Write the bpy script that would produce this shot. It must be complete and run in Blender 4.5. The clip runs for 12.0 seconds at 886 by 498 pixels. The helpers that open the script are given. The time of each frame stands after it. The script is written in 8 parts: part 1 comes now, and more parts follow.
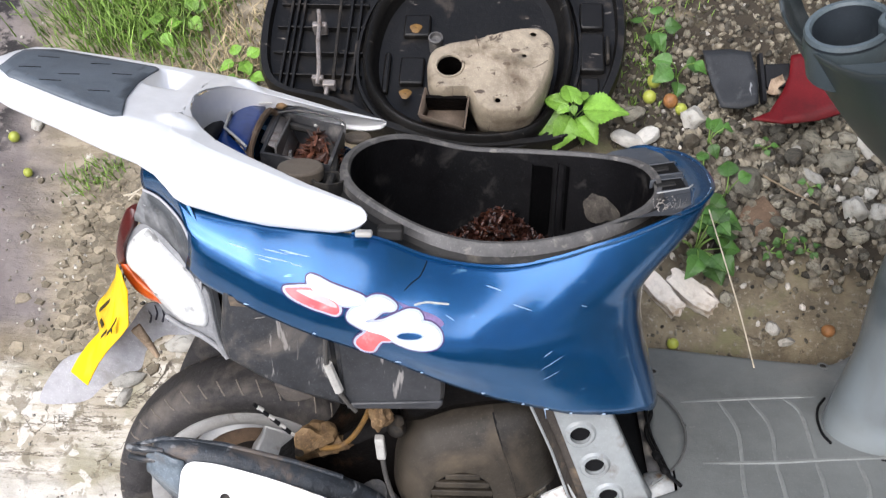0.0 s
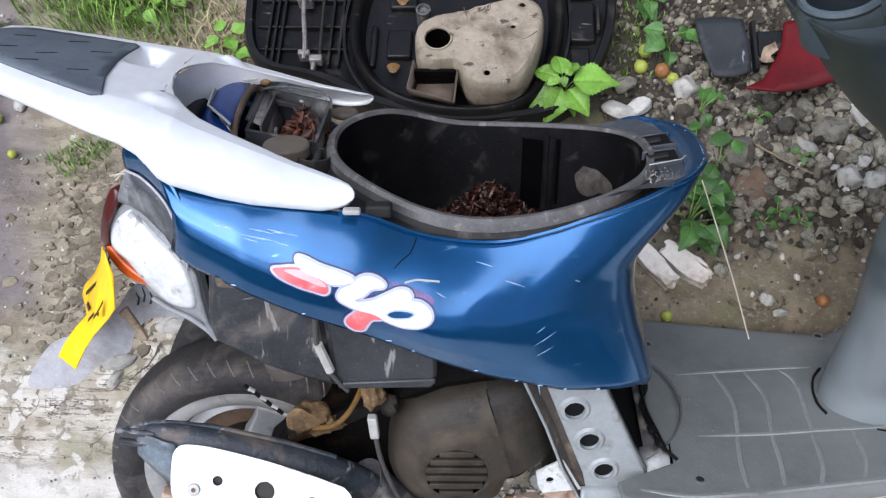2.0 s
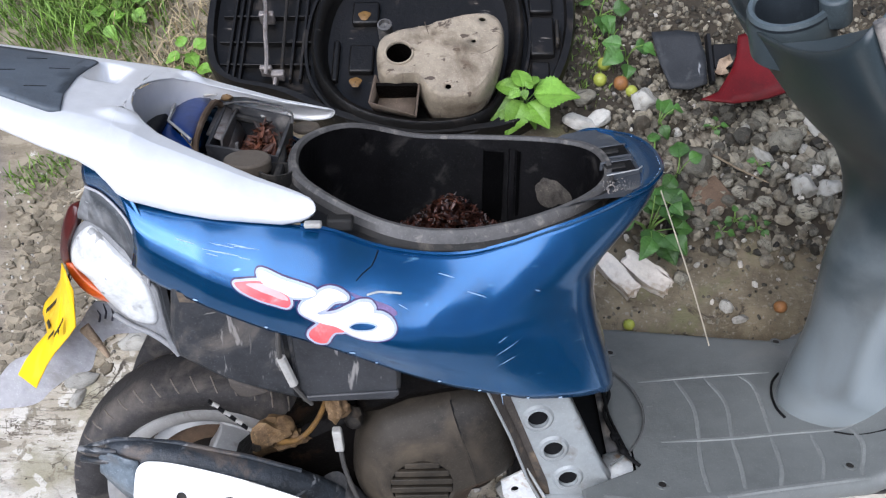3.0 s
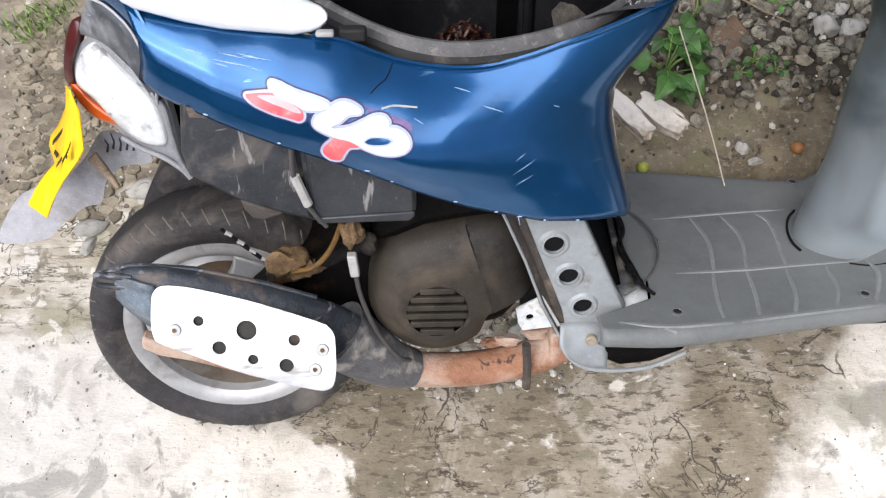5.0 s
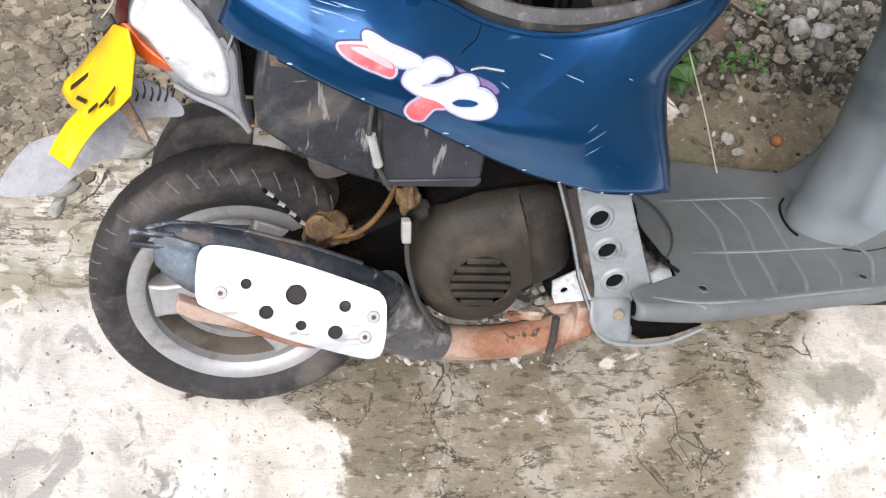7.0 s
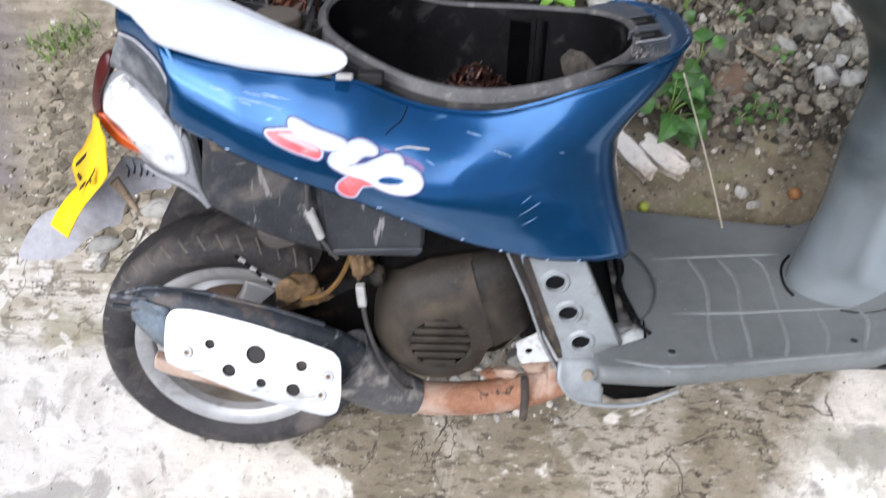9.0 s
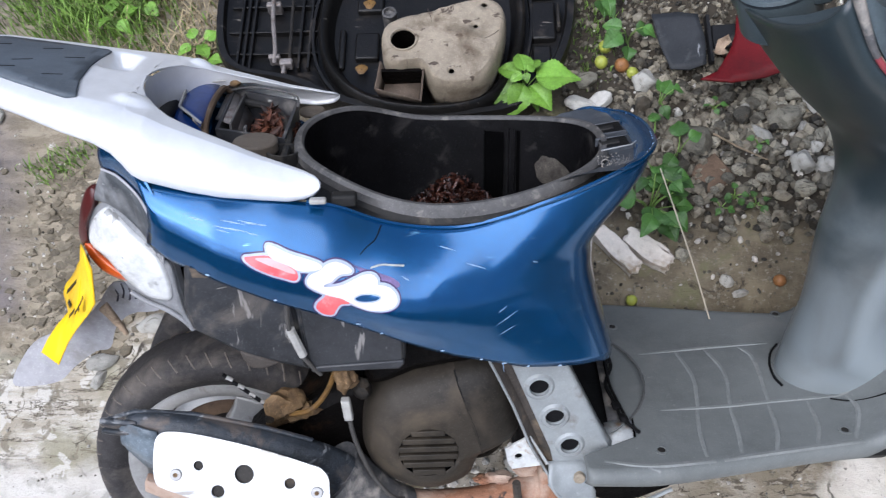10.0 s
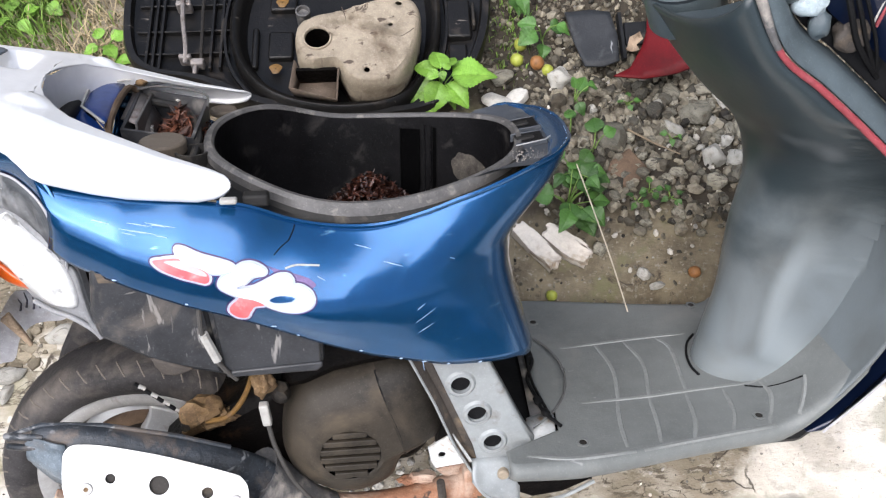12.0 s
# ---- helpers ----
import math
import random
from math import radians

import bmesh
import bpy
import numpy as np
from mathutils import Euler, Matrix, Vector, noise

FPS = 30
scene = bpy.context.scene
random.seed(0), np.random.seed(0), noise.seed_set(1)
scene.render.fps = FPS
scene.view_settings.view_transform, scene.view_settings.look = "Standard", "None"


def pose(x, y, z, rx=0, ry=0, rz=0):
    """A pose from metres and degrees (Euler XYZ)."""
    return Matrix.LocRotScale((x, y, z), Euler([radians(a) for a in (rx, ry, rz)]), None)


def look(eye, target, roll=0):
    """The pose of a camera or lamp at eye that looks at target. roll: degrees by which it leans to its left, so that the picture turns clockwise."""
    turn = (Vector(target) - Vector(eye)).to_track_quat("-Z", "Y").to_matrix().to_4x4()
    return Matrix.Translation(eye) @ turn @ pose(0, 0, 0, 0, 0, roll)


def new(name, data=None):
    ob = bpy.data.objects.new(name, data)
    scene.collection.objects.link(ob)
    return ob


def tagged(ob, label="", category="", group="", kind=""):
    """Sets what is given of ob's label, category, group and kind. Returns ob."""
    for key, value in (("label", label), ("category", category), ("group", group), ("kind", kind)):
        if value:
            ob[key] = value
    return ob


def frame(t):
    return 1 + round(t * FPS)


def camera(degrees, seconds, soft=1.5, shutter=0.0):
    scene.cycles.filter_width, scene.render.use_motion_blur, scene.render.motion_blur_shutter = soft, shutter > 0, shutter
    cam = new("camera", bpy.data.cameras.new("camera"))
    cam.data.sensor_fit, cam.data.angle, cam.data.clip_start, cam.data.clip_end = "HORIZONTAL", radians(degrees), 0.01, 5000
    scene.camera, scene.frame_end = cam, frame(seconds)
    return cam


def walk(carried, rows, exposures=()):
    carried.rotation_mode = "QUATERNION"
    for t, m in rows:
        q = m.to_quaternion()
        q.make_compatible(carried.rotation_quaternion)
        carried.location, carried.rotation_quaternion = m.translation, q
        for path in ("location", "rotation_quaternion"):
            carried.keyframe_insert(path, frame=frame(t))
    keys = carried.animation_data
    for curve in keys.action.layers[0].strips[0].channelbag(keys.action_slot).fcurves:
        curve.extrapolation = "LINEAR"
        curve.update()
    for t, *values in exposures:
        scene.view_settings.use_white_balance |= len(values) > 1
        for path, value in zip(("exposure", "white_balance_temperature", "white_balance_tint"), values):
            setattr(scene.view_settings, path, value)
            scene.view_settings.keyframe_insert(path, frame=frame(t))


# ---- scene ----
cam = camera(52.8, 12.0, soft=1.2, shutter=0.5)
PATH = [
    (0, (0.344, -0.257, 1.458), (0.198, 0.625, -0.331), -6.5),
    (0.5, (0.347, -0.256, 1.459), (0.2, 0.582, -0.351), -7.6),
    (1, (0.344, -0.255, 1.456), (0.201, 0.565, -0.363), -7.6),
    (1.5, (0.344, -0.257, 1.456), (0.202, 0.565, -0.362), -8.0),
    (2, (0.347, -0.248, 1.445), (0.216, 0.583, -0.37), -7.1),
    (2.5, (0.347, -0.252, 1.45), (0.261, 0.607, -0.355), -3.3),
    (2.7, (0.352, -0.252, 1.450), (0.289, 0.609, -0.355), -2.6),
    (4.3, (0.358, -0.270, 1.468), (0.258, 0.59, -0.332), -7.2),
    (4.5, (0.353, -0.269, 1.465), (0.255, 0.572, -0.347), -7.0),
    (5, (0.339, -0.323, 1.403), (0.275, 0.321, -0.49), -5.3),
    (5.3, (0.353, -0.319, 1.412), (0.281, 0.377, -0.462), -4.2),
    (5.5, (0.346, -0.334, 1.407), (0.294, 0.345, -0.474), -1.3),
    (6, (0.27, -0.336, 1.409), (0.369, 0.501, -0.405), 9.7),
    (6.3, (0.175, -0.34, 1.408), (0.299, 0.425, -0.436), 12.9),
    (6.5, (0.126, -0.336, 1.393), (0.287, 0.323, -0.488), 17.1),
    (6.7, (0.104, -0.347, 1.367), (0.375, 0.280, -0.513), 24.1),
    (8.3, (0.231, -0.348, 1.413), (0.232, 0.319, -0.473), 1.2),
    (8.5, (0.269, -0.35, 1.416), (0.163, 0.295, -0.474), -8.0),
    (9, (0.333, -0.316, 1.448), (0.268, 0.363, -0.432), -2.9),
    (9.5, (0.366, -0.305, 1.47), (0.289, 0.52, -0.35), -4.8),
    (9.8, (0.371, -0.295, 1.476), (0.261, 0.539, -0.339), -7.4),
    (10, (0.374, -0.29, 1.478), (0.276, 0.557, -0.331), -6.7),
    (10.5, (0.378, -0.283, 1.47), (0.345, 0.5, -0.37), -2.7),
    (11, (0.383, -0.282, 1.461), (0.376, 0.48, -0.389), -3.1),
    (11.5, (0.381, -0.288, 1.467), (0.425, 0.554, -0.347), -0.0),
    (12, (0.385, -0.291, 1.466), (0.451, 0.558, -0.343), 1.9),
]
EXPOSURES = [(0, 1.12, 6500, 10), (0.5, 0.76, 6050, 10), (1, 0.83, 6050, 10), (1.5, 0.83, 6050, 10), (2.5, 0.83, 6000, 10), (4.5, 1.03, 6200, 10), (5, 0.90, 6450, 10), (6, 0.95, 6500, 10), (6.5, 0.98, 6550, 10), (8.5, 0.85, 6150, 10), (9, 0.95, 6150, 10), (9.5, 0.79, 5950, 10), (10, 0.78, 5950, 10), (10.5, 0.72, 6000, 10), (11, 0.96, 6250, 10), (11.5, 1.19, 6500, 10), (12, 1.18, 6500, 10)]
walk(cam, [(t, look(eye, target, roll)) for t, eye, target, roll in PATH], EXPOSURES)

# ---- light ----
world = bpy.data.worlds.new("overcast_sky")
scene.world = world
world.use_nodes = True
wn = world.node_tree
sky = wn.nodes.new("ShaderNodeTexSky")
sky.sky_type, sky.sun_disc = "NISHITA", False
sky.sun_elevation, sky.sun_rotation = radians(63), radians(223)
sky.air_density, sky.dust_density = 1.0, 4.0
wn.links.new(sky.outputs[0], wn.nodes["Background"].inputs[0])
wn.nodes["Background"].inputs[1].default_value = 0.095
sun = new("sun", bpy.data.lights.new("sun", "SUN"))
sun.data.energy, sun.data.angle, sun.data.color = 2.4, radians(80), (0.965, 0.985, 1.055)
sun.matrix_world = look((-0.80, -0.85, 2.3), (0, 0, 0))


# ---- materials ----
def mat(name, col, rough=0.5, metal=0.0, var=0.2, scale=25.0, dirt=None, bump=0.15, bscale=180.0, coat=0.0, col2=None, rnd=0.0, isl=0.0, streak=None, spec=0.4):
    """Base colour varied at two scales, dirt by a noise mask, scratches as stretched noise, and a fine relief."""
    m = bpy.data.materials.new(name)
    m.use_nodes = True
    t = m.node_tree
    b = t.nodes["Principled BSDF"]
    link = t.links.new
    co = t.nodes.new("ShaderNodeTexCoord").outputs["Object"]

    def noise_tex(sc, detail=6.0, distort=0.0, vec=co, rough_n=0.6):
        n = t.nodes.new("ShaderNodeTexNoise")
        n.inputs["Scale"].default_value, n.inputs["Detail"].default_value = sc, detail
        n.inputs["Distortion"].default_value, n.inputs["Roughness"].default_value = distort, rough_n
        link(vec, n.inputs["Vector"])
        return n.outputs["Fac"]

    def ramp(fac, lo, hi):
        r = t.nodes.new("ShaderNodeMapRange")
        r.inputs["From Min"].default_value, r.inputs["From Max"].default_value = lo, hi
        link(fac, r.inputs["Value"])
        return r.outputs["Result"]

    def mix(fac, a, c):
        x = t.nodes.new("ShaderNodeMix")
        x.data_type = "RGBA"
        if isinstance(fac, float):
            x.inputs["Factor"].default_value = fac
        else:
            link(fac, x.inputs["Factor"])
        for idx, v in ((6, a), (7, c)):
            if isinstance(v, tuple):
                x.inputs[idx].default_value = (*v, 1)
            else:
                link(v, x.inputs[idx])
        return x.outputs[2]

    big, fine = noise_tex(scale), noise_tex(scale * 7)
    c2 = col2 or tuple(v * (1 - 2 * var) for v in col)
    out = mix(ramp(big, 0.35, 0.7), col, c2)
    out = mix(ramp(fine, 0.35, 0.75), out, mix(0.5, out, tuple(min(1, v * (1 + var)) for v in col)))
    if rnd or isl:
        if isl:
            r = t.nodes.new("ShaderNodeNewGeometry").outputs["Random Per Island"]
        else:
            r = t.nodes.new("ShaderNodeObjectInfo").outputs["Random"]
        hsv = t.nodes.new("ShaderNodeHueSaturation")
        amount = rnd or isl
        mr = t.nodes.new("ShaderNodeMapRange")
        mr.inputs["To Min"].default_value, mr.inputs["To Max"].default_value = 1 - amount, 1 + amount
        link(r, mr.inputs["Value"])
        link(mr.outputs[0], hsv.inputs["Value"])
        link(out, hsv.inputs["Color"])
        out = hsv.outputs[0]
    speck = ramp(noise_tex(430.0, 3.0, 0.0, co, 0.7), 0.58, 0.70)
    sm_ = t.nodes.new("ShaderNodeMath")
    sm_.operation = "MULTIPLY"
    sm_.inputs[1].default_value = 1.3 * var
    link(speck, sm_.inputs[0])
    out = mix(sm_.outputs[0], out, tuple(min(0.85, v * 2.2 + 0.015) for v in col))
    if streak:
        sm = t.nodes.new("ShaderNodeMapping")
        sm.inputs["Scale"].default_value = streak[2]
        sm.inputs["Rotation"].default_value = (0, radians(18), 0)
        link(co, sm.inputs["Vector"])
        out = mix(ramp(noise_tex(streak[3], 3.0, 0.3, sm.outputs[0]), streak[1], streak[1] + 0.06), out, streak[0])
    if dirt:
        f = ramp(noise_tex(dirt[2], 8.0, 0.4), dirt[1], dirt[1] + 0.18)
        out = mix(f, out, dirt[0])
        rr = t.nodes.new("ShaderNodeMapRange")
        rr.inputs["To Min"].default_value, rr.inputs["To Max"].default_value = rough, min(1, rough + 0.35)
        link(f, rr.inputs["Value"])
        link(rr.outputs[0], b.inputs["Roughness"])
    else:
        rr = t.nodes.new("ShaderNodeMapRange")
        rr.inputs["To Min"].default_value, rr.inputs["To Max"].default_value = rough * 0.8, min(1, rough * 1.2)
        link(big, rr.inputs["Value"])
        link(rr.outputs[0], b.inputs["Roughness"])
    link(out, b.inputs["Base Color"])
    b.inputs["Metallic"].default_value = metal
    b.inputs["Coat Weight"].default_value = coat
    b.inputs["Coat Roughness"].default_value = 0.12
    b.inputs["Specular IOR Level"].default_value = spec
    if bump:
        bn = t.nodes.new("ShaderNodeBump")
        bn.inputs["Strength"].default_value, bn.inputs["Distance"].default_value = bump, 0.004
        link(noise_tex(bscale), bn.inputs["Height"])
        link(bn.outputs[0], b.inputs["Normal"])
    return m


# pale streaks and patches: scratches and dust, plus painted broken sky reflections
blue_paint = mat("blue_paint", (0.0045, 0.078, 0.212), 0.22, 0.72, 0.14, 6, ((0.012, 0.098, 0.262), 0.64, 9), 0.14, 7, 0.85, streak=((0.12, 0.28, 0.44), 0.668, (7, 2, 46), 3.0))
inner_blue = mat("inner_panel_blue", (0.006, 0.034, 0.165), 0.35, 0.2, 0.2, 14, ((0.03, 0.045, 0.09), 0.60, 22), 0.06, 100, 0.3)
navy_paint = mat("navy_paint", (0.003, 0.008, 0.028), 0.35, 0.2, 0.15, 8, None, 0.02, 60, 0.5)
silver_white = mat("silver_white_plastic", (0.74, 0.745, 0.755), 0.36, 0.22, 0.08, 8, ((0.55, 0.54, 0.51), 0.68, 24), 0.03, 200)
pad_rubber = mat("pad_rubber", (0.098, 0.116, 0.136), 0.6, 0, 0.15, 12, ((0.15, 0.16, 0.17), 0.60, 20), 0.2, 300, streak=((0.05, 0.058, 0.068), 0.66, (20, 4, 1), 2.0))
black_plastic = mat("black_plastic", (0.010, 0.010, 0.011), 0.5, 0, 0.25, 15, ((0.09, 0.083, 0.07), 0.63, 18), 0.12, 150, spec=0.2)
dusty_black = mat("dusty_black_plastic", (0.018, 0.017, 0.016), 0.6, 0, 0.25, 12, ((0.12, 0.105, 0.085), 0.56, 22), 0.15, 120, spec=0.2)
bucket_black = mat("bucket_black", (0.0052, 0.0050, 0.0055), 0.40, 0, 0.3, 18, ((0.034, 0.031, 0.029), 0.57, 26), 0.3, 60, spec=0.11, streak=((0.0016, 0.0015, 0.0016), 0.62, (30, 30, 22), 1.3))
rim_edge = mat("bucket_edge_plastic", (0.085, 0.081, 0.078), 0.5, 0, 0.3, 25, ((0.24, 0.22, 0.195), 0.57, 60), 0.15, 200)
box_black = mat("airbox_plastic", (0.032, 0.033, 0.036), 0.42, 0, 0.35, 10, ((0.19, 0.16, 0.13), 0.55, 8), 0.35, 60, spec=0.45, streak=((0.20, 0.19, 0.18), 0.635, (30, 1, 9), 2.2))
nose_grey = mat("nose_bracket_plastic", (0.046, 0.051, 0.059), 0.5, 0, 0.2, 14, ((0.15, 0.148, 0.14), 0.58, 22), 0.12, 150)
grey_plastic = mat("footboard_plastic", (0.146, 0.154, 0.148), 0.50, 0, 0.15, 7, ((0.205, 0.204, 0.190), 0.57, 8), 0.15, 200, streak=((0.24, 0.245, 0.24), 0.71, (18, 30, 1), 2.0))
groove_grey = mat("groove_dirt", (0.10, 0.10, 0.097), 0.8, 0, 0.2, 40)
ridge_plastic = mat("worn_ridge_plastic", (0.188, 0.196, 0.188), 0.6, 0, 0.15, 30, ((0.25, 0.25, 0.24), 0.55, 30), 0.1, 220)
shield_plastic = mat("shield_plastic", (0.055, 0.070, 0.076), 0.36, 0, 0.18, 5, ((0.17, 0.18, 0.18), 0.60, 6), 0.08, 260)
pocket_shaded = mat("shaded_pocket_plastic", (0.022, 0.028, 0.034), 0.4, 0, 0.2, 12, ((0.06, 0.07, 0.075), 0.58, 20), 0.08, 200)
shield_edge = mat("shield_edge_plastic", (0.072, 0.092, 0.102), 0.45, 0, 0.25, 9, ((0.13, 0.15, 0.155), 0.60, 10), 0.05, 200)

pale_fitting = mat("pale_lamp_back", (0.42, 0.50, 0.53), 0.4, 0, 0.25, 30, ((0.16, 0.19, 0.20), 0.54, 34), 0.2, 120)
tyre_rubber = mat("tyre_rubber", (0.042, 0.039, 0.039), 0.7, 0, 0.35, 14, ((0.150, 0.130, 0.112), 0.49, 8), 0.35, 120, spec=0.3)
sipe_dust = mat("dusty_groove", (0.15, 0.13, 0.11), 0.9, 0, 0.2, 40)
rim_paint = mat("grey_rim_paint", (0.40, 0.395, 0.385), 0.42, 0.3, 0.15, 14, ((0.17, 0.14, 0.115), 0.60, 20), 0.06, 150)
dark_metal = mat("dark_metal", (0.03, 0.027, 0.024), 0.55, 0.3, 0.3, 20, ((0.12, 0.09, 0.06), 0.58, 22), 0.3, 140, spec=0.25)
muffler_paint = mat("muffler_paint", (0.034, 0.040, 0.048), 0.40, 0.1, 0.4, 14, ((0.165, 0.125, 0.095), 0.53, 16), 0.4, 100, streak=((0.18, 0.185, 0.19), 0.60, (14, 4, 30), 2.5))
muffler_sheen = mat("sky_sheen_muffler_paint", (0.165, 0.200, 0.230), 0.40, 0.1, 0.35, 16, ((0.10, 0.072, 0.054), 0.53, 20), 0.3, 110)
alloy = mat("brushed_alloy", (0.60, 0.60, 0.595), 0.34, 0.40, 0.10, 10, ((0.30, 0.275, 0.24), 0.575, 9), 0.10, 200, streak=((0.36, 0.34, 0.31), 0.60, (10, 1, 40), 2.0))
rust = mat("rusted_steel", (0.30, 0.150, 0.088), 0.85, 0.05, 0.3, 16, ((0.46, 0.35, 0.275), 0.45, 13), 0.6, 150, col2=(0.18, 0.080, 0.042), streak=((0.065, 0.042, 0.032), 0.61, (9, 9, 9), 5.0))
engine_cover = mat("engine_cover_plastic", (0.036, 0.030, 0.023), 0.5, 0, 0.3, 12, ((0.085, 0.067, 0.047), 0.53, 9), 0.2, 130, spec=0.2)
# the engine cover's colour, lowered for the shade under the bodywork
shaded_cover = mat("shaded_cover_plastic", (0.023, 0.0195, 0.0155), 0.5, 0, 0.3, 12, ((0.055, 0.044, 0.032), 0.55, 10), 0.2, 130, spec=0.18)
# oily engine metal, also the dark fills for unlit hollows
engine_and_hollow_dark = mat("oily_engine_and_hollow", (0.0035, 0.0028, 0.0025), 0.5, 0.1, 0.4, 25, ((0.040, 0.022, 0.012), 0.58, 22), 0.6, 90, spec=0.08)
brown_metal = mat("brown_oxidised_metal", (0.20, 0.125, 0.06), 0.7, 0.2, 0.4, 30, ((0.09, 0.055, 0.03), 0.5, 40), 0.5, 120)
frame_paint = mat("pale_frame_paint", (0.285, 0.302, 0.302), 0.42, 0.15, 0.15, 14, ((0.15, 0.128, 0.106), 0.58, 30), 0.1, 150)
hinge_steel = mat("worn_hinge_steel", (0.24, 0.215, 0.20), 0.5, 0.4, 0.3, 30, ((0.10, 0.065, 0.045), 0.53, 40), 0.3, 120)
frame_brown = mat("dirty_frame_steel", (0.06, 0.05, 0.042), 0.7, 0.1, 0.25, 18, ((0.2, 0.15, 0.1), 0.55, 22), 0.3, 150)
white_chip = mat("white_chipped_paint", (0.53, 0.54, 0.53), 0.6, 0, 0.15, 40, ((0.27, 0.18, 0.11), 0.54, 60), 0.2, 150)
lens_white = mat("clear_lens_plastic", (0.66, 0.665, 0.655), 0.25, 0, 0.14, 20, ((0.38, 0.38, 0.37), 0.50, 38), 0.6, 60, 0.5, streak=((0.26, 0.26, 0.25), 0.61, (16, 16, 16), 3.0))
lens_orange = mat("orange_lens", (0.50, 0.080, 0.012), 0.3, 0, 0.15, 20, ((0.35, 0.06, 0.02), 0.6, 20), 0.1, 150, 0.6)
lens_red = mat("red_lens", (0.062, 0.009, 0.008), 0.3, 0, 0.25, 20, None, 0.1, 150, 0.4)
grey_trim = mat("grey_lamp_housing", (0.22, 0.222, 0.228), 0.5, 0, 0.2, 25, ((0.36, 0.34, 0.31), 0.6, 40), 0.1, 150)
collar_metal = mat("dusty_collar_steel", (0.115, 0.112, 0.112), 0.7, 0.1, 0.3, 18, ((0.36, 0.325, 0.285), 0.51, 30), 0.5, 90)
scuffed = mat("scuffed_black_plastic", (0.030, 0.032, 0.035), 0.5, 0, 0.25, 14, ((0.11, 0.112, 0.115), 0.60, 20), 0.15, 150, spec=0.25, streak=((0.24, 0.245, 0.25), 0.67, (20, 4, 30), 2.5))
scuffed_panel = mat("scuffed_grey_panel", (0.055, 0.060, 0.066), 0.42, 0, 0.3, 14, ((0.26, 0.265, 0.27), 0.515, 14), 0.15, 150, streak=((0.48, 0.49, 0.50), 0.63, (20, 4, 30), 2.5))
plate_yellow = mat("plate_yellow", (0.95, 0.58, 0.008), 0.4, 0, 0.06, 12, ((0.80, 0.42, 0.01), 0.64, 30), 0.06, 150)
plate_black = mat("plate_black", (0.03, 0.02, 0.008), 0.6)
decal_white = mat("decal_white", (0.72, 0.70, 0.71), 0.3, 0, 0.03, 14, ((0.62, 0.55, 0.56), 0.60, 40), 0.0, col2=(0.74, 0.52, 0.54))
decal_red = mat("decal_red", (0.66, 0.09, 0.10), 0.3, 0, 0.1, 22, ((0.75, 0.42, 0.42), 0.58, 30), 0.0, col2=(0.74, 0.27, 0.27))
decal_halo = mat("decal_halo", (0.40, 0.46, 0.58), 0.3, 0, 0.15, 30, ((0.45, 0.42, 0.52), 0.58, 40), 0.0)
decal_pink = mat("decal_faded_red", (0.82, 0.42, 0.42), 0.3, 0, 0.1, 30, None, 0.0)
decal_ghost = mat("sticker_residue", (0.16, 0.11, 0.24), 0.6, 0, 0.3, 60, ((0.05, 0.10, 0.27), 0.54, 60), 0.0)
decal_navy = mat("decal_outline", (0.05, 0.025, 0.09), 0.35, 0, 0.1, 30, None, 0.0)
red_plastic = mat("red_plastic", (0.11, 0.003, 0.005), 0.5, 0, 0.3, 10, ((0.07, 0.010, 0.010), 0.57, 14), 0.08, 150, spec=0.25)
red_stripe = mat("red_stripe", (0.27, 0.045, 0.055), 0.55, 0, 0.3, 14, ((0.40, 0.16, 0.17), 0.57, 12))
# cables and joints, also the fills that stand for unlit gaps
cable_and_gap_black = mat("cable_and_gap_black", (0.008, 0.008, 0.0085), 0.5, spec=0.1)
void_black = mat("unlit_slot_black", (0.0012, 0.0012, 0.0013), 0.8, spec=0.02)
cable_grey = mat("cable_grey", (0.060, 0.056, 0.052), 0.5)
connector_white = mat("connector_white", (0.37, 0.36, 0.335), 0.5, 0, 0.15, 60, ((0.3, 0.27, 0.22), 0.58, 60))
hose_yellow = mat("hose_yellow", (0.17, 0.090, 0.022), 0.5, 0, 0.35, 40, ((0.075, 0.045, 0.025), 0.53, 60))
duct_metal = mat("dusty_duct", (0.300, 0.252, 0.186), 0.6, 0.0, 0.25, 16, ((0.095, 0.068, 0.044), 0.51, 12), 1.0, 34, col2=(0.185, 0.152, 0.112), streak=((0.070, 0.050, 0.036), 0.61, (12, 16, 3), 3.0))
duct_inside = mat("grimy_duct_inside", (0.115, 0.085, 0.062), 0.8, 0, 0.3, 20, ((0.16, 0.14, 0.11), 0.56, 24), 0.3, 110)
mud_dry = mat("dry_mud", (0.070, 0.061, 0.050), 0.85, 0, 0.4, 40, ((0.030, 0.026, 0.022), 0.50, 50), 0.5, 120)
barrel_dirt = mat("brake_dust_on_rim", (0.13, 0.105, 0.080), 0.75, 0.1, 0.25, 14, ((0.25, 0.235, 0.21), 0.57, 12), 0.2, 120)
drum_brown = mat("rusty_brake_drum", (0.11, 0.070, 0.042), 0.75, 0.2, 0.3, 16, ((0.21, 0.17, 0.13), 0.56, 14), 0.3, 120)
seat_black = mat("seat_base_plastic", (0.0080, 0.0074, 0.0070), 0.36, 0, 0.3, 9, ((0.060, 0.048, 0.038), 0.57, 13), 0.25, 120, spec=0.26, streak=((0.13, 0.115, 0.10), 0.67, (9, 30, 4), 2.4))
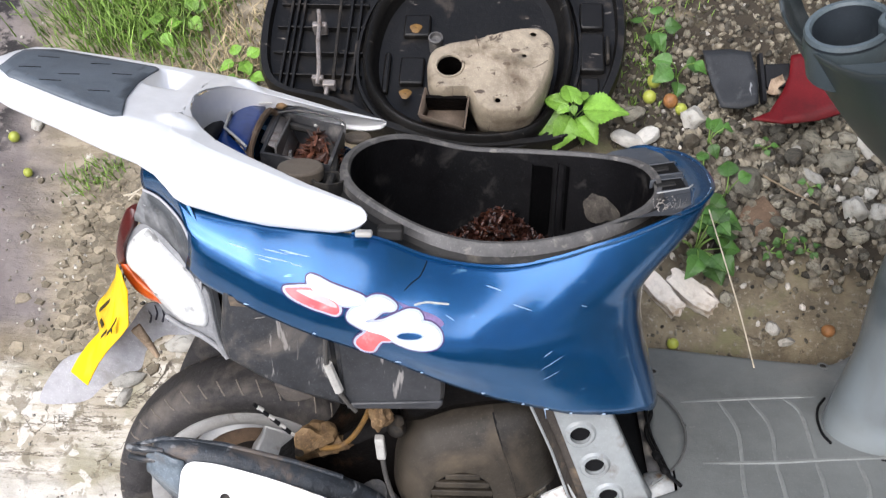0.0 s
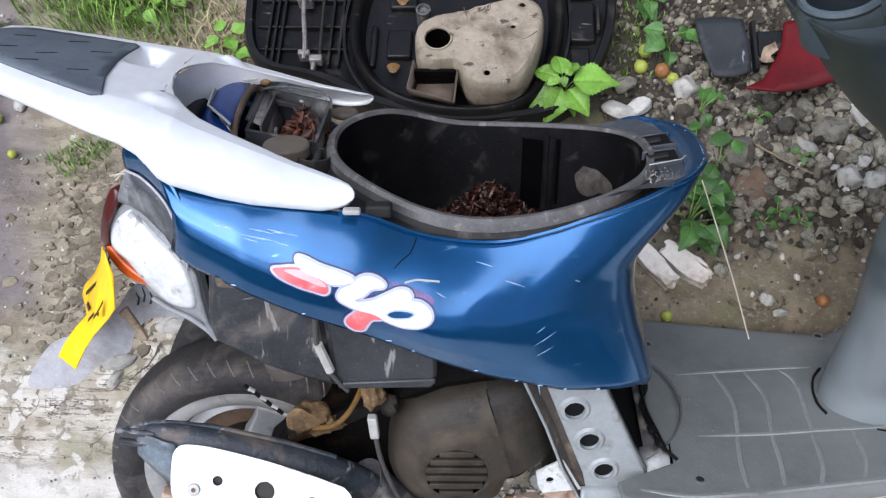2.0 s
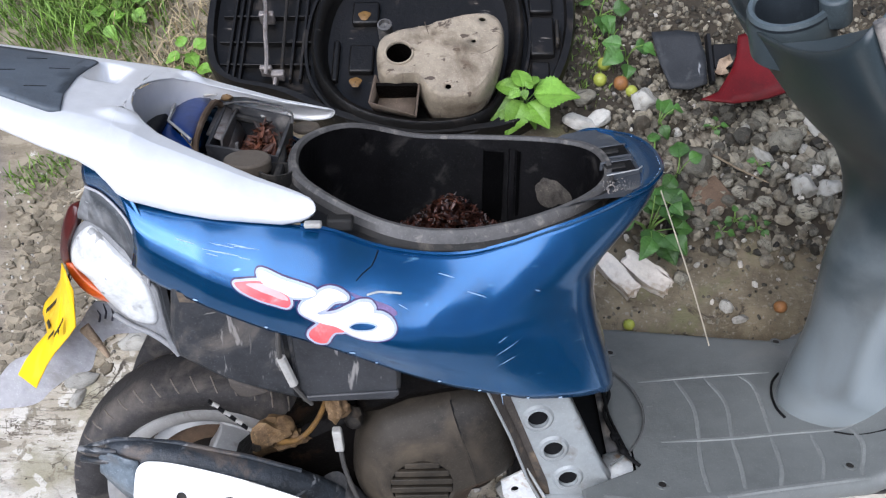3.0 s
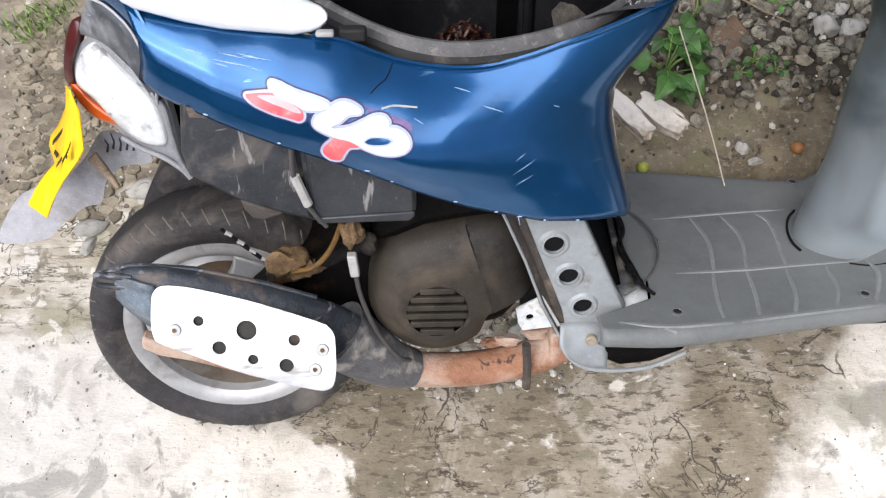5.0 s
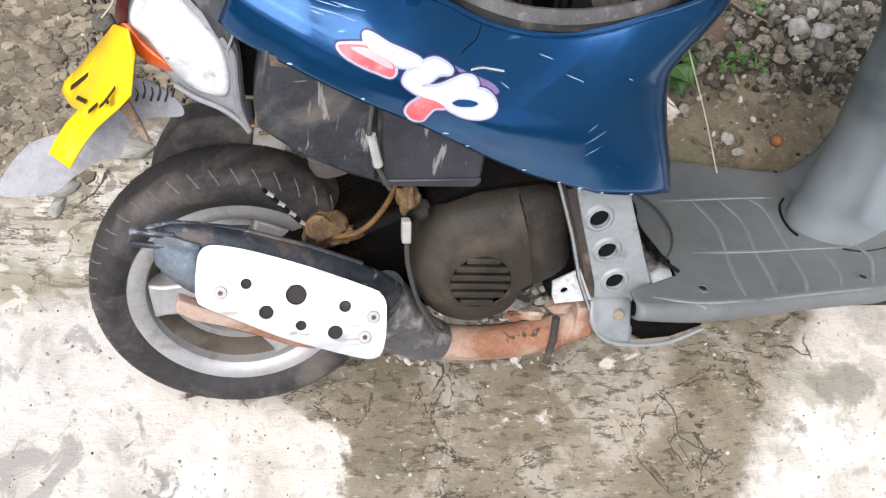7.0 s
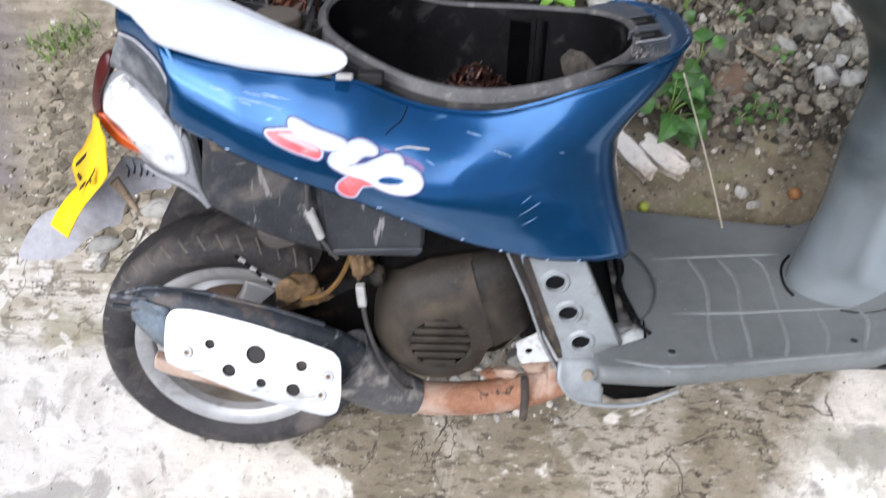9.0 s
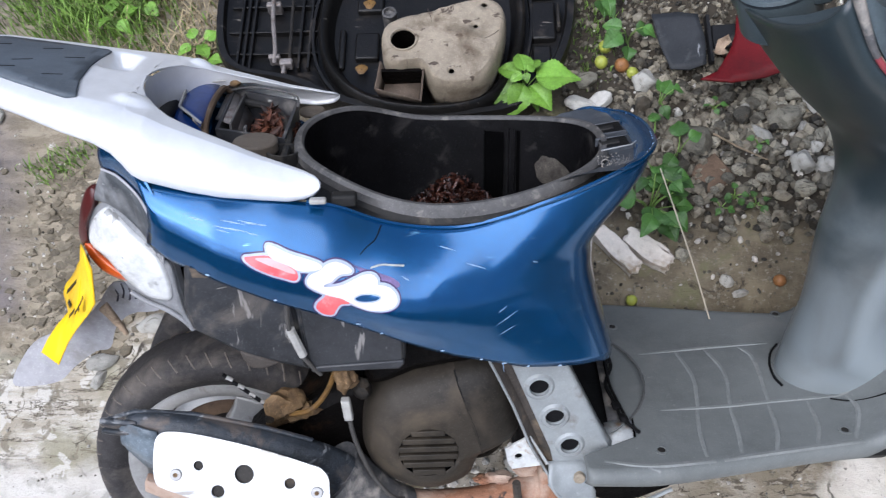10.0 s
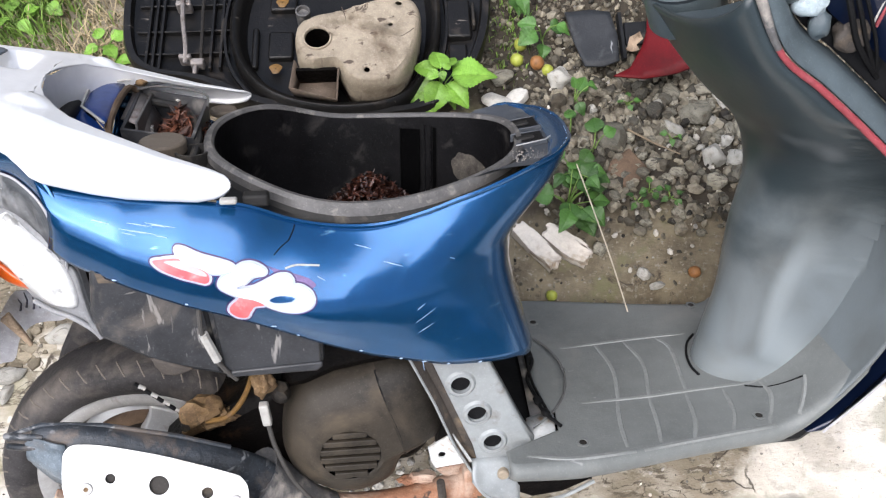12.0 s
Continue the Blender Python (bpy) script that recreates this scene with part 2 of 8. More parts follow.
stone_mat = mat("stone", (0.182, 0.168, 0.130), 0.8, 0, 0.35, 1.5, ((0.070, 0.050, 0.031), 0.54, 1.6), 0.6, 8, rnd=0.8, streak=((0.075, 0.068, 0.054), 0.58, (1, 1, 9), 1.2))
pale_stone = mat("pale_stone", (0.36, 0.345, 0.305), 0.8, 0, 0.2, 1.5, ((0.20, 0.175, 0.135), 0.55, 1.8), 0.5, 8, rnd=0.25, streak=((0.20, 0.19, 0.165), 0.60, (1, 1, 9), 1.2))
white_stone = mat("white_stone", (0.55, 0.53, 0.48), 0.75, 0, 0.2, 1.5, ((0.34, 0.30, 0.235), 0.57, 2.2), 0.4, 8)
pebble_mat = mat("pebbles", (0.150, 0.134, 0.100), 0.75, 0, 0.25, 40, ((0.045, 0.034, 0.022), 0.53, 40), 0.4, 150, isl=0.95, col2=(0.075, 0.062, 0.044))
plaster_white = mat("broken_plaster", (0.66, 0.60, 0.52), 0.85, 0, 0.2, 20, ((0.34, 0.26, 0.18), 0.52, 34), 0.6, 70, streak=((0.10, 0.07, 0.05), 0.60, (9, 52, 52), 1.0))
wall_render = mat("rendered_wall", (0.20, 0.19, 0.165), 0.9, 0, 0.2, 1.2, ((0.10, 0.105, 0.07), 0.55, 2.0), 0.3, 40)
crumb_mat = mat("plaster_crumbs", (0.44, 0.41, 0.36), 0.85, 0, 0.25, 30, ((0.22, 0.19, 0.15), 0.55, 30), 0.4, 150, isl=0.6)
crust_mat = mat("soil_crust", (0.228, 0.193, 0.138), 0.9, 0, 0.3, 30, ((0.125, 0.102, 0.070), 0.51, 30), 0.5, 120, isl=0.4)
scratch_pale = mat("bared_plastic", (0.34, 0.45, 0.60), 0.5)
leaf_bright = mat("bright_leaf", (0.155, 0.305, 0.040), 0.42, 0, 0.25, 22, ((0.26, 0.42, 0.08), 0.58, 30), 0.35, 90, rnd=0.3)
leaf_green = mat("green_leaf", (0.056, 0.135, 0.026), 0.45, 0, 0.25, 25, ((0.14, 0.21, 0.065), 0.6, 30), 0.3, 90, rnd=0.4)
stem_green = mat("plant_stem", (0.16, 0.26, 0.06), 0.6)
grass_mat = mat("grass_blades", (0.17, 0.28, 0.05), 0.6, 0, 0.2, 10, None, 0, isl=0.5)
dry_grass = mat("dry_grass", (0.36, 0.29, 0.17), 0.8, 0, 0.2, 10, None, 0, isl=0.4)
dry_twig = mat("dry_twig", (0.24, 0.185, 0.12), 0.8, 0, 0.25, 40)
curled_leaf = mat("curled_dry_leaf", (0.34, 0.25, 0.17), 0.8, 0, 0.3, 40, ((0.12, 0.08, 0.05), 0.52, 50), 0.4, 80)
straw_mat = mat("straw", (0.50, 0.44, 0.34), 0.7)
lime_mat = mat("lime_skin", (0.33, 0.36, 0.06), 0.4, 0, 0.2, 40, ((0.4, 0.33, 0.08), 0.62, 40), 0.1, 300)
lime_brown = mat("overripe_lime_skin", (0.27, 0.12, 0.04), 0.5, 0, 0.25, 40, ((0.10, 0.055, 0.025), 0.56, 60), 0.2, 200)
litter = mat("leaf_litter", (0.040, 0.0125, 0.0065), 0.38, 0, 0.35, 40, None, 0.3, 150, isl=0.95)
red_leaf = mat("dry_red_leaf", (0.088, 0.030, 0.015), 0.55, 0, 0.35, 40, None, 0.3, 150, isl=0.9, col2=(0.035, 0.013, 0.008))
tray_plastic = mat("dusty_tray_plastic", (0.040, 0.040, 0.043), 0.45, 0, 0.3, 14, ((0.18, 0.165, 0.15), 0.55, 26), 0.15, 120)
smear_grey = mat("dark_smear", (0.055, 0.05, 0.065), 0.6, 0, 0.3, 60)
flap_grey = mat("grey_flap_plastic", (0.385, 0.378, 0.392), 0.5, 0, 0.2, 18, ((0.22, 0.21, 0.19), 0.56, 22), 0.1, 120)
clay = mat("clay_brick", (0.135, 0.088, 0.056), 0.9, 0, 0.3, 25, None, 0.4, 120)


def dusted_and_shaded(base_name, clean, dust, z_dark, z_pale):
    """A dusty plastic painted dark above and pale below, as light falls on it."""
    m = mat(base_name, clean, 0.30, 0, 0.18, 5, ((0.15, 0.16, 0.165), 0.60, 5), 0.08, 260, spec=0.5)
    t = m.node_tree
    b = t.nodes["Principled BSDF"]
    old = b.inputs["Base Color"].links[0].from_socket
    co = t.nodes.new("ShaderNodeTexCoord")
    sep = t.nodes.new("ShaderNodeSeparateXYZ")
    n = t.nodes.new("ShaderNodeTexNoise")
    n.inputs["Scale"].default_value, n.inputs["Detail"].default_value = 7.0, 6.0
    add = t.nodes.new("ShaderNodeMath")
    add.operation = "MULTIPLY_ADD"
    add.inputs[1].default_value = 0.34
    r = t.nodes.new("ShaderNodeMapRange")
    r.interpolation_type = "SMOOTHSTEP"
    r.inputs["From Min"].default_value, r.inputs["From Max"].default_value = z_dark + 0.17, z_pale + 0.17
    mx = t.nodes.new("ShaderNodeMix")
    mx.data_type = "RGBA"
    link = t.links.new
    # patches of thicker and thinner dust
    cloud = t.nodes.new("ShaderNodeTexNoise")
    cloud.inputs["Scale"].default_value, cloud.inputs["Detail"].default_value, cloud.inputs["Distortion"].default_value = 9.0, 7.0, 0.6
    link(co.outputs["Object"], cloud.inputs["Vector"])
    cr = t.nodes.new("ShaderNodeMapRange")
    cr.inputs["From Min"].default_value, cr.inputs["From Max"].default_value = 0.34, 0.66
    link(cloud.outputs["Fac"], cr.inputs["Value"])
    film_ = t.nodes.new("ShaderNodeMix")
    film_.data_type = "RGBA"
    film_.inputs[6].default_value = (dust[0] * 0.86, dust[1] * 0.83, dust[2] * 0.80, 1)
    film_.inputs[7].default_value = (dust[0] * 1.22, dust[1] * 1.25, dust[2] * 1.28, 1)
    link(cr.outputs[0], film_.inputs["Factor"])
    link(film_.outputs[2], mx.inputs[7])
    link(co.outputs["Object"], sep.inputs[0])
    link(co.outputs["Object"], n.inputs["Vector"])
    link(n.outputs["Fac"], add.inputs[0])
    link(sep.outputs[2], add.inputs[2])
    link(add.outputs[0], r.inputs["Value"])
    link(r.outputs[0], mx.inputs["Factor"])
    link(old, mx.inputs[6])
    # pale band painted for the sheen on the moulded crease beside the column
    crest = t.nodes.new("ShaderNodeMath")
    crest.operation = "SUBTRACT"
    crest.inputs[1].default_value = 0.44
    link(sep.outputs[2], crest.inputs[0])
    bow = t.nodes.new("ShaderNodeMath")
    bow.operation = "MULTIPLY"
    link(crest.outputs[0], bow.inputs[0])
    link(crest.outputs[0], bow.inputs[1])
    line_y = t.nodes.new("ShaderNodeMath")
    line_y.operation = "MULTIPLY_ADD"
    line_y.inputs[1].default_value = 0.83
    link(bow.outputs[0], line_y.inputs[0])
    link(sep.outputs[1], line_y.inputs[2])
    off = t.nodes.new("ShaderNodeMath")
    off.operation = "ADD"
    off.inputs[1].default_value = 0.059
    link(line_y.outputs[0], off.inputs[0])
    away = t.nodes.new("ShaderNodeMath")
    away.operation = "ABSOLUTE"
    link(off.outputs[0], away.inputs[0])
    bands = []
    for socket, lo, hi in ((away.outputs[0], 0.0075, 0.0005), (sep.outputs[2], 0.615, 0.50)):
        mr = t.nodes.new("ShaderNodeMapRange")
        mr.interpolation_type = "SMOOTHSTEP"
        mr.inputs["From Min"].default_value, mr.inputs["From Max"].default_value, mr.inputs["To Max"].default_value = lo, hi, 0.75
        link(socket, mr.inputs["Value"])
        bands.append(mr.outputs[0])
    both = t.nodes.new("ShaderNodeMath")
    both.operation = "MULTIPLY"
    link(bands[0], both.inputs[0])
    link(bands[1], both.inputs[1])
    # mixes both painted pale bands over the dust
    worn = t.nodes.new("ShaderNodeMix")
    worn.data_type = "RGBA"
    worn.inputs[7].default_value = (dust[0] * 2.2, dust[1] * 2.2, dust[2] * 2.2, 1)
    # and for the glow in the fillet along the foot of the shield
    foot_glow = t.nodes.new("ShaderNodeMapRange")
    foot_glow.interpolation_type = "SMOOTHSTEP"
    foot_glow.inputs["From Min"].default_value, foot_glow.inputs["From Max"].default_value, foot_glow.inputs["To Max"].default_value = 0.375, 0.325, 0.45
    link(sep.outputs[2], foot_glow.inputs["Value"])
    side = t.nodes.new("ShaderNodeMath")
    side.operation = "ABSOLUTE"
    link(sep.outputs[1], side.inputs[0])
    inner = t.nodes.new("ShaderNodeMapRange")
    inner.interpolation_type = "SMOOTHSTEP"
    inner.inputs["From Min"].default_value, inner.inputs["From Max"].default_value = 0.085, 0.060
    link(side.outputs[0], inner.inputs["Value"])
    foot = t.nodes.new("ShaderNodeMath")
    foot.operation = "MULTIPLY"
    link(foot_glow.outputs[0], foot.inputs[0])
    link(inner.outputs[0], foot.inputs[1])
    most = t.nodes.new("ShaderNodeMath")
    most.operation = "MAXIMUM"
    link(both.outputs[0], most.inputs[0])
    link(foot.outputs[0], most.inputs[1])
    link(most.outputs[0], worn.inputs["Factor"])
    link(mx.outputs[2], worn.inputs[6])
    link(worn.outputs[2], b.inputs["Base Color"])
    return m


# dark top and pale foot put the shield's shading into its colour
shield_dust_and_shade = dusted_and_shaded("dusty_shaded_shield", (0.026, 0.036, 0.040), (0.108, 0.121, 0.124), 0.655, 0.520)


# ---- mesh helpers ----
def finish(bm, sharp=38.0, centre=None):
    bmesh.ops.recalc_face_normals(bm, faces=bm.faces)
    if centre:
        c = Vector(centre)
        if sum(f.normal.dot(f.calc_center_median() - c) * f.calc_area() for f in bm.faces) < 0:
            bmesh.ops.reverse_faces(bm, faces=bm.faces[:])
    for f in bm.faces:
        f.smooth = True
    for e in bm.edges:
        if len(e.link_faces) == 2 and e.calc_face_angle(0) > radians(sharp):
            e.smooth = False


def part(name, bm, material, parent=None, label="", bevel=0.0, thick=0.0, sharp=38.0, centre=None):
    """Links a bmesh as one mesh object, under a thing or part if one is given."""
    finish(bm, sharp, centre)
    me = bpy.data.meshes.new(name)
    bm.to_mesh(me)
    bm.free()
    me.materials.append(material)
    ob = new(name, me)
    if parent:
        ob.parent = parent
    if label:
        ob["label"] = label
    if thick:
        md = ob.modifiers.new("thickness", "SOLIDIFY")
        md.thickness, md.offset = thick, -1
    if bevel:
        md = ob.modifiers.new("edge", "BEVEL")
        md.width, md.segments, md.limit_method, md.angle_limit = bevel, 2, "ANGLE", radians(40)
        md.harden_normals = False
    return ob


def spline(pts, n):
    """n points evenly over a Catmull-Rom curve through pts."""
    p = np.array(pts, float)
    q = np.vstack([2 * p[0] - p[1], p, 2 * p[-1] - p[-2]])
    out = []
    for s in np.linspace(0, len(p) - 1 - 1e-9, n):
        i = int(s)
        u = s - i
        a, b, c, d = q[i : i + 4]
        out.append(0.5 * (2 * b + (c - a) * u + (2 * a - 5 * b + 4 * c - d) * u * u + (3 * b - a - 3 * c + d) * u**3))
    return np.array(out)


def closed_spline(pts, n):
    """n points evenly over a closed Catmull-Rom curve through pts."""
    return np.array([_closed(list(pts), s) for s in np.linspace(0, len(pts), n, endpoint=False)])


def _closed(p, s):
    k = len(p)
    i = int(s) % k
    u = s - int(s)
    a, b, c, d = (np.array(p[(i + o) % k], float) for o in (-1, 0, 1, 2))
    return 0.5 * (2 * b + (c - a) * u + (2 * a - 5 * b + 4 * c - d) * u * u + (3 * b - a - 3 * c + d) * u**3)


def grid_mesh(rows, close_u=False, caps=False, bm=None):
    """Quads between rows of points; close_u joins each row's ends."""
    bm = bm or bmesh.new()
    vs = [[bm.verts.new(p) for p in r] for r in rows]
    n = len(vs[0])
    for a, b in zip(vs, vs[1:]):
        for j in range(n if close_u else n - 1):
            k = (j + 1) % n
            try:
                bm.faces.new((a[j], a[k], b[k], b[j]))
            except ValueError:
                pass
    if caps:
        bm.faces.new(vs[0][::-1])
        bm.faces.new(vs[-1])
    return bm


def prism(outline, y0, y1, bm=None, inset=0.0):
    """An (x, z) outline drawn out from y0 to y1."""
    bm = bm or bmesh.new()
    a = [bm.verts.new((x, y0, z)) for x, z in outline]
    b = [bm.verts.new((x, y1, z)) for x, z in outline]
    bm.faces.new(a)
    bm.faces.new(b[::-1])
    for i in range(len(a)):
        j = (i + 1) % len(a)
        bm.faces.new((a[j], a[i], b[i], b[j]))
    return bm


def circle(cx, cz, r, n=20):
    return [(cx + r * math.cos(2 * math.pi * i / n), cz + r * math.sin(2 * math.pi * i / n)) for i in range(n)]


def plate(outline, holes, y, thick, warp=None):
    """A sheet in the xz plane with round holes (x, z, r) cut through it."""
    bm = bmesh.new()
    edges = []
    for loop in [outline] + [circle(*h) for h in holes]:
        vs = [bm.verts.new((p[0], y, p[1])) for p in loop]
        edges += [bm.edges.new((vs[i], vs[(i + 1) % len(vs)])) for i in range(len(vs))]
    bmesh.ops.triangle_fill(bm, use_beauty=True, use_dissolve=False, edges=edges, normal=(0, -1, 0))
    ext = bmesh.ops.extrude_face_region(bm, geom=bm.faces[:])
    for v in ext["geom"]:
        if isinstance(v, bmesh.types.BMVert):
            v.co.y += thick
    if warp:
        for v in bm.verts:
            v.co = warp(v.co)
    return bm


def tube(pts, r, n=8, bm=None, r1=None):
    """A round bar along points; r1: its radius at the far end."""
    bm = bm or bmesh.new()
    p = [Vector(q) for q in pts]
    rows, up = [], None
    for i, q in enumerate(p):
        d = (p[min(i + 1, len(p) - 1)] - p[max(i - 1, 0)]).normalized()
        if up is None:
            up = d.orthogonal().normalized()
        side = d.cross(up).normalized()
        up = side.cross(d).normalized()
        rad = r + ((r1 if r1 is not None else r) - r) * i / max(1, len(p) - 1)
        rows.append([q + rad * (math.cos(a) * up + math.sin(a) * side) for a in (2 * math.pi * k / n for k in range(n))])
    return grid_mesh(rows, True, True, bm)


def lathe(profile, centre, n=64, bm=None):
    """A closed (radius, y) profile turned round the axle, which runs along y."""
    cx, cy, cz = centre
    rows = []
    for i in range(n):
        a = 2 * math.pi * i / n
        rows.append([(cx + r * math.cos(a), cy + y, cz + r * math.sin(a)) for r, y in profile])
    return grid_mesh(rows + [rows[0]], True, False, bm)


def lump(c, size, seed, sub=2, rough_=0.35):
    bm = bmesh.new()
    bmesh.ops.create_icosphere(bm, subdivisions=sub, radius=1)
    off = Vector((seed * 3.1, seed * 1.7, seed * 0.9))
    for v in bm.verts:
        d = 1 + rough_ * noise.noise(v.co * 1.3 + off) + 0.4 * rough_ * noise.noise(v.co * 3.1 + off)
        v.co = Vector((v.co.x * size[0] * d + c[0], v.co.y * size[1] * d + c[1], v.co.z * size[2] * d + c[2]))
    return bm


def weld(bm, d=1e-5):
    bmesh.ops.remove_doubles(bm, verts=bm.verts, dist=d)
    return bm


def box(x0, x1, y0, y1, z0, z1, bm=None):
    return prism([(x0, z0), (x1, z0), (x1, z1), (x0, z1)], y0, y1, bm)


def disc(c, r, h, axis, n=20, bm=None):
    c, axis = Vector(c), Vector(axis).normalized()
    return tube([c, c + axis * h], r, n, bm)


# ---- ground ----
def smooth(a, b, x):
    t = min(1, max(0, (x - a) / (b - a)))
    return t * t * (3 - 2 * t)


def ground_z(x, y):
    """Concrete strip in front, a low bank of soil behind it."""
    rise = 0.035 + 0.055 * smooth(-0.15, 0.4, x)
    h = rise * smooth(0.06, 0.30, y)
    near = 1 - smooth(1.6, 3.0, math.hypot(x - 0.3, y - 0.3))
    soil = smooth(0.15, 0.32, y)
    h += near * (0.006 + 0.014 * soil) * noise.noise(Vector((x * 5, y * 5, 0.3)))
    h += near * (0.003 + 0.005 * soil) * noise.noise(Vector((x * 19, y * 19, 1.7)))
    h += near * (0.001 + 0.003 * soil) * noise.noise(Vector((x * 55, y * 55, 4.1)))
    edge = 0.205 + 0.10 * smooth(-0.4, -0.1, x) + 0.03 * noise.noise(Vector((x * 9, 2.0, 0)))
    if x < 0.1:
        h -= near * 0.012 * smooth(edge - 0.02, edge + 0.01, y)
    return h


def axis_steps(lo, hi, step, far):
    out = list(np.arange(lo, hi + step / 2, step))
    d, a, b = step, lo, out[-1]
    left, right = [], []
    while b < far:
        d *= 1.35
        a, b = a - d, b + d
        left.append(a)
        right.append(b)
    return left[::-1] + out + right


def build_ground():
    xs, ys = axis_steps(-0.95, 1.45, 0.011, 120), axis_steps(-0.6, 1.45, 0.011, 120)
    nx = len(xs)
    verts = [(x, y, ground_z(x, y)) for y in ys for x in xs]
    faces = [(j * nx + i, j * nx + i + 1, (j + 1) * nx + i + 1, (j + 1) * nx + i) for j in range(len(ys) - 1) for i in range(nx - 1)]
    me = bpy.data.meshes.new("ground")
    me.from_pydata(verts, [], faces)
    me.polygons.foreach_set("use_smooth", [True] * len(faces))
    me.materials.append(ground_material())
    ob = new("ground", me)
    return tagged(ob, "stained pale concrete meeting damp brown soil with gravel", "ground", kind="structure")


def ground_material():
    m = bpy.data.materials.new("concrete_and_soil")
    m.use_nodes = True
    t = m.node_tree
    b, link = t.nodes["Principled BSDF"], t.links.new
    co = t.nodes.new("ShaderNodeTexCoord").outputs["Object"]
    sep = t.nodes.new("ShaderNodeSeparateXYZ")
    link(co, sep.inputs[0])

    def nz(sc, detail=8.0, rough=0.6, distort=0.0):
        n = t.nodes.new("ShaderNodeTexNoise")
        n.inputs["Scale"].default_value, n.inputs["Detail"].default_value = sc, detail
        n.inputs["Roughness"].default_value, n.inputs["Distortion"].default_value = rough, distort
        link(co, n.inputs["Vector"])
        return n.outputs["Fac"]

    def streak(sx, sy):
        """Noise drawn out along x, as of brushed cement."""
        mp = t.nodes.new("ShaderNodeMapping")
        mp.inputs["Scale"].default_value = (sx, sy, 1)
        mp.inputs["Rotation"].default_value = (0, 0, radians(-8))
        link(co, mp.inputs["Vector"])
        n = t.nodes.new("ShaderNodeTexNoise")
        n.inputs["Scale"].default_value, n.inputs["Detail"].default_value, n.inputs["Roughness"].default_value = 1.0, 9.0, 0.7
        link(mp.outputs[0], n.inputs["Vector"])
        return n.outputs["Fac"]

    def op(kind, a, c=0.0):
        n = t.nodes.new("ShaderNodeMath")
        n.operation = kind
        for s, v in zip(n.inputs, (a, c)):
            if isinstance(v, (int, float)):
                s.default_value = v
            else:
                link(v, s)
        return n.outputs[0]

    def rng(v, lo, hi, to0=0.0, to1=1.0):
        n = t.nodes.new("ShaderNodeMapRange")
        n.interpolation_type = "SMOOTHSTEP"
        for k, val in (("From Min", lo), ("From Max", hi), ("To Min", to0), ("To Max", to1)):
            n.inputs[k].default_value = val
        link(v, n.inputs["Value"])
        return n.outputs[0]

    def mix(fac, a, c):
        n = t.nodes.new("ShaderNodeMix")
        n.data_type = "RGBA"
        link(fac, n.inputs["Factor"])
        for idx, v in ((6, a), (7, c)):
            if isinstance(v, tuple):
                n.inputs[idx].default_value = (*v, 1)
            else:
                link(v, n.inputs[idx])
        return n.outputs[2]

    x, y = sep.outputs[0], sep.outputs[1]
    wob = op("MULTIPLY", op("SUBTRACT", nz(7, 6), 0.5), 0.22)
    wob2 = op("MULTIPLY", op("SUBTRACT", nz(3.1, 6, 0.7), 0.5), 0.5)
    def part_of(f, amount):
        return op("MULTIPLY", f, amount)

    def vein(v, width):
        """Thin lines where a noise crosses its middle."""
        return rng(op("ABSOLUTE", op("SUBTRACT", v, 0.5)), width, 0.0)

    # concrete: cream plaster with soft grey-brown stains
    conc = mix(rng(nz(4, 5, 0.55), 0.36, 0.64), (0.66, 0.622, 0.555), (0.55, 0.505, 0.430))
    conc = mix(part_of(rng(nz(8, 6, 0.6, 0.5), 0.49, 0.62), 0.65), conc, (0.37, 0.335, 0.28))
    conc = mix(part_of(rng(streak(5, 14), 0.52, 0.68), 0.55), conc, (0.35, 0.32, 0.27))
    conc = mix(part_of(rng(nz(6.5, 5, 0.55, 0.6), 0.595, 0.65), 0.85), conc, (0.235, 0.218, 0.19))
    conc = mix(op("MULTIPLY", rng(op("ADD", x, wob), 0.06, -0.06), part_of(rng(nz(10, 7, 0.65, 0.8), 0.555, 0.62), 0.8)), conc, (0.165, 0.148, 0.125))
    conc = mix(part_of(rng(op("ADD", x, wob2), 0.02, -0.30), 0.45), conc, (0.44, 0.42, 0.385))
    conc = mix(part_of(rng(nz(30, 5, 0.6, 0.3), 0.54, 0.68), 0.55), conc, (0.32, 0.295, 0.25))
    conc = mix(part_of(rng(nz(17, 5, 0.6, 0.8), 0.60, 0.64), 0.35), conc, (0.66, 0.63, 0.575))
    conc = mix(part_of(rng(nz(100, 4, 0.6), 0.63, 0.70), 0.7), conc, (0.20, 0.178, 0.145))
    conc = mix(part_of(op("MULTIPLY", rng(op("ADD", x, wob), 0.80, 0.92), rng(nz(7, 5, 0.6, 0.4), 0.54, 0.62)), 0.6), conc, (0.25, 0.24, 0.18))
    # brown layered crust behind the wheel
    crust = op("MULTIPLY", rng(op("ADD", x, wob), 0.02, -0.06), rng(op("ADD", y, wob), -0.02, 0.04))
    layers = mix(rng(streak(5, 17), 0.40, 0.58), (0.548, 0.511, 0.444), (0.348, 0.307, 0.237))
    layers = mix(part_of(rng(nz(7, 6, 0.6, 0.3), 0.50, 0.62), 0.7), layers, (0.274, 0.255, 0.174))
    layers = mix(part_of(rng(nz(27, 4, 0.5, 0.4), 0.575, 0.61), 0.8), layers, (0.562, 0.533, 0.477))
    layers = mix(part_of(rng(streak(9, 42), 0.55, 0.62), 0.75), layers, (0.15, 0.128, 0.092))
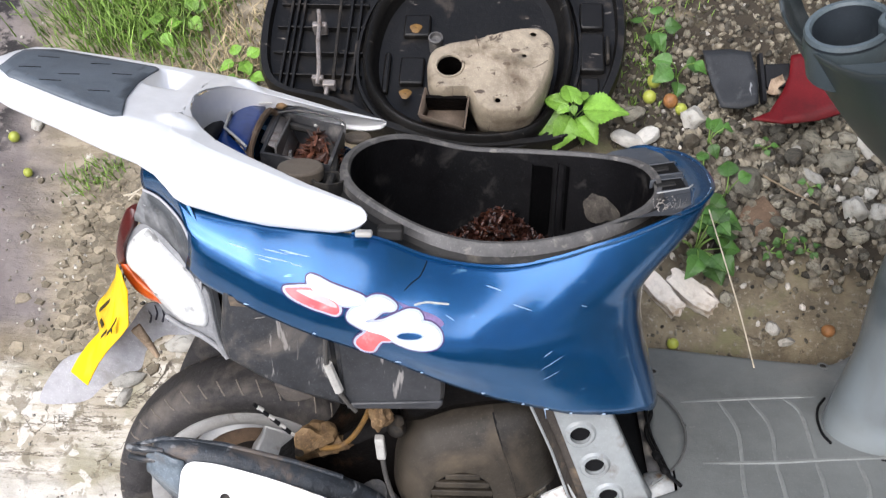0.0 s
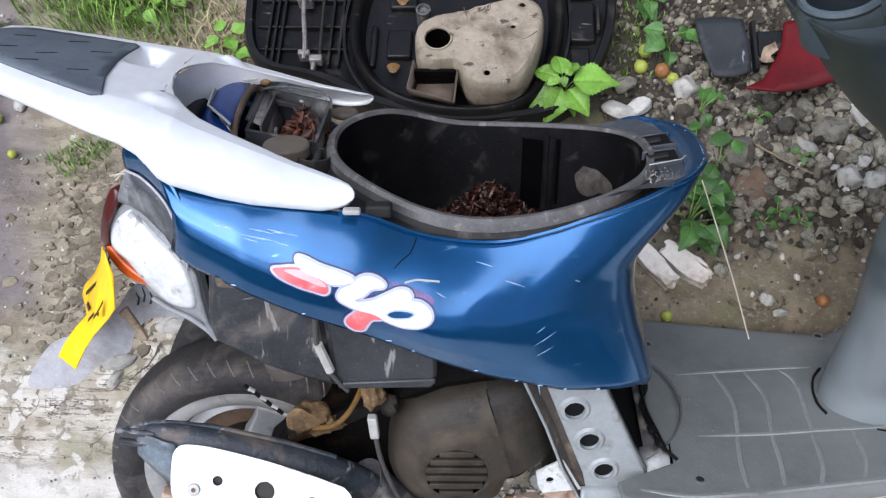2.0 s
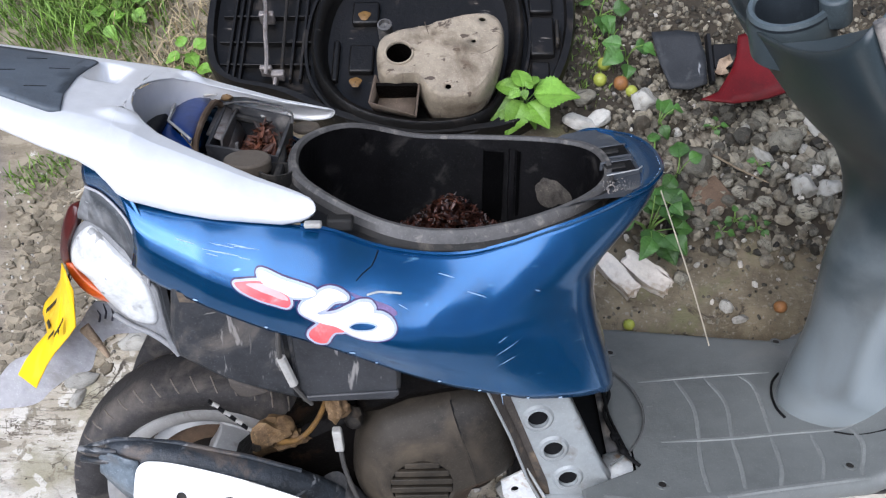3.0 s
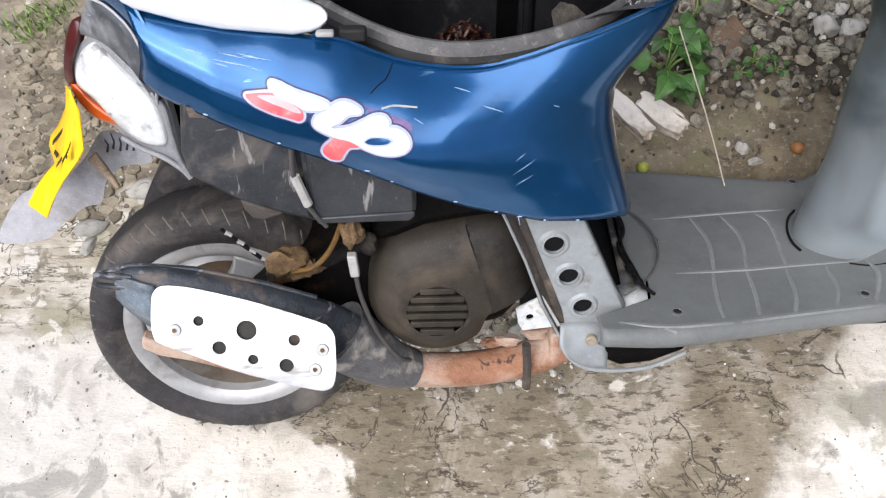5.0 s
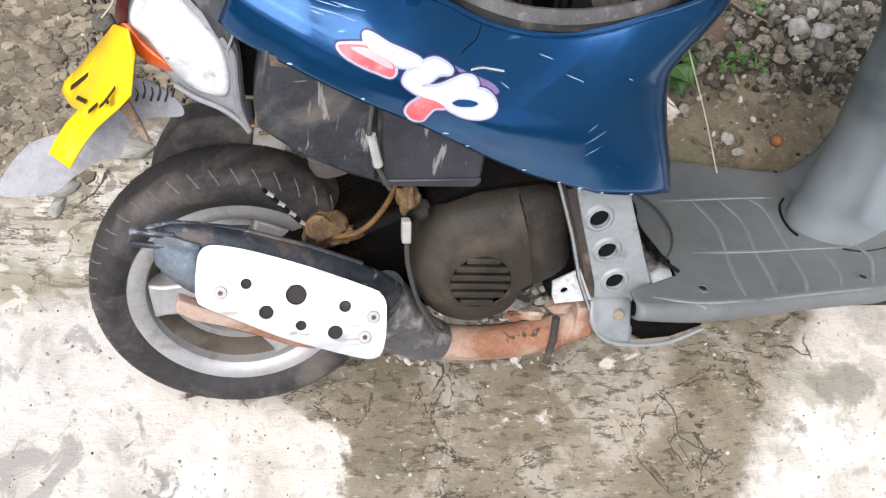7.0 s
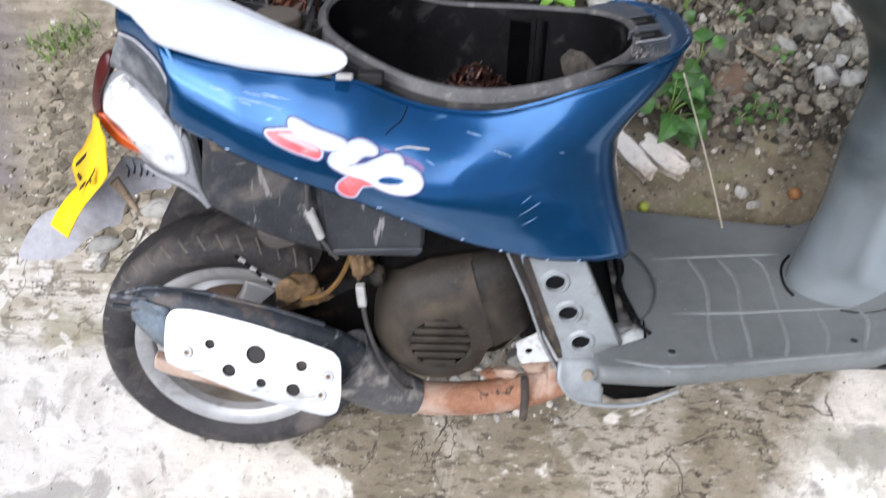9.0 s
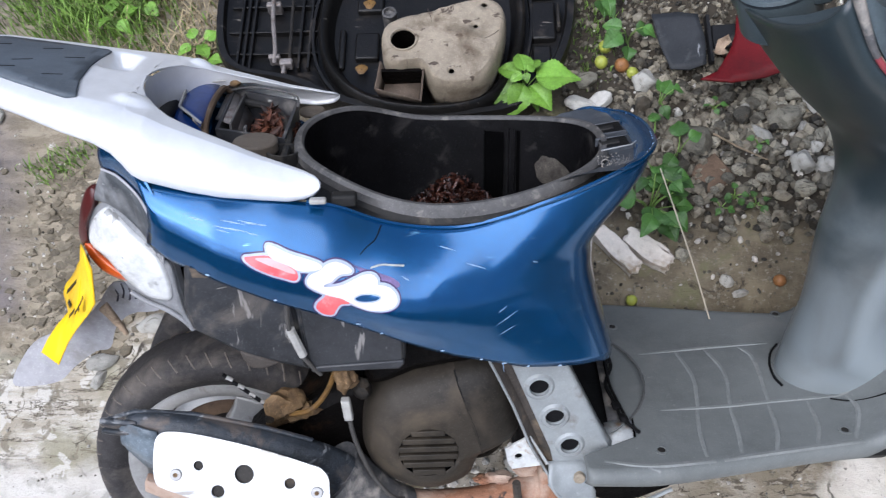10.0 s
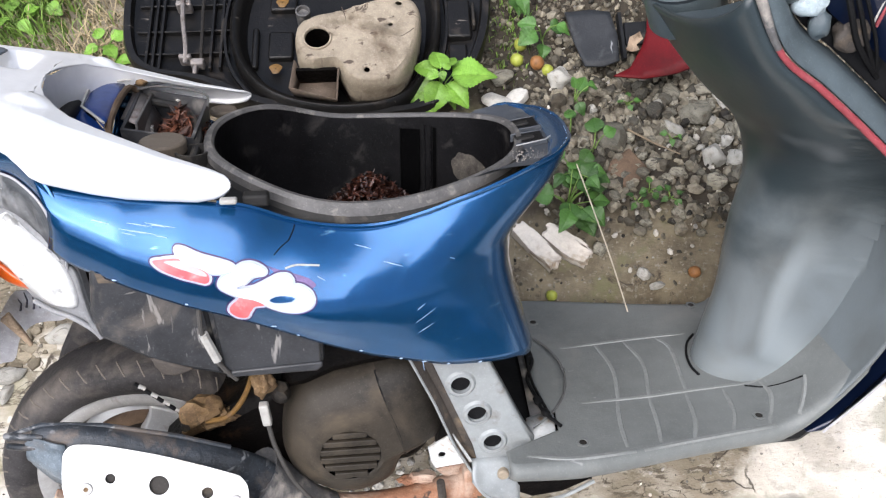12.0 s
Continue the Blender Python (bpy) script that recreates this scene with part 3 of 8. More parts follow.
    layers = mix(part_of(rng(nz(33, 6, 0.65, 0.4), 0.55, 0.61), 0.8), layers, (0.192, 0.167, 0.122))
    layers = mix(op("MULTIPLY", vein(streak(3, 17), 0.020), rng(nz(5, 5, 0.6), 0.46, 0.56)), layers, (0.096, 0.078, 0.056))
    layers = mix(op("MULTIPLY", vein(nz(9, 5, 0.55, 0.6), 0.012), rng(nz(4, 4), 0.50, 0.58)), layers, (0.081, 0.067, 0.048))
    conc = mix(crust, conc, layers)
    # worn brown patch beside the engine and under the step
    wx = op("ADD", op("ADD", x, part_of(wob2, 0.12)), part_of(wob, 0.5))
    wx = op("ADD", wx, part_of(op("SUBTRACT", nz(24, 8, 0.7), 0.5), 0.12))
    patch = op("MULTIPLY", rng(op("SUBTRACT", wx, rng(y, -0.20, -0.12, 0.150, 0.045)), -0.010, 0.012), rng(op("SUBTRACT", wx, part_of(y, 0.5)), 0.955, 0.885))
    patch = op("MULTIPLY", patch, rng(op("ADD", y, wob), -0.44, -0.30))
    worn = mix(rng(nz(6, 6, 0.6), 0.38, 0.62), (0.255, 0.218, 0.160), (0.180, 0.150, 0.102))
    worn = mix(part_of(rng(nz(5, 5, 0.6, 0.6), 0.53, 0.61), 0.75), worn, (0.392, 0.351, 0.285))
    worn = mix(part_of(rng(nz(11, 6, 0.6, 0.4), 0.56, 0.62), 0.7), worn, (0.152, 0.133, 0.085))
    worn = mix(part_of(rng(streak(26, 74), 0.53, 0.60), 0.88), worn, (0.092, 0.075, 0.053))
    worn = mix(part_of(rng(streak(31, 88), 0.57, 0.64), 0.7), worn, (0.444, 0.407, 0.340))
    worn = mix(part_of(rng(nz(60, 8, 0.7), 0.54, 0.66), 0.6), worn, (0.148, 0.122, 0.085))
    worn = mix(op("MULTIPLY", vein(nz(7, 6, 0.6, 0.5), 0.010), rng(nz(4, 4), 0.48, 0.56)), worn, (0.052, 0.041, 0.030))
    conc = mix(op("MULTIPLY", patch, rng(nz(8, 6, 0.6, 0.6), 0.33, 0.38)), conc, worn)
    # hairline cracks
    vor = t.nodes.new("ShaderNodeTexVoronoi")
    vor.feature = "DISTANCE_TO_EDGE"
    vor.inputs["Scale"].default_value = 5.5
    warp = t.nodes.new("ShaderNodeMix")
    warp.data_type = "RGBA"
    warp.inputs["Factor"].default_value = 0.13
    nzc = t.nodes.new("ShaderNodeTexNoise")
    nzc.inputs["Scale"].default_value, nzc.inputs["Detail"].default_value = 6.0, 8.0
    link(co, nzc.inputs["Vector"])
    link(co, warp.inputs[6])
    link(nzc.outputs["Color"], warp.inputs[7])
    link(warp.outputs[2], vor.inputs["Vector"])
    crack = op("MULTIPLY", rng(vor.outputs["Distance"], 0.012, 0.003), rng(nz(4, 4), 0.55, 0.60))
    conc = mix(crack, conc, (0.07, 0.058, 0.045))
    # soil
    soil = mix(rng(nz(17, 10, 0.7), 0.35, 0.68), (0.205, 0.170, 0.112), (0.110, 0.090, 0.060))
    soil = mix(rng(nz(110, 6, 0.7), 0.54, 0.68), soil, (0.26, 0.235, 0.19))
    soil = mix(rng(nz(5, 8, 0.7), 0.50, 0.60), soil, (0.150, 0.140, 0.075))
    soil = mix(rng(nz(13, 10, 0.75, 0.6), 0.56, 0.64), soil, (0.060, 0.048, 0.034))
    # soil of the gravel bed painted darker for the shade between stones
    darkened = op("MULTIPLY", rng(op("ADD", y, wob), 0.36, 0.44), rng(op("ADD", x, wob), 0.48, 0.58))
    soil = mix(op("MULTIPLY", darkened, rng(nz(14, 8, 0.7), 0.30, 0.50)), soil, (0.040, 0.032, 0.022))
    asph = mix(rng(nz(9, 8, 0.65), 0.38, 0.64), (0.145, 0.124, 0.118), (0.205, 0.178, 0.166))
    asph = mix(rng(nz(6, 10, 0.75, 0.4), 0.55, 0.62), asph, (0.10, 0.090, 0.086))
    asph = mix(op("MULTIPLY", rng(op("ADD", x, wob), -0.60, -0.68), rng(nz(10, 8, 0.7), 0.50, 0.56)), asph, (0.030, 0.027, 0.027))
    asph = mix(rng(nz(42, 5, 0.6), 0.68, 0.73), asph, (0.46, 0.43, 0.39))
    left = rng(op("ADD", op("ADD", x, op("MULTIPLY", y, 0.25)), wob), -0.36, -0.46)
    left = op("MULTIPLY", left, rng(y, 0.24, 0.30))
    pale = rng(op("ADD", x, wob), -0.02, -0.16)
    flaky = mix(rng(streak(14, 34), 0.42, 0.60), (0.31, 0.265, 0.195), (0.19, 0.157, 0.112))
    flaky = mix(rng(streak(40, 60), 0.60, 0.66), flaky, (0.10, 0.084, 0.066))
    flaky = mix(rng(nz(26, 8, 0.7), 0.62, 0.66), flaky, (0.52, 0.49, 0.44))
    soil = mix(op("MULTIPLY", pale, rng(nz(11, 8, 0.7), 0.28, 0.50)), soil, flaky)
    soil = mix(left, soil, asph)
    edge = op("SUBTRACT", op("ADD", y, op("MULTIPLY", wob, 0.35)), op("SUBTRACT", rng(x, -0.4, -0.1, 0.205, 0.30), rng(x, 0.22, 0.38, 0.0, 0.19)))
    col = mix(rng(edge, -0.012, 0.012), conc, soil)
    link(col, b.inputs["Base Color"])
    link(rng(nz(8), 0.3, 0.7, 0.72, 0.95), b.inputs["Roughness"])
    b.inputs["Specular IOR Level"].default_value = 0.3
    bump = t.nodes.new("ShaderNodeBump")
    bump.inputs["Strength"].default_value, bump.inputs["Distance"].default_value = 0.55, 0.018
    link(op("ADD", nz(15, 12, 0.66), op("MULTIPLY", streak(26, 74), 0.35)), bump.inputs["Height"])
    link(bump.outputs[0], b.inputs["Normal"])
    return m


ground = build_ground()


# Walls out of view, added to cut low sky light and darken reflections.
def unseen_wall(name, x0, x1, y0, y1, tall=3.0):
    bm = bmesh.new()
    bmesh.ops.create_cube(bm, size=1)
    for v in bm.verts:
        v.co = Vector((x0 + (x1 - x0) * (v.co.x + 0.5), y0 + (y1 - y0) * (v.co.y + 0.5), -0.4 + tall * (v.co.z + 0.5)))
    tagged(part(name, bm, wall_render, None, bevel=0.02), "plain wall added out of view to block low sky light", "wall", kind="structure")


# heights tuned by what the bodywork reflects; the east one blocks most sky
unseen_wall("wall_north", -3.2, 3.8, 3.4, 3.6, 1.7)
unseen_wall("wall_south", -3.2, 3.8, -3.2, -3.0, 1.65)
unseen_wall("wall_west", -3.4, -3.2, -3.2, 3.6)
unseen_wall("wall_east", 3.8, 4.0, -3.2, 3.6, 7.0)

# ---- scooter: an Empty that carries the lean; x ahead, y to its left, z up ----
LEAN = Matrix(((0.9972, -0.0702, 0.0246, -0.0051), (0.0418, 0.8025, 0.5952, -0.1232), (-0.0616, -0.5926, 0.8032, 0.0102), (0, 0, 0, 1)))
scooter = tagged(new("scooter"), "blue half-dismantled motor scooter without its seat, leaning over on its side", "scooter")
scooter.matrix_world = LEAN


def on(x, y, z):
    return LEAN @ Vector((x, y, z))


# body shell
TOP = [(-0.055, 0.728), (0.003, 0.709), (0.044, 0.697), (0.092, 0.686), (0.140, 0.679), (0.188, 0.6695), (0.236, 0.650), (0.284, 0.639), (0.332, 0.637), (0.380, 0.6475), (0.416, 0.659), (0.447, 0.667), (0.478, 0.676), (0.511, 0.6845), (0.537, 0.687), (0.555, 0.690), (0.605, 0.691)]
LOW = [(-0.030, 0.640), (-0.001, 0.620), (0.030, 0.608), (0.060, 0.5975), (0.089, 0.585), (0.113, 0.5755), (0.136, 0.5665), (0.177, 0.550), (0.207, 0.5365), (0.238, 0.522), (0.269, 0.507), (0.301, 0.4935), (0.333, 0.4815), (0.366, 0.470), (0.399, 0.4635), (0.432, 0.460), (0.466, 0.457), (0.491, 0.4545), (0.510, 0.447), (0.560, 0.447)]
TOP, LOW = [tuple(q) for q in spline(TOP, 160)], [tuple(q) for q in spline(LOW, 160)]
WIDE = [(-0.06, 0.140), (0.0, 0.172), (0.06, 0.192), (0.12, 0.198), (0.25, 0.192), (0.40, 0.178), (0.60, 0.155)]


def at_x(table, x):
    return float(np.interp(x, [p[0] for p in table], [p[1] for p in table]))


def bulge(v):
    return float(np.interp(v, [0, 0.2, 0.4, 0.55, 0.7, 0.85, 1], [0.965, 0.99, 1.0, 0.985, 0.935, 0.86, 0.775]))


def fullness(x, v):
    """The flank swells under the waist of the lip and lies flatter towards the nose."""
    along = 0.052 * math.exp(-((x - 0.275) / 0.085) ** 2) - 0.032 * math.exp(-((x - 0.43) / 0.06) ** 2) - 0.014 * math.exp(-((x - 0.08) / 0.06) ** 2)
    return along * math.sin(math.pi * min(1.0, max(0.0, v))) ** 1.5


def nose_x(v):
    return float(np.interp(v, [0, 0.15, 0.3, 0.45, 0.6, 0.7, 0.8, 0.9, 1], [0.5202, 0.5095, 0.4983, 0.4910, 0.4935, 0.5135, 0.5405, 0.5590, 0.5676]))


def nose_square(v):
    """How square the nose is in plan: boxy at the skirt, round at the lip."""
    return float(np.interp(v, [0, 0.5, 0.8, 1], [6.5, 3.8, 2.8, 2.6]))


def body_column(u, v):
    """u: 0 at the tail, 1 at the middle of the nose."""
    xr = float(np.interp(v, [0, 0.25, 0.5, 0.75, 1], [-0.020, -0.012, -0.010, -0.022, -0.052]))
    xf, p = nose_x(v), nose_square(v)
    x1 = xf - 0.20
    if u < 0.6:
        x, cap = xr + (x1 - xr) * u / 0.6, 1.0
    else:
        a = (u - 0.6) / 0.4 * math.pi / 2
        x, cap = x1 + (xf - x1) * math.sin(a) ** (2 / p), max(0, math.cos(a)) ** (2 / p)
    return x, -at_x(WIDE, x) * (bulge(v) + fullness(x, v)) * cap


def body_point(u, v):
    x, y = body_column(u, v)
    zt, zb = at_x(TOP, body_column(u, 1)[0]), at_x(LOW, body_column(u, 0)[0])
    return (x, y, zb + (zt - zb) * v)


def far_side(p, v=1.0):
    """The mirrored point; the far flank sags a little beside the bucket."""
    x, y, z = p
    return (x, -y, z - v * 0.030 * smooth(0.06, 0.14, x) * (1 - smooth(0.44, 0.51, x)))


def body_rows():
    us = [0.6 * i / 46 for i in range(46)] + [0.6 + 0.4 * i / 34 for i in range(35)]
    rows = []
    for k in range(27):
        v = k / 26
        right = [body_point(u, v) for u in us]
        left = [far_side(p, v) for p in right[-2::-1]]
        rows.append(right + left)
    return rows


from mathutils.bvhtree import BVHTree

bm = grid_mesh(body_rows())
BODY_TREE = BVHTree.FromBMesh(bm)
body_shell = part("body_shell", bm, blue_paint, scooter, "scratched metallic blue plastic bodywork", thick=0.003, sharp=60, centre=(0.25, 0, 0.58))
part("top_lip", tube([body_point(u, 1.0) for u in np.linspace(0.3, 1, 60)] + [far_side(body_point(u, 1.0)) for u in np.linspace(0.99, 0.3, 60)], 0.0028, 6), blue_paint, body_shell)


def lay_on_body(outline, lift, cuts=2, n=None):
    """A flat (x, z) shape pressed onto the right side of the bodywork."""
    bm = bmesh.new()
    pts = closed_spline(outline, n or len(outline) * 6)
    vs = [bm.verts.new((x, -0.3, z)) for x, z in pts]
    es = [bm.edges.new((vs[i], vs[(i + 1) % len(vs)])) for i in range(len(vs))]
    bmesh.ops.triangle_fill(bm, use_beauty=True, edges=es, normal=(0, -1, 0))
    bmesh.ops.subdivide_edges(bm, edges=bm.edges[:], cuts=cuts, use_grid_fill=True)
    for v in bm.verts:
        hit = BODY_TREE.ray_cast(Vector((v.co.x, -0.4, v.co.z)), Vector((0, 1, 0)))
        v.co.y = (hit[0].y if hit[0] else -0.19) - lift
    return bm


def ribbon_on_body(outline, width, lift, closed=True):
    """A strip of the bodywork's surface that follows an (x, z) line."""
    pts = closed_spline(outline, len(outline) * 7) if closed else spline(outline, len(outline) * 7)
    n = len(pts)
    rows = []
    for i in range(n + 1 if closed else n):
        a, b = (pts[(i + 1) % n], pts[(i - 1) % n]) if closed else (pts[min(i + 1, n - 1)], pts[max(i - 1, 0)])
        d = (a - b) / max(1e-9, np.linalg.norm(a - b))
        row = []
        for k in (-1, -0.33, 0.33, 1):
            x, z = pts[i % n][0] - d[1] * k * width, pts[i % n][1] + d[0] * k * width
            hit = BODY_TREE.ray_cast(Vector((x, -0.4, z)), Vector((0, 1, 0)))
            row.append((x, (hit[0].y if hit[0] else -0.19) - lift, z))
        rows.append(row)
    return grid_mesh(rows)


ZRED = [(0.0921, 0.631), (0.1002, 0.633), (0.1174, 0.6335), (0.1297, 0.629), (0.1408, 0.6215), (0.1469, 0.615), (0.1479, 0.608), (0.1432, 0.6045), (0.1324, 0.608), (0.1155, 0.614), (0.0997, 0.622)]
ZWHITE = [(0.117, 0.643), (0.1249, 0.6415), (0.1395, 0.634), (0.161, 0.626), (0.1713, 0.621), (0.1737, 0.6165), (0.1651, 0.615), (0.1497, 0.616), (0.1374, 0.623), (0.1229, 0.630), (0.1178, 0.6365)]
LOOPS = [(0.1575, 0.6036), (0.1622, 0.611), (0.1726, 0.615), (0.1782, 0.6193), (0.1867, 0.6212), (0.1965, 0.6183), (0.2046, 0.612), (0.2036, 0.6084), (0.1921, 0.6075), (0.1828, 0.6015), (0.1747, 0.598), (0.1793, 0.596), (0.1943, 0.5974), (0.2083, 0.602), (0.2186, 0.6053), (0.2279, 0.6043), (0.2327, 0.599), (0.2328, 0.5942), (0.2422, 0.592), (0.2506, 0.5856), (0.2537, 0.577), (0.2491, 0.5696), (0.2378, 0.566), (0.2235, 0.5665), (0.2111, 0.571), (0.2023, 0.576), (0.1918, 0.582), (0.179, 0.5852), (0.1675, 0.591), (0.1596, 0.597)]
TAIL = [(0.1791, 0.5875), (0.1919, 0.5833), (0.2017, 0.5752), (0.1916, 0.5727), (0.1861, 0.565), (0.1814, 0.5565), (0.1718, 0.557), (0.1645, 0.565), (0.1657, 0.5736), (0.173, 0.5814)]
CORE = [(0.2071, 0.582), (0.2141, 0.586), (0.2258, 0.586), (0.2353, 0.5824), (0.2306, 0.578), (0.2188, 0.577), (0.2106, 0.5784)]
RESIDUE = [(0.208, 0.615), (0.2185, 0.6105), (0.2343, 0.605), (0.2491, 0.599), (0.2569, 0.592), (0.2529, 0.589), (0.2445, 0.594), (0.2315, 0.600), (0.2168, 0.6065)]
FADE = [(0.104, 0.6305), (0.118, 0.6315), (0.131, 0.6265), (0.142, 0.619), (0.146, 0.613), (0.139, 0.614), (0.127, 0.6195), (0.115, 0.6245)]
decal = part("decal", lay_on_body(RESIDUE, 0.0006), decal_ghost, body_shell, "red and white graphic sticker with a pale outline, one corner torn off")
for shape in (ZRED, ZWHITE, TAIL, LOOPS):
    part("decal_outline", ribbon_on_body(shape, 0.0041, 0.0008), decal_navy, decal)
for shape in (ZRED, ZWHITE, TAIL, LOOPS):
    part("decal_outline", ribbon_on_body(shape, 0.0026, 0.0012), decal_halo, decal)
for shape, lift, m in ((ZRED, 0.0017, decal_red), (FADE, 0.0020, decal_pink), (ZWHITE, 0.0021, decal_white), (TAIL, 0.0017, decal_red), (LOOPS, 0.0021, decal_white), (CORE, 0.0027, blue_paint)):
    part("decal_shape", lay_on_body(shape, lift), m, decal)
part("decal_outline", ribbon_on_body(CORE, 0.0009, 0.0030), decal_halo, decal)
part("torn_edge", ribbon_on_body([(0.2254, 0.611), (0.237, 0.6125), (0.2488, 0.611), (0.2618, 0.609)], 0.0009, 0.0012, False), connector_white, decal, "white torn edge of the sticker")
SCUFFS = [((0.3639, 0.530), (0.3887, 0.545)), ((0.3675, 0.516), (0.3861, 0.526)), ((0.366, 0.546), (0.376, 0.553)), ((0.09, 0.664), (0.118, 0.660)), ((0.258, 0.600), (0.268, 0.594)), ((0.405, 0.60), (0.412, 0.597)), ((0.060, 0.664), (0.088, 0.657)), ((0.068, 0.668), (0.094, 0.662)), ((0.074, 0.661), (0.099, 0.655)), ((0.085, 0.6665), (0.112, 0.6605)), ((0.064, 0.660), (0.078, 0.656)), ((0.096, 0.655), (0.109, 0.652)), ((0.034, 0.672), (0.052, 0.668)), ((0.330, 0.606), (0.352, 0.598)), ((0.300, 0.622), (0.318, 0.617))]
for (x0, z0), (x1, z1) in SCUFFS:
    n = Vector((z0 - z1, x1 - x0)).normalized() * 0.0004
    part("scratch", lay_on_body([(x0, z0), ((x0 + x1) / 2 + n.x, (z0 + z1) / 2 + n.y), (x1, z1), ((x0 + x1) / 2 - n.x, (z0 + z1) / 2 - n.y)], 0.0006, 1), scratch_pale, body_shell, "pale scratch through the paint")
rnd = random.Random(17)
for x, l in ((0.045, 0.006), (0.118, 0.004), (0.205, 0.007), (0.232, 0.004), (0.300, 0.005), (0.346, 0.004), (0.372, 0.006), (0.402, 0.004), (0.44, 0.005)):
    z = at_x(LOW, x) + rnd.uniform(0.001, 0.004)
    part("chip", lay_on_body([(x, z), (x + l * 0.5, z + 0.0014), (x + l, z), (x + l * 0.5, z - 0.001)], 0.0006, 1), scratch_pale, body_shell, "paint chip along the lower edge")
# a hairline crack in the panel
part("crack", tube([Vector((x, BODY_TREE.ray_cast(Vector((x, -0.4, z)), Vector((0, 1, 0)))[0].y, z)) for x, z in ((0.2372, 0.646), (0.2343, 0.640), (0.2304, 0.6345), (0.2218, 0.630), (0.2145, 0.624))], 0.0007, 5), cable_and_gap_black, body_shell, "hairline crack")
part("clip_tab", box(0.163, 0.181, -0.170, -0.160, 0.680, 0.686), connector_white, body_shell, "white broken clip", bevel=0.002)

# black deck between bodywork and bucket
CX, AX, BX = 0.322, 0.184, 0.134


def bucket_ring(grow, dz, n=72):
    out = []
    for i in range(n):
        a = 2 * math.pi * i / n
        c, s_ = math.cos(a), math.sin(a)
        x = CX + (AX + grow) * math.copysign(abs(c) ** 0.82, c)
        w = BX * (1 - 0.14 * smooth(0.3, 0.52, x) - 0.10 * smooth(0.26, 0.13, x))
        y = (w + grow) * math.copysign(abs(s_) ** 0.82, s_)
        z = 0.658 + 0.55 * (x - 0.315) ** 2 + 0.012 * smooth(0.3, 0.14, x)
        z += 0.011 * smooth(-0.02, 0.09, y) * math.exp(-(((x - 0.20) / 0.055) ** 2)) - 0.005 * smooth(0.0, -0.09, y) * math.exp(-(((x - 0.31) / 0.09) ** 2))
        out.append((x, y, z + dz))
    return out


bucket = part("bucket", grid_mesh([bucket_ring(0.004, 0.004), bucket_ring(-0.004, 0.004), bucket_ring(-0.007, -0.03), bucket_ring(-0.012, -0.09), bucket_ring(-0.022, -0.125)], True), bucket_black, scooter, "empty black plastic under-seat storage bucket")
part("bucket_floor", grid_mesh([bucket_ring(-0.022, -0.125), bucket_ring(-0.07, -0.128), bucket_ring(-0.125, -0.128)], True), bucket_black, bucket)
part("bucket_rim", grid_mesh([bucket_ring(-0.004, -0.006), bucket_ring(-0.004, 0.005), bucket_ring(-0.001, 0.008), bucket_ring(0.004, 0.008), bucket_ring(0.008, 0.003), bucket_ring(0.009, -0.02)], True), rim_edge, bucket, "worn grey rim of the bucket")


def bucket_wall(x, z, off):
    """A point just inside the bucket's far wall."""
    return (x, 0.1125 - (0.36 if x > 0.4056 else 0.264) * (x - 0.4056) + 0.085 * (z - 0.6603) - off, z)


def wall_strip(x0, x1, z0, z1, off, lean=0.0):
    return grid_mesh([[bucket_wall(x + lean * (z1 - z), z, o) for x, o in ((x0, -0.002), (x0 + 0.001, off), ((x0 + x1) / 2, off), (x1 - 0.001, off), (x1, -0.002))] for z in np.linspace(z0, z1, 9)])


# slots are not cut: near-black strips on the wall carry their shade
part("wall_slot", wall_strip(0.3705, 0.3975, 0.545, 0.650, 0.0030), void_black, bucket, "near-black strip for the shade in a slot of the bucket wall", sharp=60)
part("wall_rib", wall_strip(0.4035, 0.4120, 0.545, 0.656, 0.0060), bucket_black, bucket, sharp=60)
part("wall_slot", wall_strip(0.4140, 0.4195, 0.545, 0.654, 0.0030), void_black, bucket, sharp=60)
patch_c, patch_t, patch_n = Vector((0.4610, 0.0755, 0.6060)), Vector((0.78, -0.62, 0)), Vector((-0.62, -0.78, 0.08))
rows = []
for r in np.linspace(0.02, 1, 8):
    row = []
    for a in np.linspace(0, 2 * math.pi, 28, endpoint=False):
        k = r * (1 + 0.22 * math.sin(2 * a + 1) + 0.10 * math.sin(3 * a + 2) + 0.05 * math.sin(7 * a))
        u, w = 0.024 * k * math.cos(a), 0.023 * k * math.sin(a)
        row.append(tuple(patch_c + patch_t * (u - 0.35 * w) + Vector((0, 0, w)) + patch_n * (0.0018 * (1 - r * r) + u * u * 5.2 + 0.0002)))
    rows.append(row)
part("dirt_patch", grid_mesh(rows, True), mud_dry, bucket, "dry beige mud on the bucket wall", sharp=70)


def deck_edge(i, n=72):
    """A point of the deck's outer edge: just inside the bodywork's top line."""
    a = 2 * math.pi * i / n
    x, y, _ = bucket_ring(0.05, 0)[i]
    x = max(0.118, min(0.565, x))
    u = np.interp(x, [body_column(k / 100, 1)[0] for k in range(101)], [k / 100 for k in range(101)])
    bx, by, bz = body_point(u, 1)
    return (x, math.copysign(max(0.0, abs(by) - 0.004), y) if abs(y) > abs(by) - 0.004 else y, (at_x(TOP, x) if y < 0 else far_side((x, 0, at_x(TOP, x)))[2]) - 0.006)


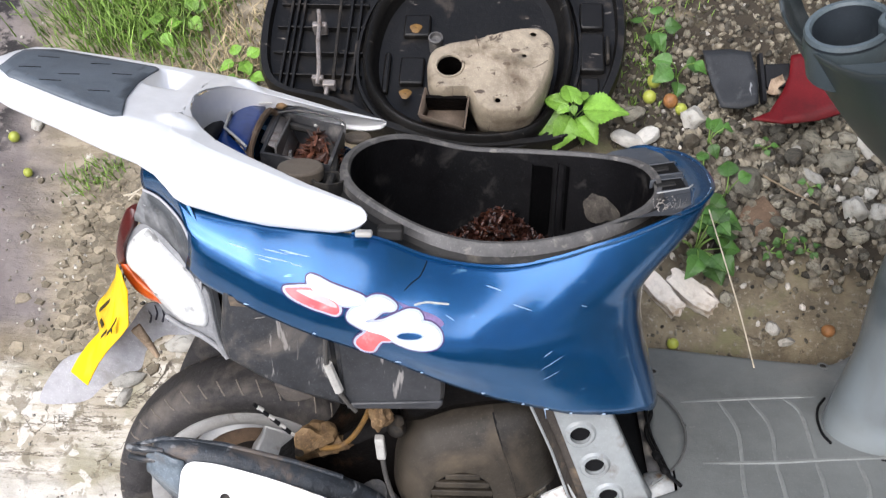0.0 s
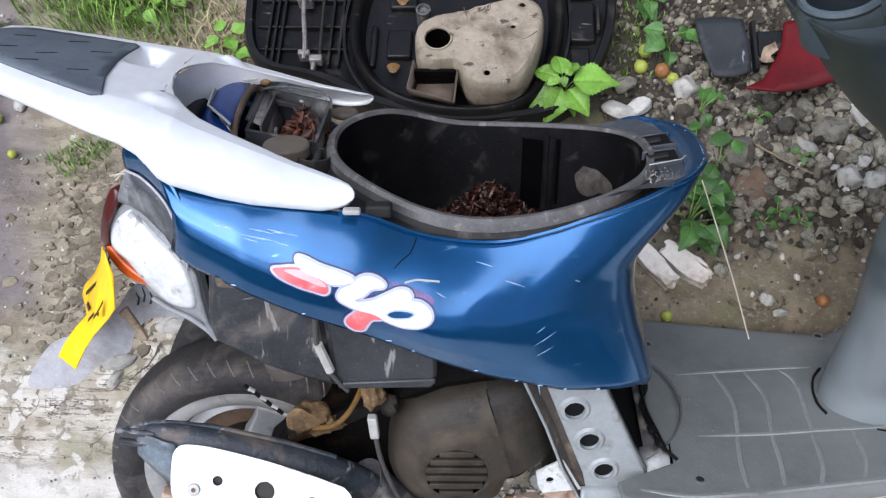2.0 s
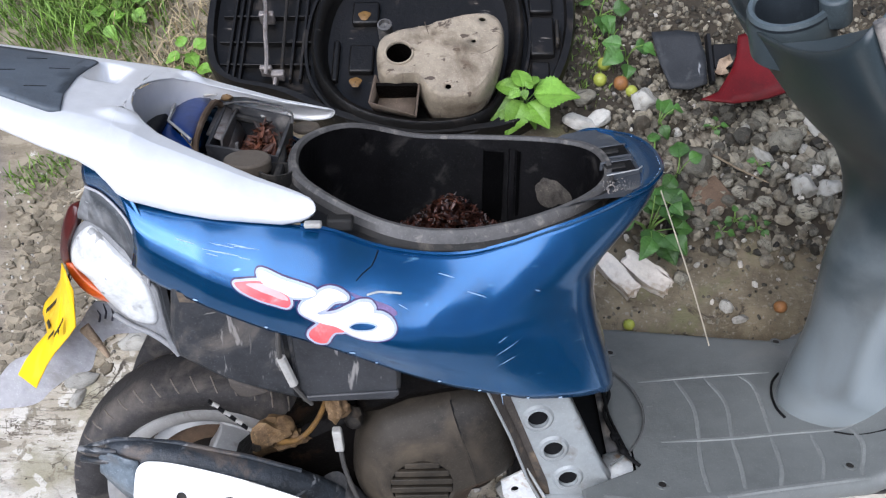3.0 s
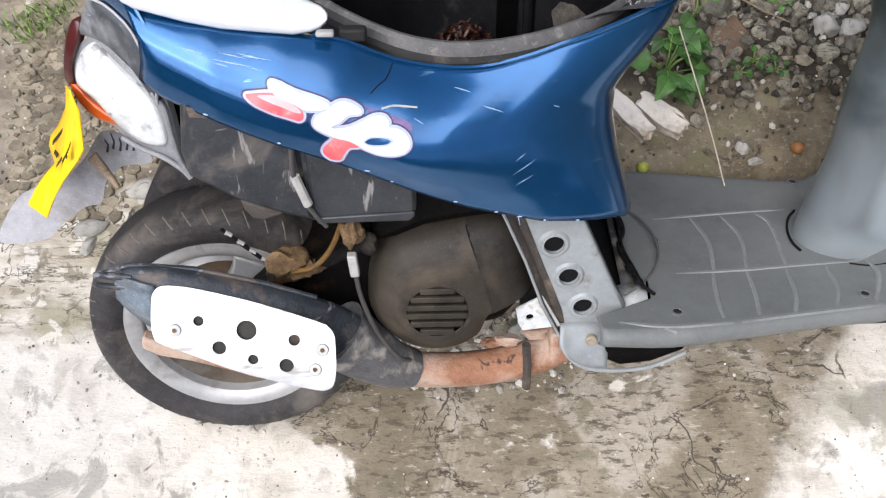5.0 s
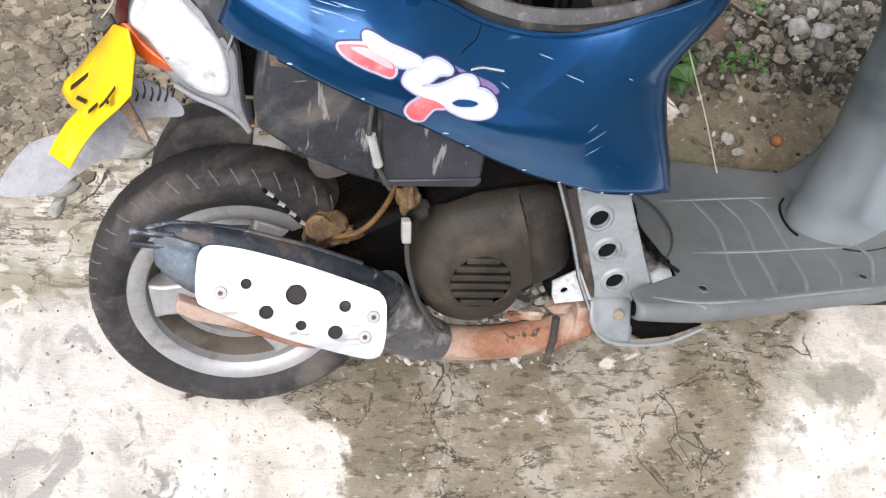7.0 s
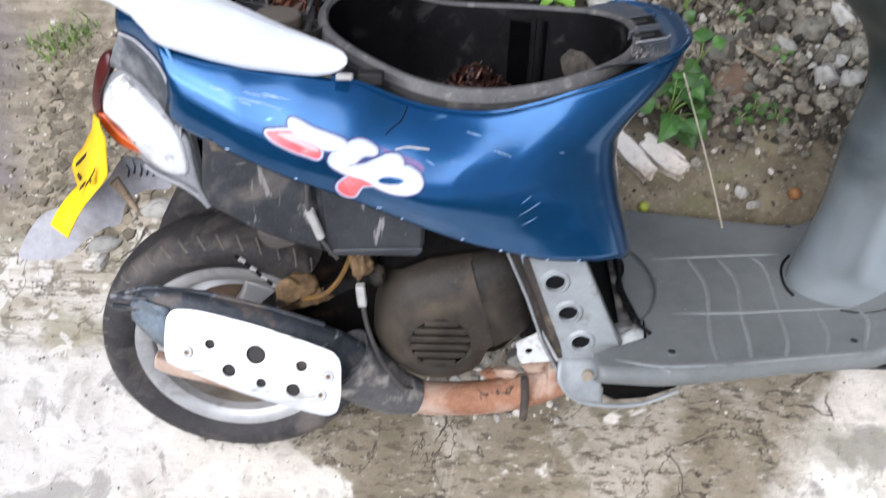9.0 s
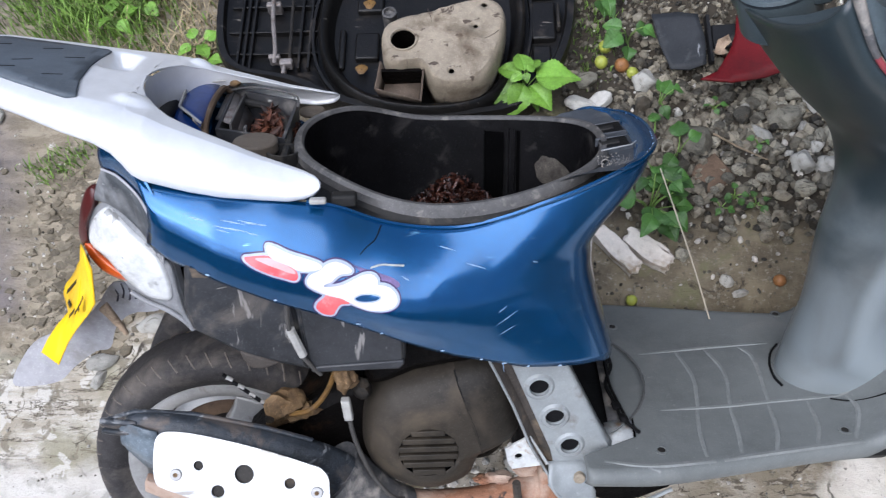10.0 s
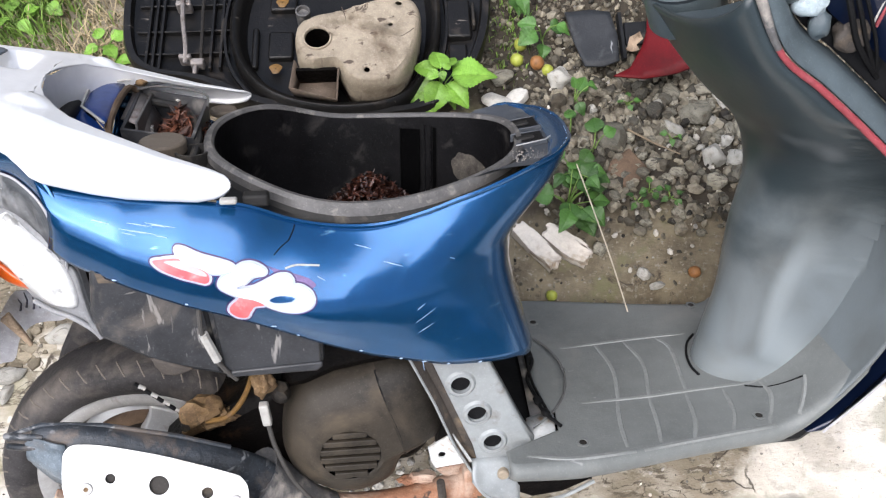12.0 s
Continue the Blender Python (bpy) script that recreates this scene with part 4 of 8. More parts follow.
rows = [bucket_ring(0.0085, -0.006), bucket_ring(0.012, -0.012)]
rows.append([tuple(np.array(rows[1][i]) * 0.4 + np.array(deck_edge(i)) * 0.6) for i in range(72)])
rows.append([deck_edge(i) for i in range(72)])
part("deck", grid_mesh(rows, True), dusty_black, scooter, "dusty black plastic deck round the bucket")
rows = []
for y in np.linspace(-0.108, 0.098, 31):
    x0 = CX + (AX + 0.006) * max(0.0, 1 - (abs(y) / 0.124) ** 2.44) ** 0.41
    us = np.linspace(0.8, 1, 60)
    x1 = min(0.541, float(np.interp(abs(y), [-body_point(u, 1)[1] for u in us[::-1]], [body_point(u, 1)[0] for u in us[::-1]])) - 0.008)
    x1 = max(x1, x0 + 0.004)
    rows.append([(x0, y, 0.672), (x0 + 0.25 * (x1 - x0), y, 0.680), (x0 + 0.6 * (x1 - x0), y, 0.684), (x1, y, 0.6865)])
nose_deck = part("nose_deck", grid_mesh(rows), nose_grey, scooter, "grey slotted plastic bracket behind the nose", centre=(0.5, 0, 0.4))
# slotted latch plate: black blocks for two shaded pockets, with bright worn ribs
for y0, y1, xa, xb in ((0.008, 0.040, 0.508, 0.536), (-0.040, -0.010, 0.502, 0.534)):
    part("slot", prism([(xa, 0.676), (xb, 0.682), (xb, 0.6895), (xa, 0.6845)], y0, y1), cable_and_gap_black, nose_deck, "dark slot", bevel=0.001)
    for yy in (y0 - 0.003, y1):
        part("slot_rib", prism([(xa - 0.004, 0.674), (xb + 0.003, 0.682), (xb + 0.003, 0.6905), (xa - 0.004, 0.6850)], yy, yy + 0.003), nose_grey, nose_deck, bevel=0.001)
    part("slot_tongue", prism([(xa, 0.678), (xb - 0.010, 0.684), (xb - 0.010, 0.6905), (xa, 0.6865)], y0 + 0.009, y0 + 0.019), dusty_black, nose_deck, bevel=0.0015)
part("latch_edge", tube([(0.497, -0.052, 0.687), (0.516, -0.050, 0.690), (0.534, -0.046, 0.692), (0.541, -0.036, 0.692)], 0.0008, 6), rim_paint, nose_deck, "bright worn edge")
rnd = random.Random(23)
bm = bmesh.new()
for k in range(170):
    x, y = rnd.uniform(0.488, 0.532), rnd.gauss(-0.078, 0.014)
    if y > -0.055 or y < -0.108 + 0.9 * max(0, x - 0.50):
        continue
    r = rnd.uniform(0.0004, 0.0011)
    bmesh.ops.create_icosphere(bm, subdivisions=1, radius=r, matrix=Matrix.Translation((x, y, 0.6845 + 0.05 * (x - 0.51))))
tagged(part("grit", bm, collar_metal, nose_deck, "pale grit in the corner of the bracket"), kind="stuff")
# blue flange round the nose
rows = []
for s in np.linspace(-1, 1, 61):
    x, y, z = body_point(1 - 0.20 * abs(s), 1)
    y = math.copysign(abs(y), s)
    inner = min(x - 0.008, 0.543 - 0.02 * s * s)
    rows.append([(x, y, z + 0.0005), (x - 0.005, y * 0.975, z + 0.0015), (inner, y * (0.90 + 0.06 * abs(s)), z - 0.0005), (inner - 0.004, y * (0.885 + 0.06 * abs(s)), z - 0.006)])
part("nose_flange", grid_mesh(rows), blue_paint, body_shell, "blue flange round the nose", sharp=60, centre=(0.5, 0, 0.4))
rnd = random.Random(29)
for k in range(16):
    x, y, z = body_point(1 - 0.16 * rnd.random(), 1)
    y *= rnd.choice((-1, 1))
    part("chip", lump((x - 0.001, y, z + 0.001), (0.0012 + 0.0016 * rnd.random(), 0.0016 + 0.002 * rnd.random(), 0.0010), k + 3, 1), scratch_pale, body_shell, "pale chip on the nose's edge")
for x0, y0 in ((0.184, -0.150),):
    part("hinge_block", box(x0, x0 + 0.028, y0, y0 + 0.016, at_x(TOP, x0) - 0.004, at_x(TOP, x0) + 0.010), dusty_black, scooter, bevel=0.003)

# white tail carrier
TAIL_ROWS = [(-0.262, 0.030, 0.797, 0.020, 0.803, 0), (-0.252, 0.052, 0.792, 0.044, 0.809, 0), (-0.232, 0.070, 0.786, 0.060, 0.811, 0), (-0.21, 0.083, 0.780, 0.070, 0.808, 0), (-0.15, 0.108, 0.766, 0.090, 0.794, 0), (-0.10, 0.124, 0.750, 0.104, 0.782, 0), (-0.065, 0.135, 0.741, 0.110, 0.775, 0), (-0.045, 0.143, 0.732, 0.113, 0.771, 0),
             (-0.036, 0.148, 0.724, 0.115, 0.7685, 0), (-0.0345, 0.1485, 0.723, 0.115, 0.768, 0.018), (-0.031, 0.150, 0.719, 0.1155, 0.767, 0.036), (-0.024, 0.153, 0.711, 0.116, 0.765, 0.055), (-0.012, 0.156, 0.705, 0.117, 0.762, 0.074), (0.008, 0.158, 0.700, 0.119, 0.753, 0.090), (0.035, 0.160, 0.693, 0.122, 0.743, 0.100), (0.07, 0.161, 0.686, 0.127, 0.731, 0.110), (0.11, 0.161, 0.682, 0.133, 0.717, 0.121), (0.14, 0.160, 0.679, 0.138, 0.709, 0.129), (0.157, 0.158, 0.681, 0.141, 0.704, 0.134), (0.167, 0.156, 0.684, 0.144, 0.701, 0.139), (0.172, 0.154, 0.688, 0.147, 0.698, 0.144), (0.1745, 0.152, 0.692, 0.149, 0.695, 0.148)]


def tail_half(row, sgn):
    x, wo, zl, wu, zu, wi = row
    crown, flat = 0.004, 1 - smooth(0.0, 0.09, wi) * 0.8
    pts = [(x, wo - 0.004, zl - 0.001), (x, wo, zl + 0.002), (x, wo + 0.001, zl + (zu - zl) * 0.3), (x, wo - (wo - wu) * 0.35, zl + (zu - zl) * 0.68), (x, wu + (wo - wu) * 0.22, zu - 0.006 * min(1, (zu - zl) / 0.03)), (x, wu - (wu - wi) * 0.12, zu)]
    for k in np.linspace(0.15, 0.95, 24):
        pts.append((x, wu + (wi - wu) * k, zu + crown * k * flat))
    pts.append((x, wi, zu + crown * flat))
    return [(a, sgn * b, c) for a, b, c in pts]


fine = []
ts = [np.array(r, float) for r in TAIL_ROWS]
for a, b in zip(ts, ts[1:]):
    fine += [a + (b - a) * k / 6 for k in range(6)]
fine.append(ts[-1])
def carrier_top(x, y):
    """Height of the carrier's upper face."""
    zu = float(np.interp(x, [r[0] for r in fine], [r[4] for r in fine]))
    wu = float(np.interp(x, [r[0] for r in fine], [r[3] for r in fine]))
    return zu + 0.004 * (1 - min(1, abs(y) / wu))


bm = bmesh.new()
for sgn in (-1, 1):
    grid_mesh([tail_half(r, sgn) for r in fine], bm=bm)
weld(bm, 0.0008)
# moulded finger recess behind the pad: steep at its rear, running out forwards
for v in bm.verts:
    if v.co.z > carrier_top(v.co.x, v.co.y) - 0.004:
        side = smooth(0.004, 0.014, v.co.y) * (1 - smooth(0.066, 0.076, v.co.y))
        v.co.z -= 0.020 * smooth(-0.094, -0.088, v.co.x) * (1 - smooth(-0.082, -0.052, v.co.x)) * side
        for bx, by, br in ((-0.032, -0.076, 0.020), (0.006, 0.103, 0.013)):
            v.co.z += 0.006 * (1 - smooth(0.25, 1.0, math.hypot((v.co.x - bx) / 1.4, v.co.y - by) / br))
carrier = part("tail_carrier", bm, silver_white, scooter, "silver-white plastic rear carrier with forked arms", thick=0.002, sharp=72, centre=(-0.05, 0, 0.55))


rim_r = [(r[0], -r[5], r[4]) for r in ts if r[5] > 0]
path = [tuple(p) for p in spline(rim_r[::-1] + [(-0.036, 0.0, 0.7720)] + [(x, -y, z) for x, y, z in rim_r], 61)]
rows = [[(x, y, z - 0.0004), (x - 0.001, y * 1.012, z - 0.010 * d), (x - 0.002, y * 1.03, z - (0.040 + 0.016 * (1 - smooth(-0.03, 0.02, x))) * d)] for x, y, z in path for d in (min(1, (0.180 - x) / 0.10) * (1 - 0.86 * smooth(0.0, 0.06, y) * smooth(-0.02, 0.07, x)),)]
part("opening_wall", grid_mesh(rows), silver_white, carrier, "inner wall of the carrier's opening", sharp=80)
PAD = [(-0.233, -0.042), (-0.215, -0.061), (-0.15, -0.083), (-0.097, -0.098), (-0.086, -0.094), (-0.096, -0.05), (-0.098, 0.0), (-0.097, 0.035), (-0.094, 0.066), (-0.100, 0.0715), (-0.15, 0.060), (-0.205, 0.046), (-0.233, 0.026)]
bm = bmesh.new()
vs = [bm.verts.new((x, y, 0)) for x, y in PAD]
es = [bm.edges.new((vs[i], vs[(i + 1) % len(vs)])) for i in range(len(vs))]
bmesh.ops.triangle_fill(bm, use_beauty=True, edges=es, normal=(0, 0, 1))
bmesh.ops.subdivide_edges(bm, edges=bm.edges[:], cuts=4, use_grid_fill=True)
for v in bm.verts:
    v.co.z = carrier_top(v.co.x, v.co.y) + 0.0022
part("rubber_pad", bm, pad_rubber, carrier, "dark grey rubber pad", thick=0.004, centre=(-0.15, 0, 0))
for x, y, a in ((-0.20, 0.010, 0.6), (-0.165, -0.025, 0.6), (-0.150, 0.030, 0.7), (-0.125, -0.05, 0.5), (-0.12, 0.012, 0.6), (-0.175, -0.052, 0.5), (-0.205, -0.03, 0.5)):
    d = Vector((math.cos(a), math.sin(a), 0)) * 0.011
    ends = [Vector((x, y, 0)) - d, Vector((x, y, 0)), Vector((x, y, 0)) + d]
    part("pad_dash", tube([(p.x, p.y, carrier_top(p.x, p.y) + 0.0022) for p in ends], 0.0007, 6), black_plastic, carrier)


# what shows under the carrier's opening
part("tank_deck", box(-0.015, 0.136, -0.112, 0.112, 0.640, 0.652), dusty_black, scooter, "grimy deck over the fuel tank", bevel=0.004)
rows = [[(a[0] + (b_[0] - a[0]) * k, a[1] + (b_[1] - a[1]) * k, 0.728 + 0.004 * math.sin(3.1 * k) - 0.004 * q_) for k in np.linspace(0, 1, 7)] for q_ in np.linspace(0, 1, 7) for a, b_ in [((-0.013 + 0.003 * q_, 0.118 - 0.097 * q_), (0.025 + 0.003 * q_, 0.099 - 0.140 * q_))]]
inner_panel = part("inner_panel", grid_mesh(rows), inner_blue, scooter, "blue inner tail panel with torn white edges", thick=0.002, sharp=25)
part("lower_flap", grid_mesh([[(-0.036, 0.110, 0.708), (-0.014, 0.112, 0.722)], [(-0.032, 0.050, 0.706), (-0.010, 0.060, 0.721)], [(-0.024, 0.006, 0.706), (-0.006, 0.018, 0.720)], [(0.004, -0.036, 0.708), (0.014, -0.014, 0.720)], [(0.026, -0.058, 0.708), (0.030, -0.044, 0.718)]]), inner_blue, inner_panel, "torn blue flap", thick=0.0015)
part("panel_edge", tube([(-0.022, 0.148, 0.736), (-0.013, 0.119, 0.730), (-0.014, 0.07, 0.729), (-0.010, 0.022, 0.727), (0.008, -0.006, 0.727), (0.028, -0.040, 0.728)], 0.0017, 6), connector_white, inner_panel, "torn white edge")
part("panel_edge", tube([(-0.008, 0.113, 0.729), (0.018, 0.097, 0.733), (0.034, 0.095, 0.735)], 0.0014, 6), connector_white, inner_panel, "torn white edge")
part("rusty_strap", tube(spline([(0.036, 0.110, 0.716), (0.029, 0.095, 0.724), (0.027, 0.035, 0.724), (0.030, -0.030, 0.718), (0.034, -0.045, 0.700)], 20), 0.0042, 8), drum_brown, scooter, "rusty strap")
part("strap_end", lump((0.042, 0.110, 0.728), (0.010, 0.008, 0.006), 4), brown_metal, scooter)
dy = 0.028
tray_rings = []
for grow, zz in ((0.0, (0.655, 0.655, 0.655, 0.655)), (0.003, (0.706, 0.694, 0.704, 0.716)), (-0.001, (0.706, 0.694, 0.704, 0.716)), (-0.004, (0.662, 0.662, 0.662, 0.662))):
    tray_rings.append([(0.038 - grow, -0.028 - grow + dy, zz[0]), (0.116 + grow, -0.034 - grow + dy, zz[1]), (0.122 + grow, 0.072 + grow + dy, zz[2]), (0.040 - grow, 0.090 + grow + dy, zz[3])])
tray = part("battery_tray", grid_mesh(tray_rings, True, True), tray_plastic, scooter, "open black battery tray", sharp=20)
part("tray_rib", box(0.066, 0.070, 0.012, 0.020, 0.662, 0.702), rim_edge, tray, bevel=0.001)
part("tray_rib", box(0.052, 0.055, 0.000, 0.112, 0.690, 0.712), rim_edge, tray, bevel=0.001)
cap = part("fuel_cap", disc((0.086, -0.026, 0.684), 0.027, 0.016, (0, 0, 1), 28), barrel_dirt, scooter, "dusty brown fuel filler cap", bevel=0.003)
part("cap_grip", box(0.066, 0.106, -0.029, -0.023, 0.691, 0.695), barrel_dirt, cap, bevel=0.002)
part("rubber_cup", grid_mesh([[(0.121 + r * math.cos(a), -0.040 + r * math.sin(a), z) for a in np.linspace(0, 2 * math.pi, 24, endpoint=False)] for r, z in ((0.020, 0.66), (0.021, 0.692), (0.018, 0.692), (0.017, 0.672), (0.001, 0.670))], True), dusty_black, scooter, "black rubber cup")
part("hose", tube(spline([(0.11, -0.07, 0.665), (0.122, -0.03, 0.685), (0.118, 0.03, 0.69), (0.095, 0.08, 0.70), (0.05, 0.10, 0.705)], 24), 0.005, 8), dusty_black, scooter)
part("latch_plate", box(0.083, 0.118, 0.106, 0.116, 0.700, 0.705), connector_white, scooter, "pale latch plate", bevel=0.002)
part("relay", disc((0.137, 0.136, 0.672), 0.018, 0.008, (0, 0, 1), 20), barrel_dirt, scooter, bevel=0.003)

part("tray_plate", grid_mesh([[(0.030, 0.030, 0.708), (0.048, 0.022, 0.704), (0.062, 0.020, 0.676)], [(0.032, 0.112, 0.716), (0.048, 0.106, 0.712), (0.064, 0.100, 0.682)]]), hinge_steel, tray, "tilted plate with a film of tan dust", thick=0.002)
part("tray_strip", tube(spline([(0.040, 0.096, 0.722), (0.062, 0.106, 0.722), (0.090, 0.108, 0.718), (0.122, 0.098, 0.712), (0.128, 0.07, 0.706)], 22), 0.0014, 7), rim_edge, tray, "dusty strip along the tray's edge")

# scuffed black corner panel and rear lamp
q = [(-0.070, -0.105, 0.701), (-0.082, -0.097, 0.680), (-0.093, -0.091, 0.657), (-0.077, -0.098, 0.655), (-0.064, -0.105, 0.651), (-0.042, -0.114, 0.634), (-0.027, -0.121, 0.612), (-0.012, -0.129, 0.592), (-0.005, -0.149, 0.628), (-0.012, -0.146, 0.652), (-0.016, -0.142, 0.665), (-0.022, -0.138, 0.677), (-0.035, -0.128, 0.689), (-0.052, -0.116, 0.698)]
bm = bmesh.new()
bm.faces.new([bm.verts.new(p) for p in q])
bmesh.ops.triangulate(bm, faces=bm.faces[:])
bmesh.ops.subdivide_edges(bm, edges=bm.edges[:], cuts=2)
for v in bm.verts:
    v.co.y += 0.004 * math.sin((v.co.z - 0.6) * 40) - 0.004
top_ = [(-0.068, -0.108, 0.732), (-0.052, -0.120, 0.736), (-0.037, -0.131, 0.734), (-0.024, -0.141, 0.724), (-0.010, -0.152, 0.706), (0.002, -0.162, 0.684)]
low_ = [(-0.071, -0.106, 0.700), (-0.052, -0.117, 0.697), (-0.035, -0.129, 0.688), (-0.021, -0.139, 0.675), (-0.011, -0.147, 0.656), (-0.002, -0.155, 0.630)]
part("tail_corner", grid_mesh([[tuple(np.array(a) * (1 - k) + np.array(b_) * k + np.array((-0.3, -1, 0.3)) * 0.004 * math.sin(math.pi * k)) for a, b_ in zip(spline(top_, 20), spline(low_, 20))] for k in np.linspace(0, 1, 7)]), blue_paint, body_shell, "rear corner of the bodywork", thick=0.002, centre=(0.1, 0, 0.6))
part("corner_panel", bm, scuffed_panel, scooter, "scuffed black corner panel", thick=0.004)
part("panel_lip", tube(spline([(-0.070, -0.110, 0.702), (-0.052, -0.121, 0.699), (-0.035, -0.133, 0.690), (-0.022, -0.143, 0.678), (-0.013, -0.150, 0.658), (-0.005, -0.155, 0.628), (-0.012, -0.136, 0.594)], 30), 0.0014, 6), flap_grey, scooter, "pale worn lip of the corner panel")
# solid block added to close the gap with the dark of a hollow
part("tail_hollow", box(-0.008, 0.06, -0.105, 0.10, 0.53, 0.635), engine_and_hollow_dark, scooter, "dark block for the unlit hollow behind the lamp", bevel=0.006)
part("tail_wall", box(-0.070, -0.02, -0.080, 0.118, 0.59, 0.725), black_plastic, scooter, "black tail inner wall", bevel=0.01)


def lamp_sheet(outline, depth, bm=None):
    """A lens bowed outwards over an outline of (x, y, z)."""
    bm = bm or bmesh.new()
    p = closed_spline(outline, 40)
    c = p.mean(axis=0)
    rows = []
    for k, d in ((1.0, 0.010), (1.0, 0.0), (0.93, -0.35 * depth), (0.75, -0.75 * depth), (0.45, -depth), (0.02, -1.05 * depth)):
        rows.append([tuple(c + (q - c) * k + np.array((0.25 * d, d, 0))) for q in p])
    return grid_mesh(rows, True, bm=bm)


lamp = part("tail_lamp", lamp_sheet([(-0.119, -0.076, 0.599), (-0.111, -0.079, 0.623), (-0.098, -0.085, 0.641), (-0.084, -0.092, 0.653), (-0.069, -0.099, 0.654), (-0.048, -0.109, 0.634), (-0.030, -0.117, 0.620), (-0.014, -0.124, 0.611), (-0.004, -0.130, 0.600), (0.000, -0.132, 0.574), (0.003, -0.132, 0.540), (0.011, -0.136, 0.509), (0.001, -0.132, 0.517), (-0.020, -0.122, 0.525), (-0.046, -0.109, 0.530), (-0.065, -0.101, 0.539), (-0.084, -0.092, 0.560), (-0.103, -0.083, 0.580), (-0.114, -0.078, 0.588)], 0.004), grey_trim, scooter, "cracked rear lamp cluster in a grey housing", sharp=60)
part("clear_lens", lamp_sheet([(-0.110, -0.086, 0.603), (-0.106, -0.088, 0.618), (-0.096, -0.093, 0.635), (-0.082, -0.100, 0.648), (-0.072, -0.104, 0.648), (-0.052, -0.114, 0.628), (-0.035, -0.122, 0.613), (-0.021, -0.128, 0.599), (-0.013, -0.132, 0.578), (-0.011, -0.132, 0.553), (-0.017, -0.130, 0.542), (-0.041, -0.119, 0.541), (-0.060, -0.110, 0.551), (-0.076, -0.103, 0.567), (-0.091, -0.095, 0.584), (-0.106, -0.088, 0.594)], 0.008), lens_white, lamp, "hazy clear lens", sharp=70)
part("orange_lens", lamp_sheet([(-0.120, -0.078, 0.595), (-0.110, -0.083, 0.594), (-0.094, -0.090, 0.579), (-0.074, -0.099, 0.566), (-0.057, -0.105, 0.554), (-0.080, -0.095, 0.553), (-0.101, -0.086, 0.560), (-0.116, -0.080, 0.578)], 0.005), lens_orange, lamp, "orange indicator lens", sharp=70)
part("red_lens", lamp_sheet([(-0.125, -0.074, 0.607), (-0.112, -0.082, 0.646), (-0.098, -0.088, 0.670), (-0.088, -0.093, 0.668), (-0.094, -0.091, 0.649), (-0.107, -0.084, 0.624), (-0.112, -0.081, 0.606), (-0.113, -0.080, 0.592), (-0.123, -0.075, 0.590)], 0.005), lens_red, lamp, "dark red brake lens", sharp=70)
part("housing_fin", tube(spline([(-0.018, -0.131, 0.606), (-0.006, -0.136, 0.590), (-0.003, -0.137, 0.560), (0.001, -0.138, 0.532), (0.011, -0.141, 0.508)], 20), 0.0034, 8), grey_trim, lamp)
part("housing_rail", tube(spline([(-0.066, -0.106, 0.541), (-0.044, -0.116, 0.532), (-0.020, -0.127, 0.5275), (0.001, -0.137, 0.518), (0.011, -0.141, 0.508)], 20), 0.0030, 8), grey_trim, lamp)
part("lamp_hook", tube([(0.012, -0.138, 0.514), (0.030, -0.140, 0.516), (0.036, -0.140, 0.508), (0.020, -0.139, 0.506)], 0.0022, 7), brown_metal, lamp, "rusty hook under the lamp")

# broken yellow number plate and grey flap
PLATE = [(-0.104, -0.112, 0.600), (-0.099, -0.115, 0.577), (-0.111, -0.113, 0.530), (-0.150, -0.084, 0.473), (-0.184, -0.084, 0.423), (-0.205, -0.074, 0.436), (-0.178, -0.034, 0.470), (-0.192, -0.005, 0.460), (-0.207, 0.030, 0.460), (-0.202, 0.032, 0.474), (-0.190, 0.026, 0.490), (-0.174, 0.006, 0.520), (-0.155, -0.016, 0.548), (-0.126, -0.070, 0.588)]
PLATE_N = Vector((-0.853, -0.33, 0.404)).normalized()
bm = bmesh.new()
bm.faces.new([bm.verts.new(p) for p in PLATE])
bmesh.ops.triangulate(bm, faces=bm.faces[:])
bmesh.ops.subdivide_edges(bm, edges=bm.edges[:], cuts=2)


def crumple(co):
    return co + PLATE_N * (0.003 * math.sin(co.z * 45) + 0.002 * math.sin(co.y * 60 + co.x * 40))


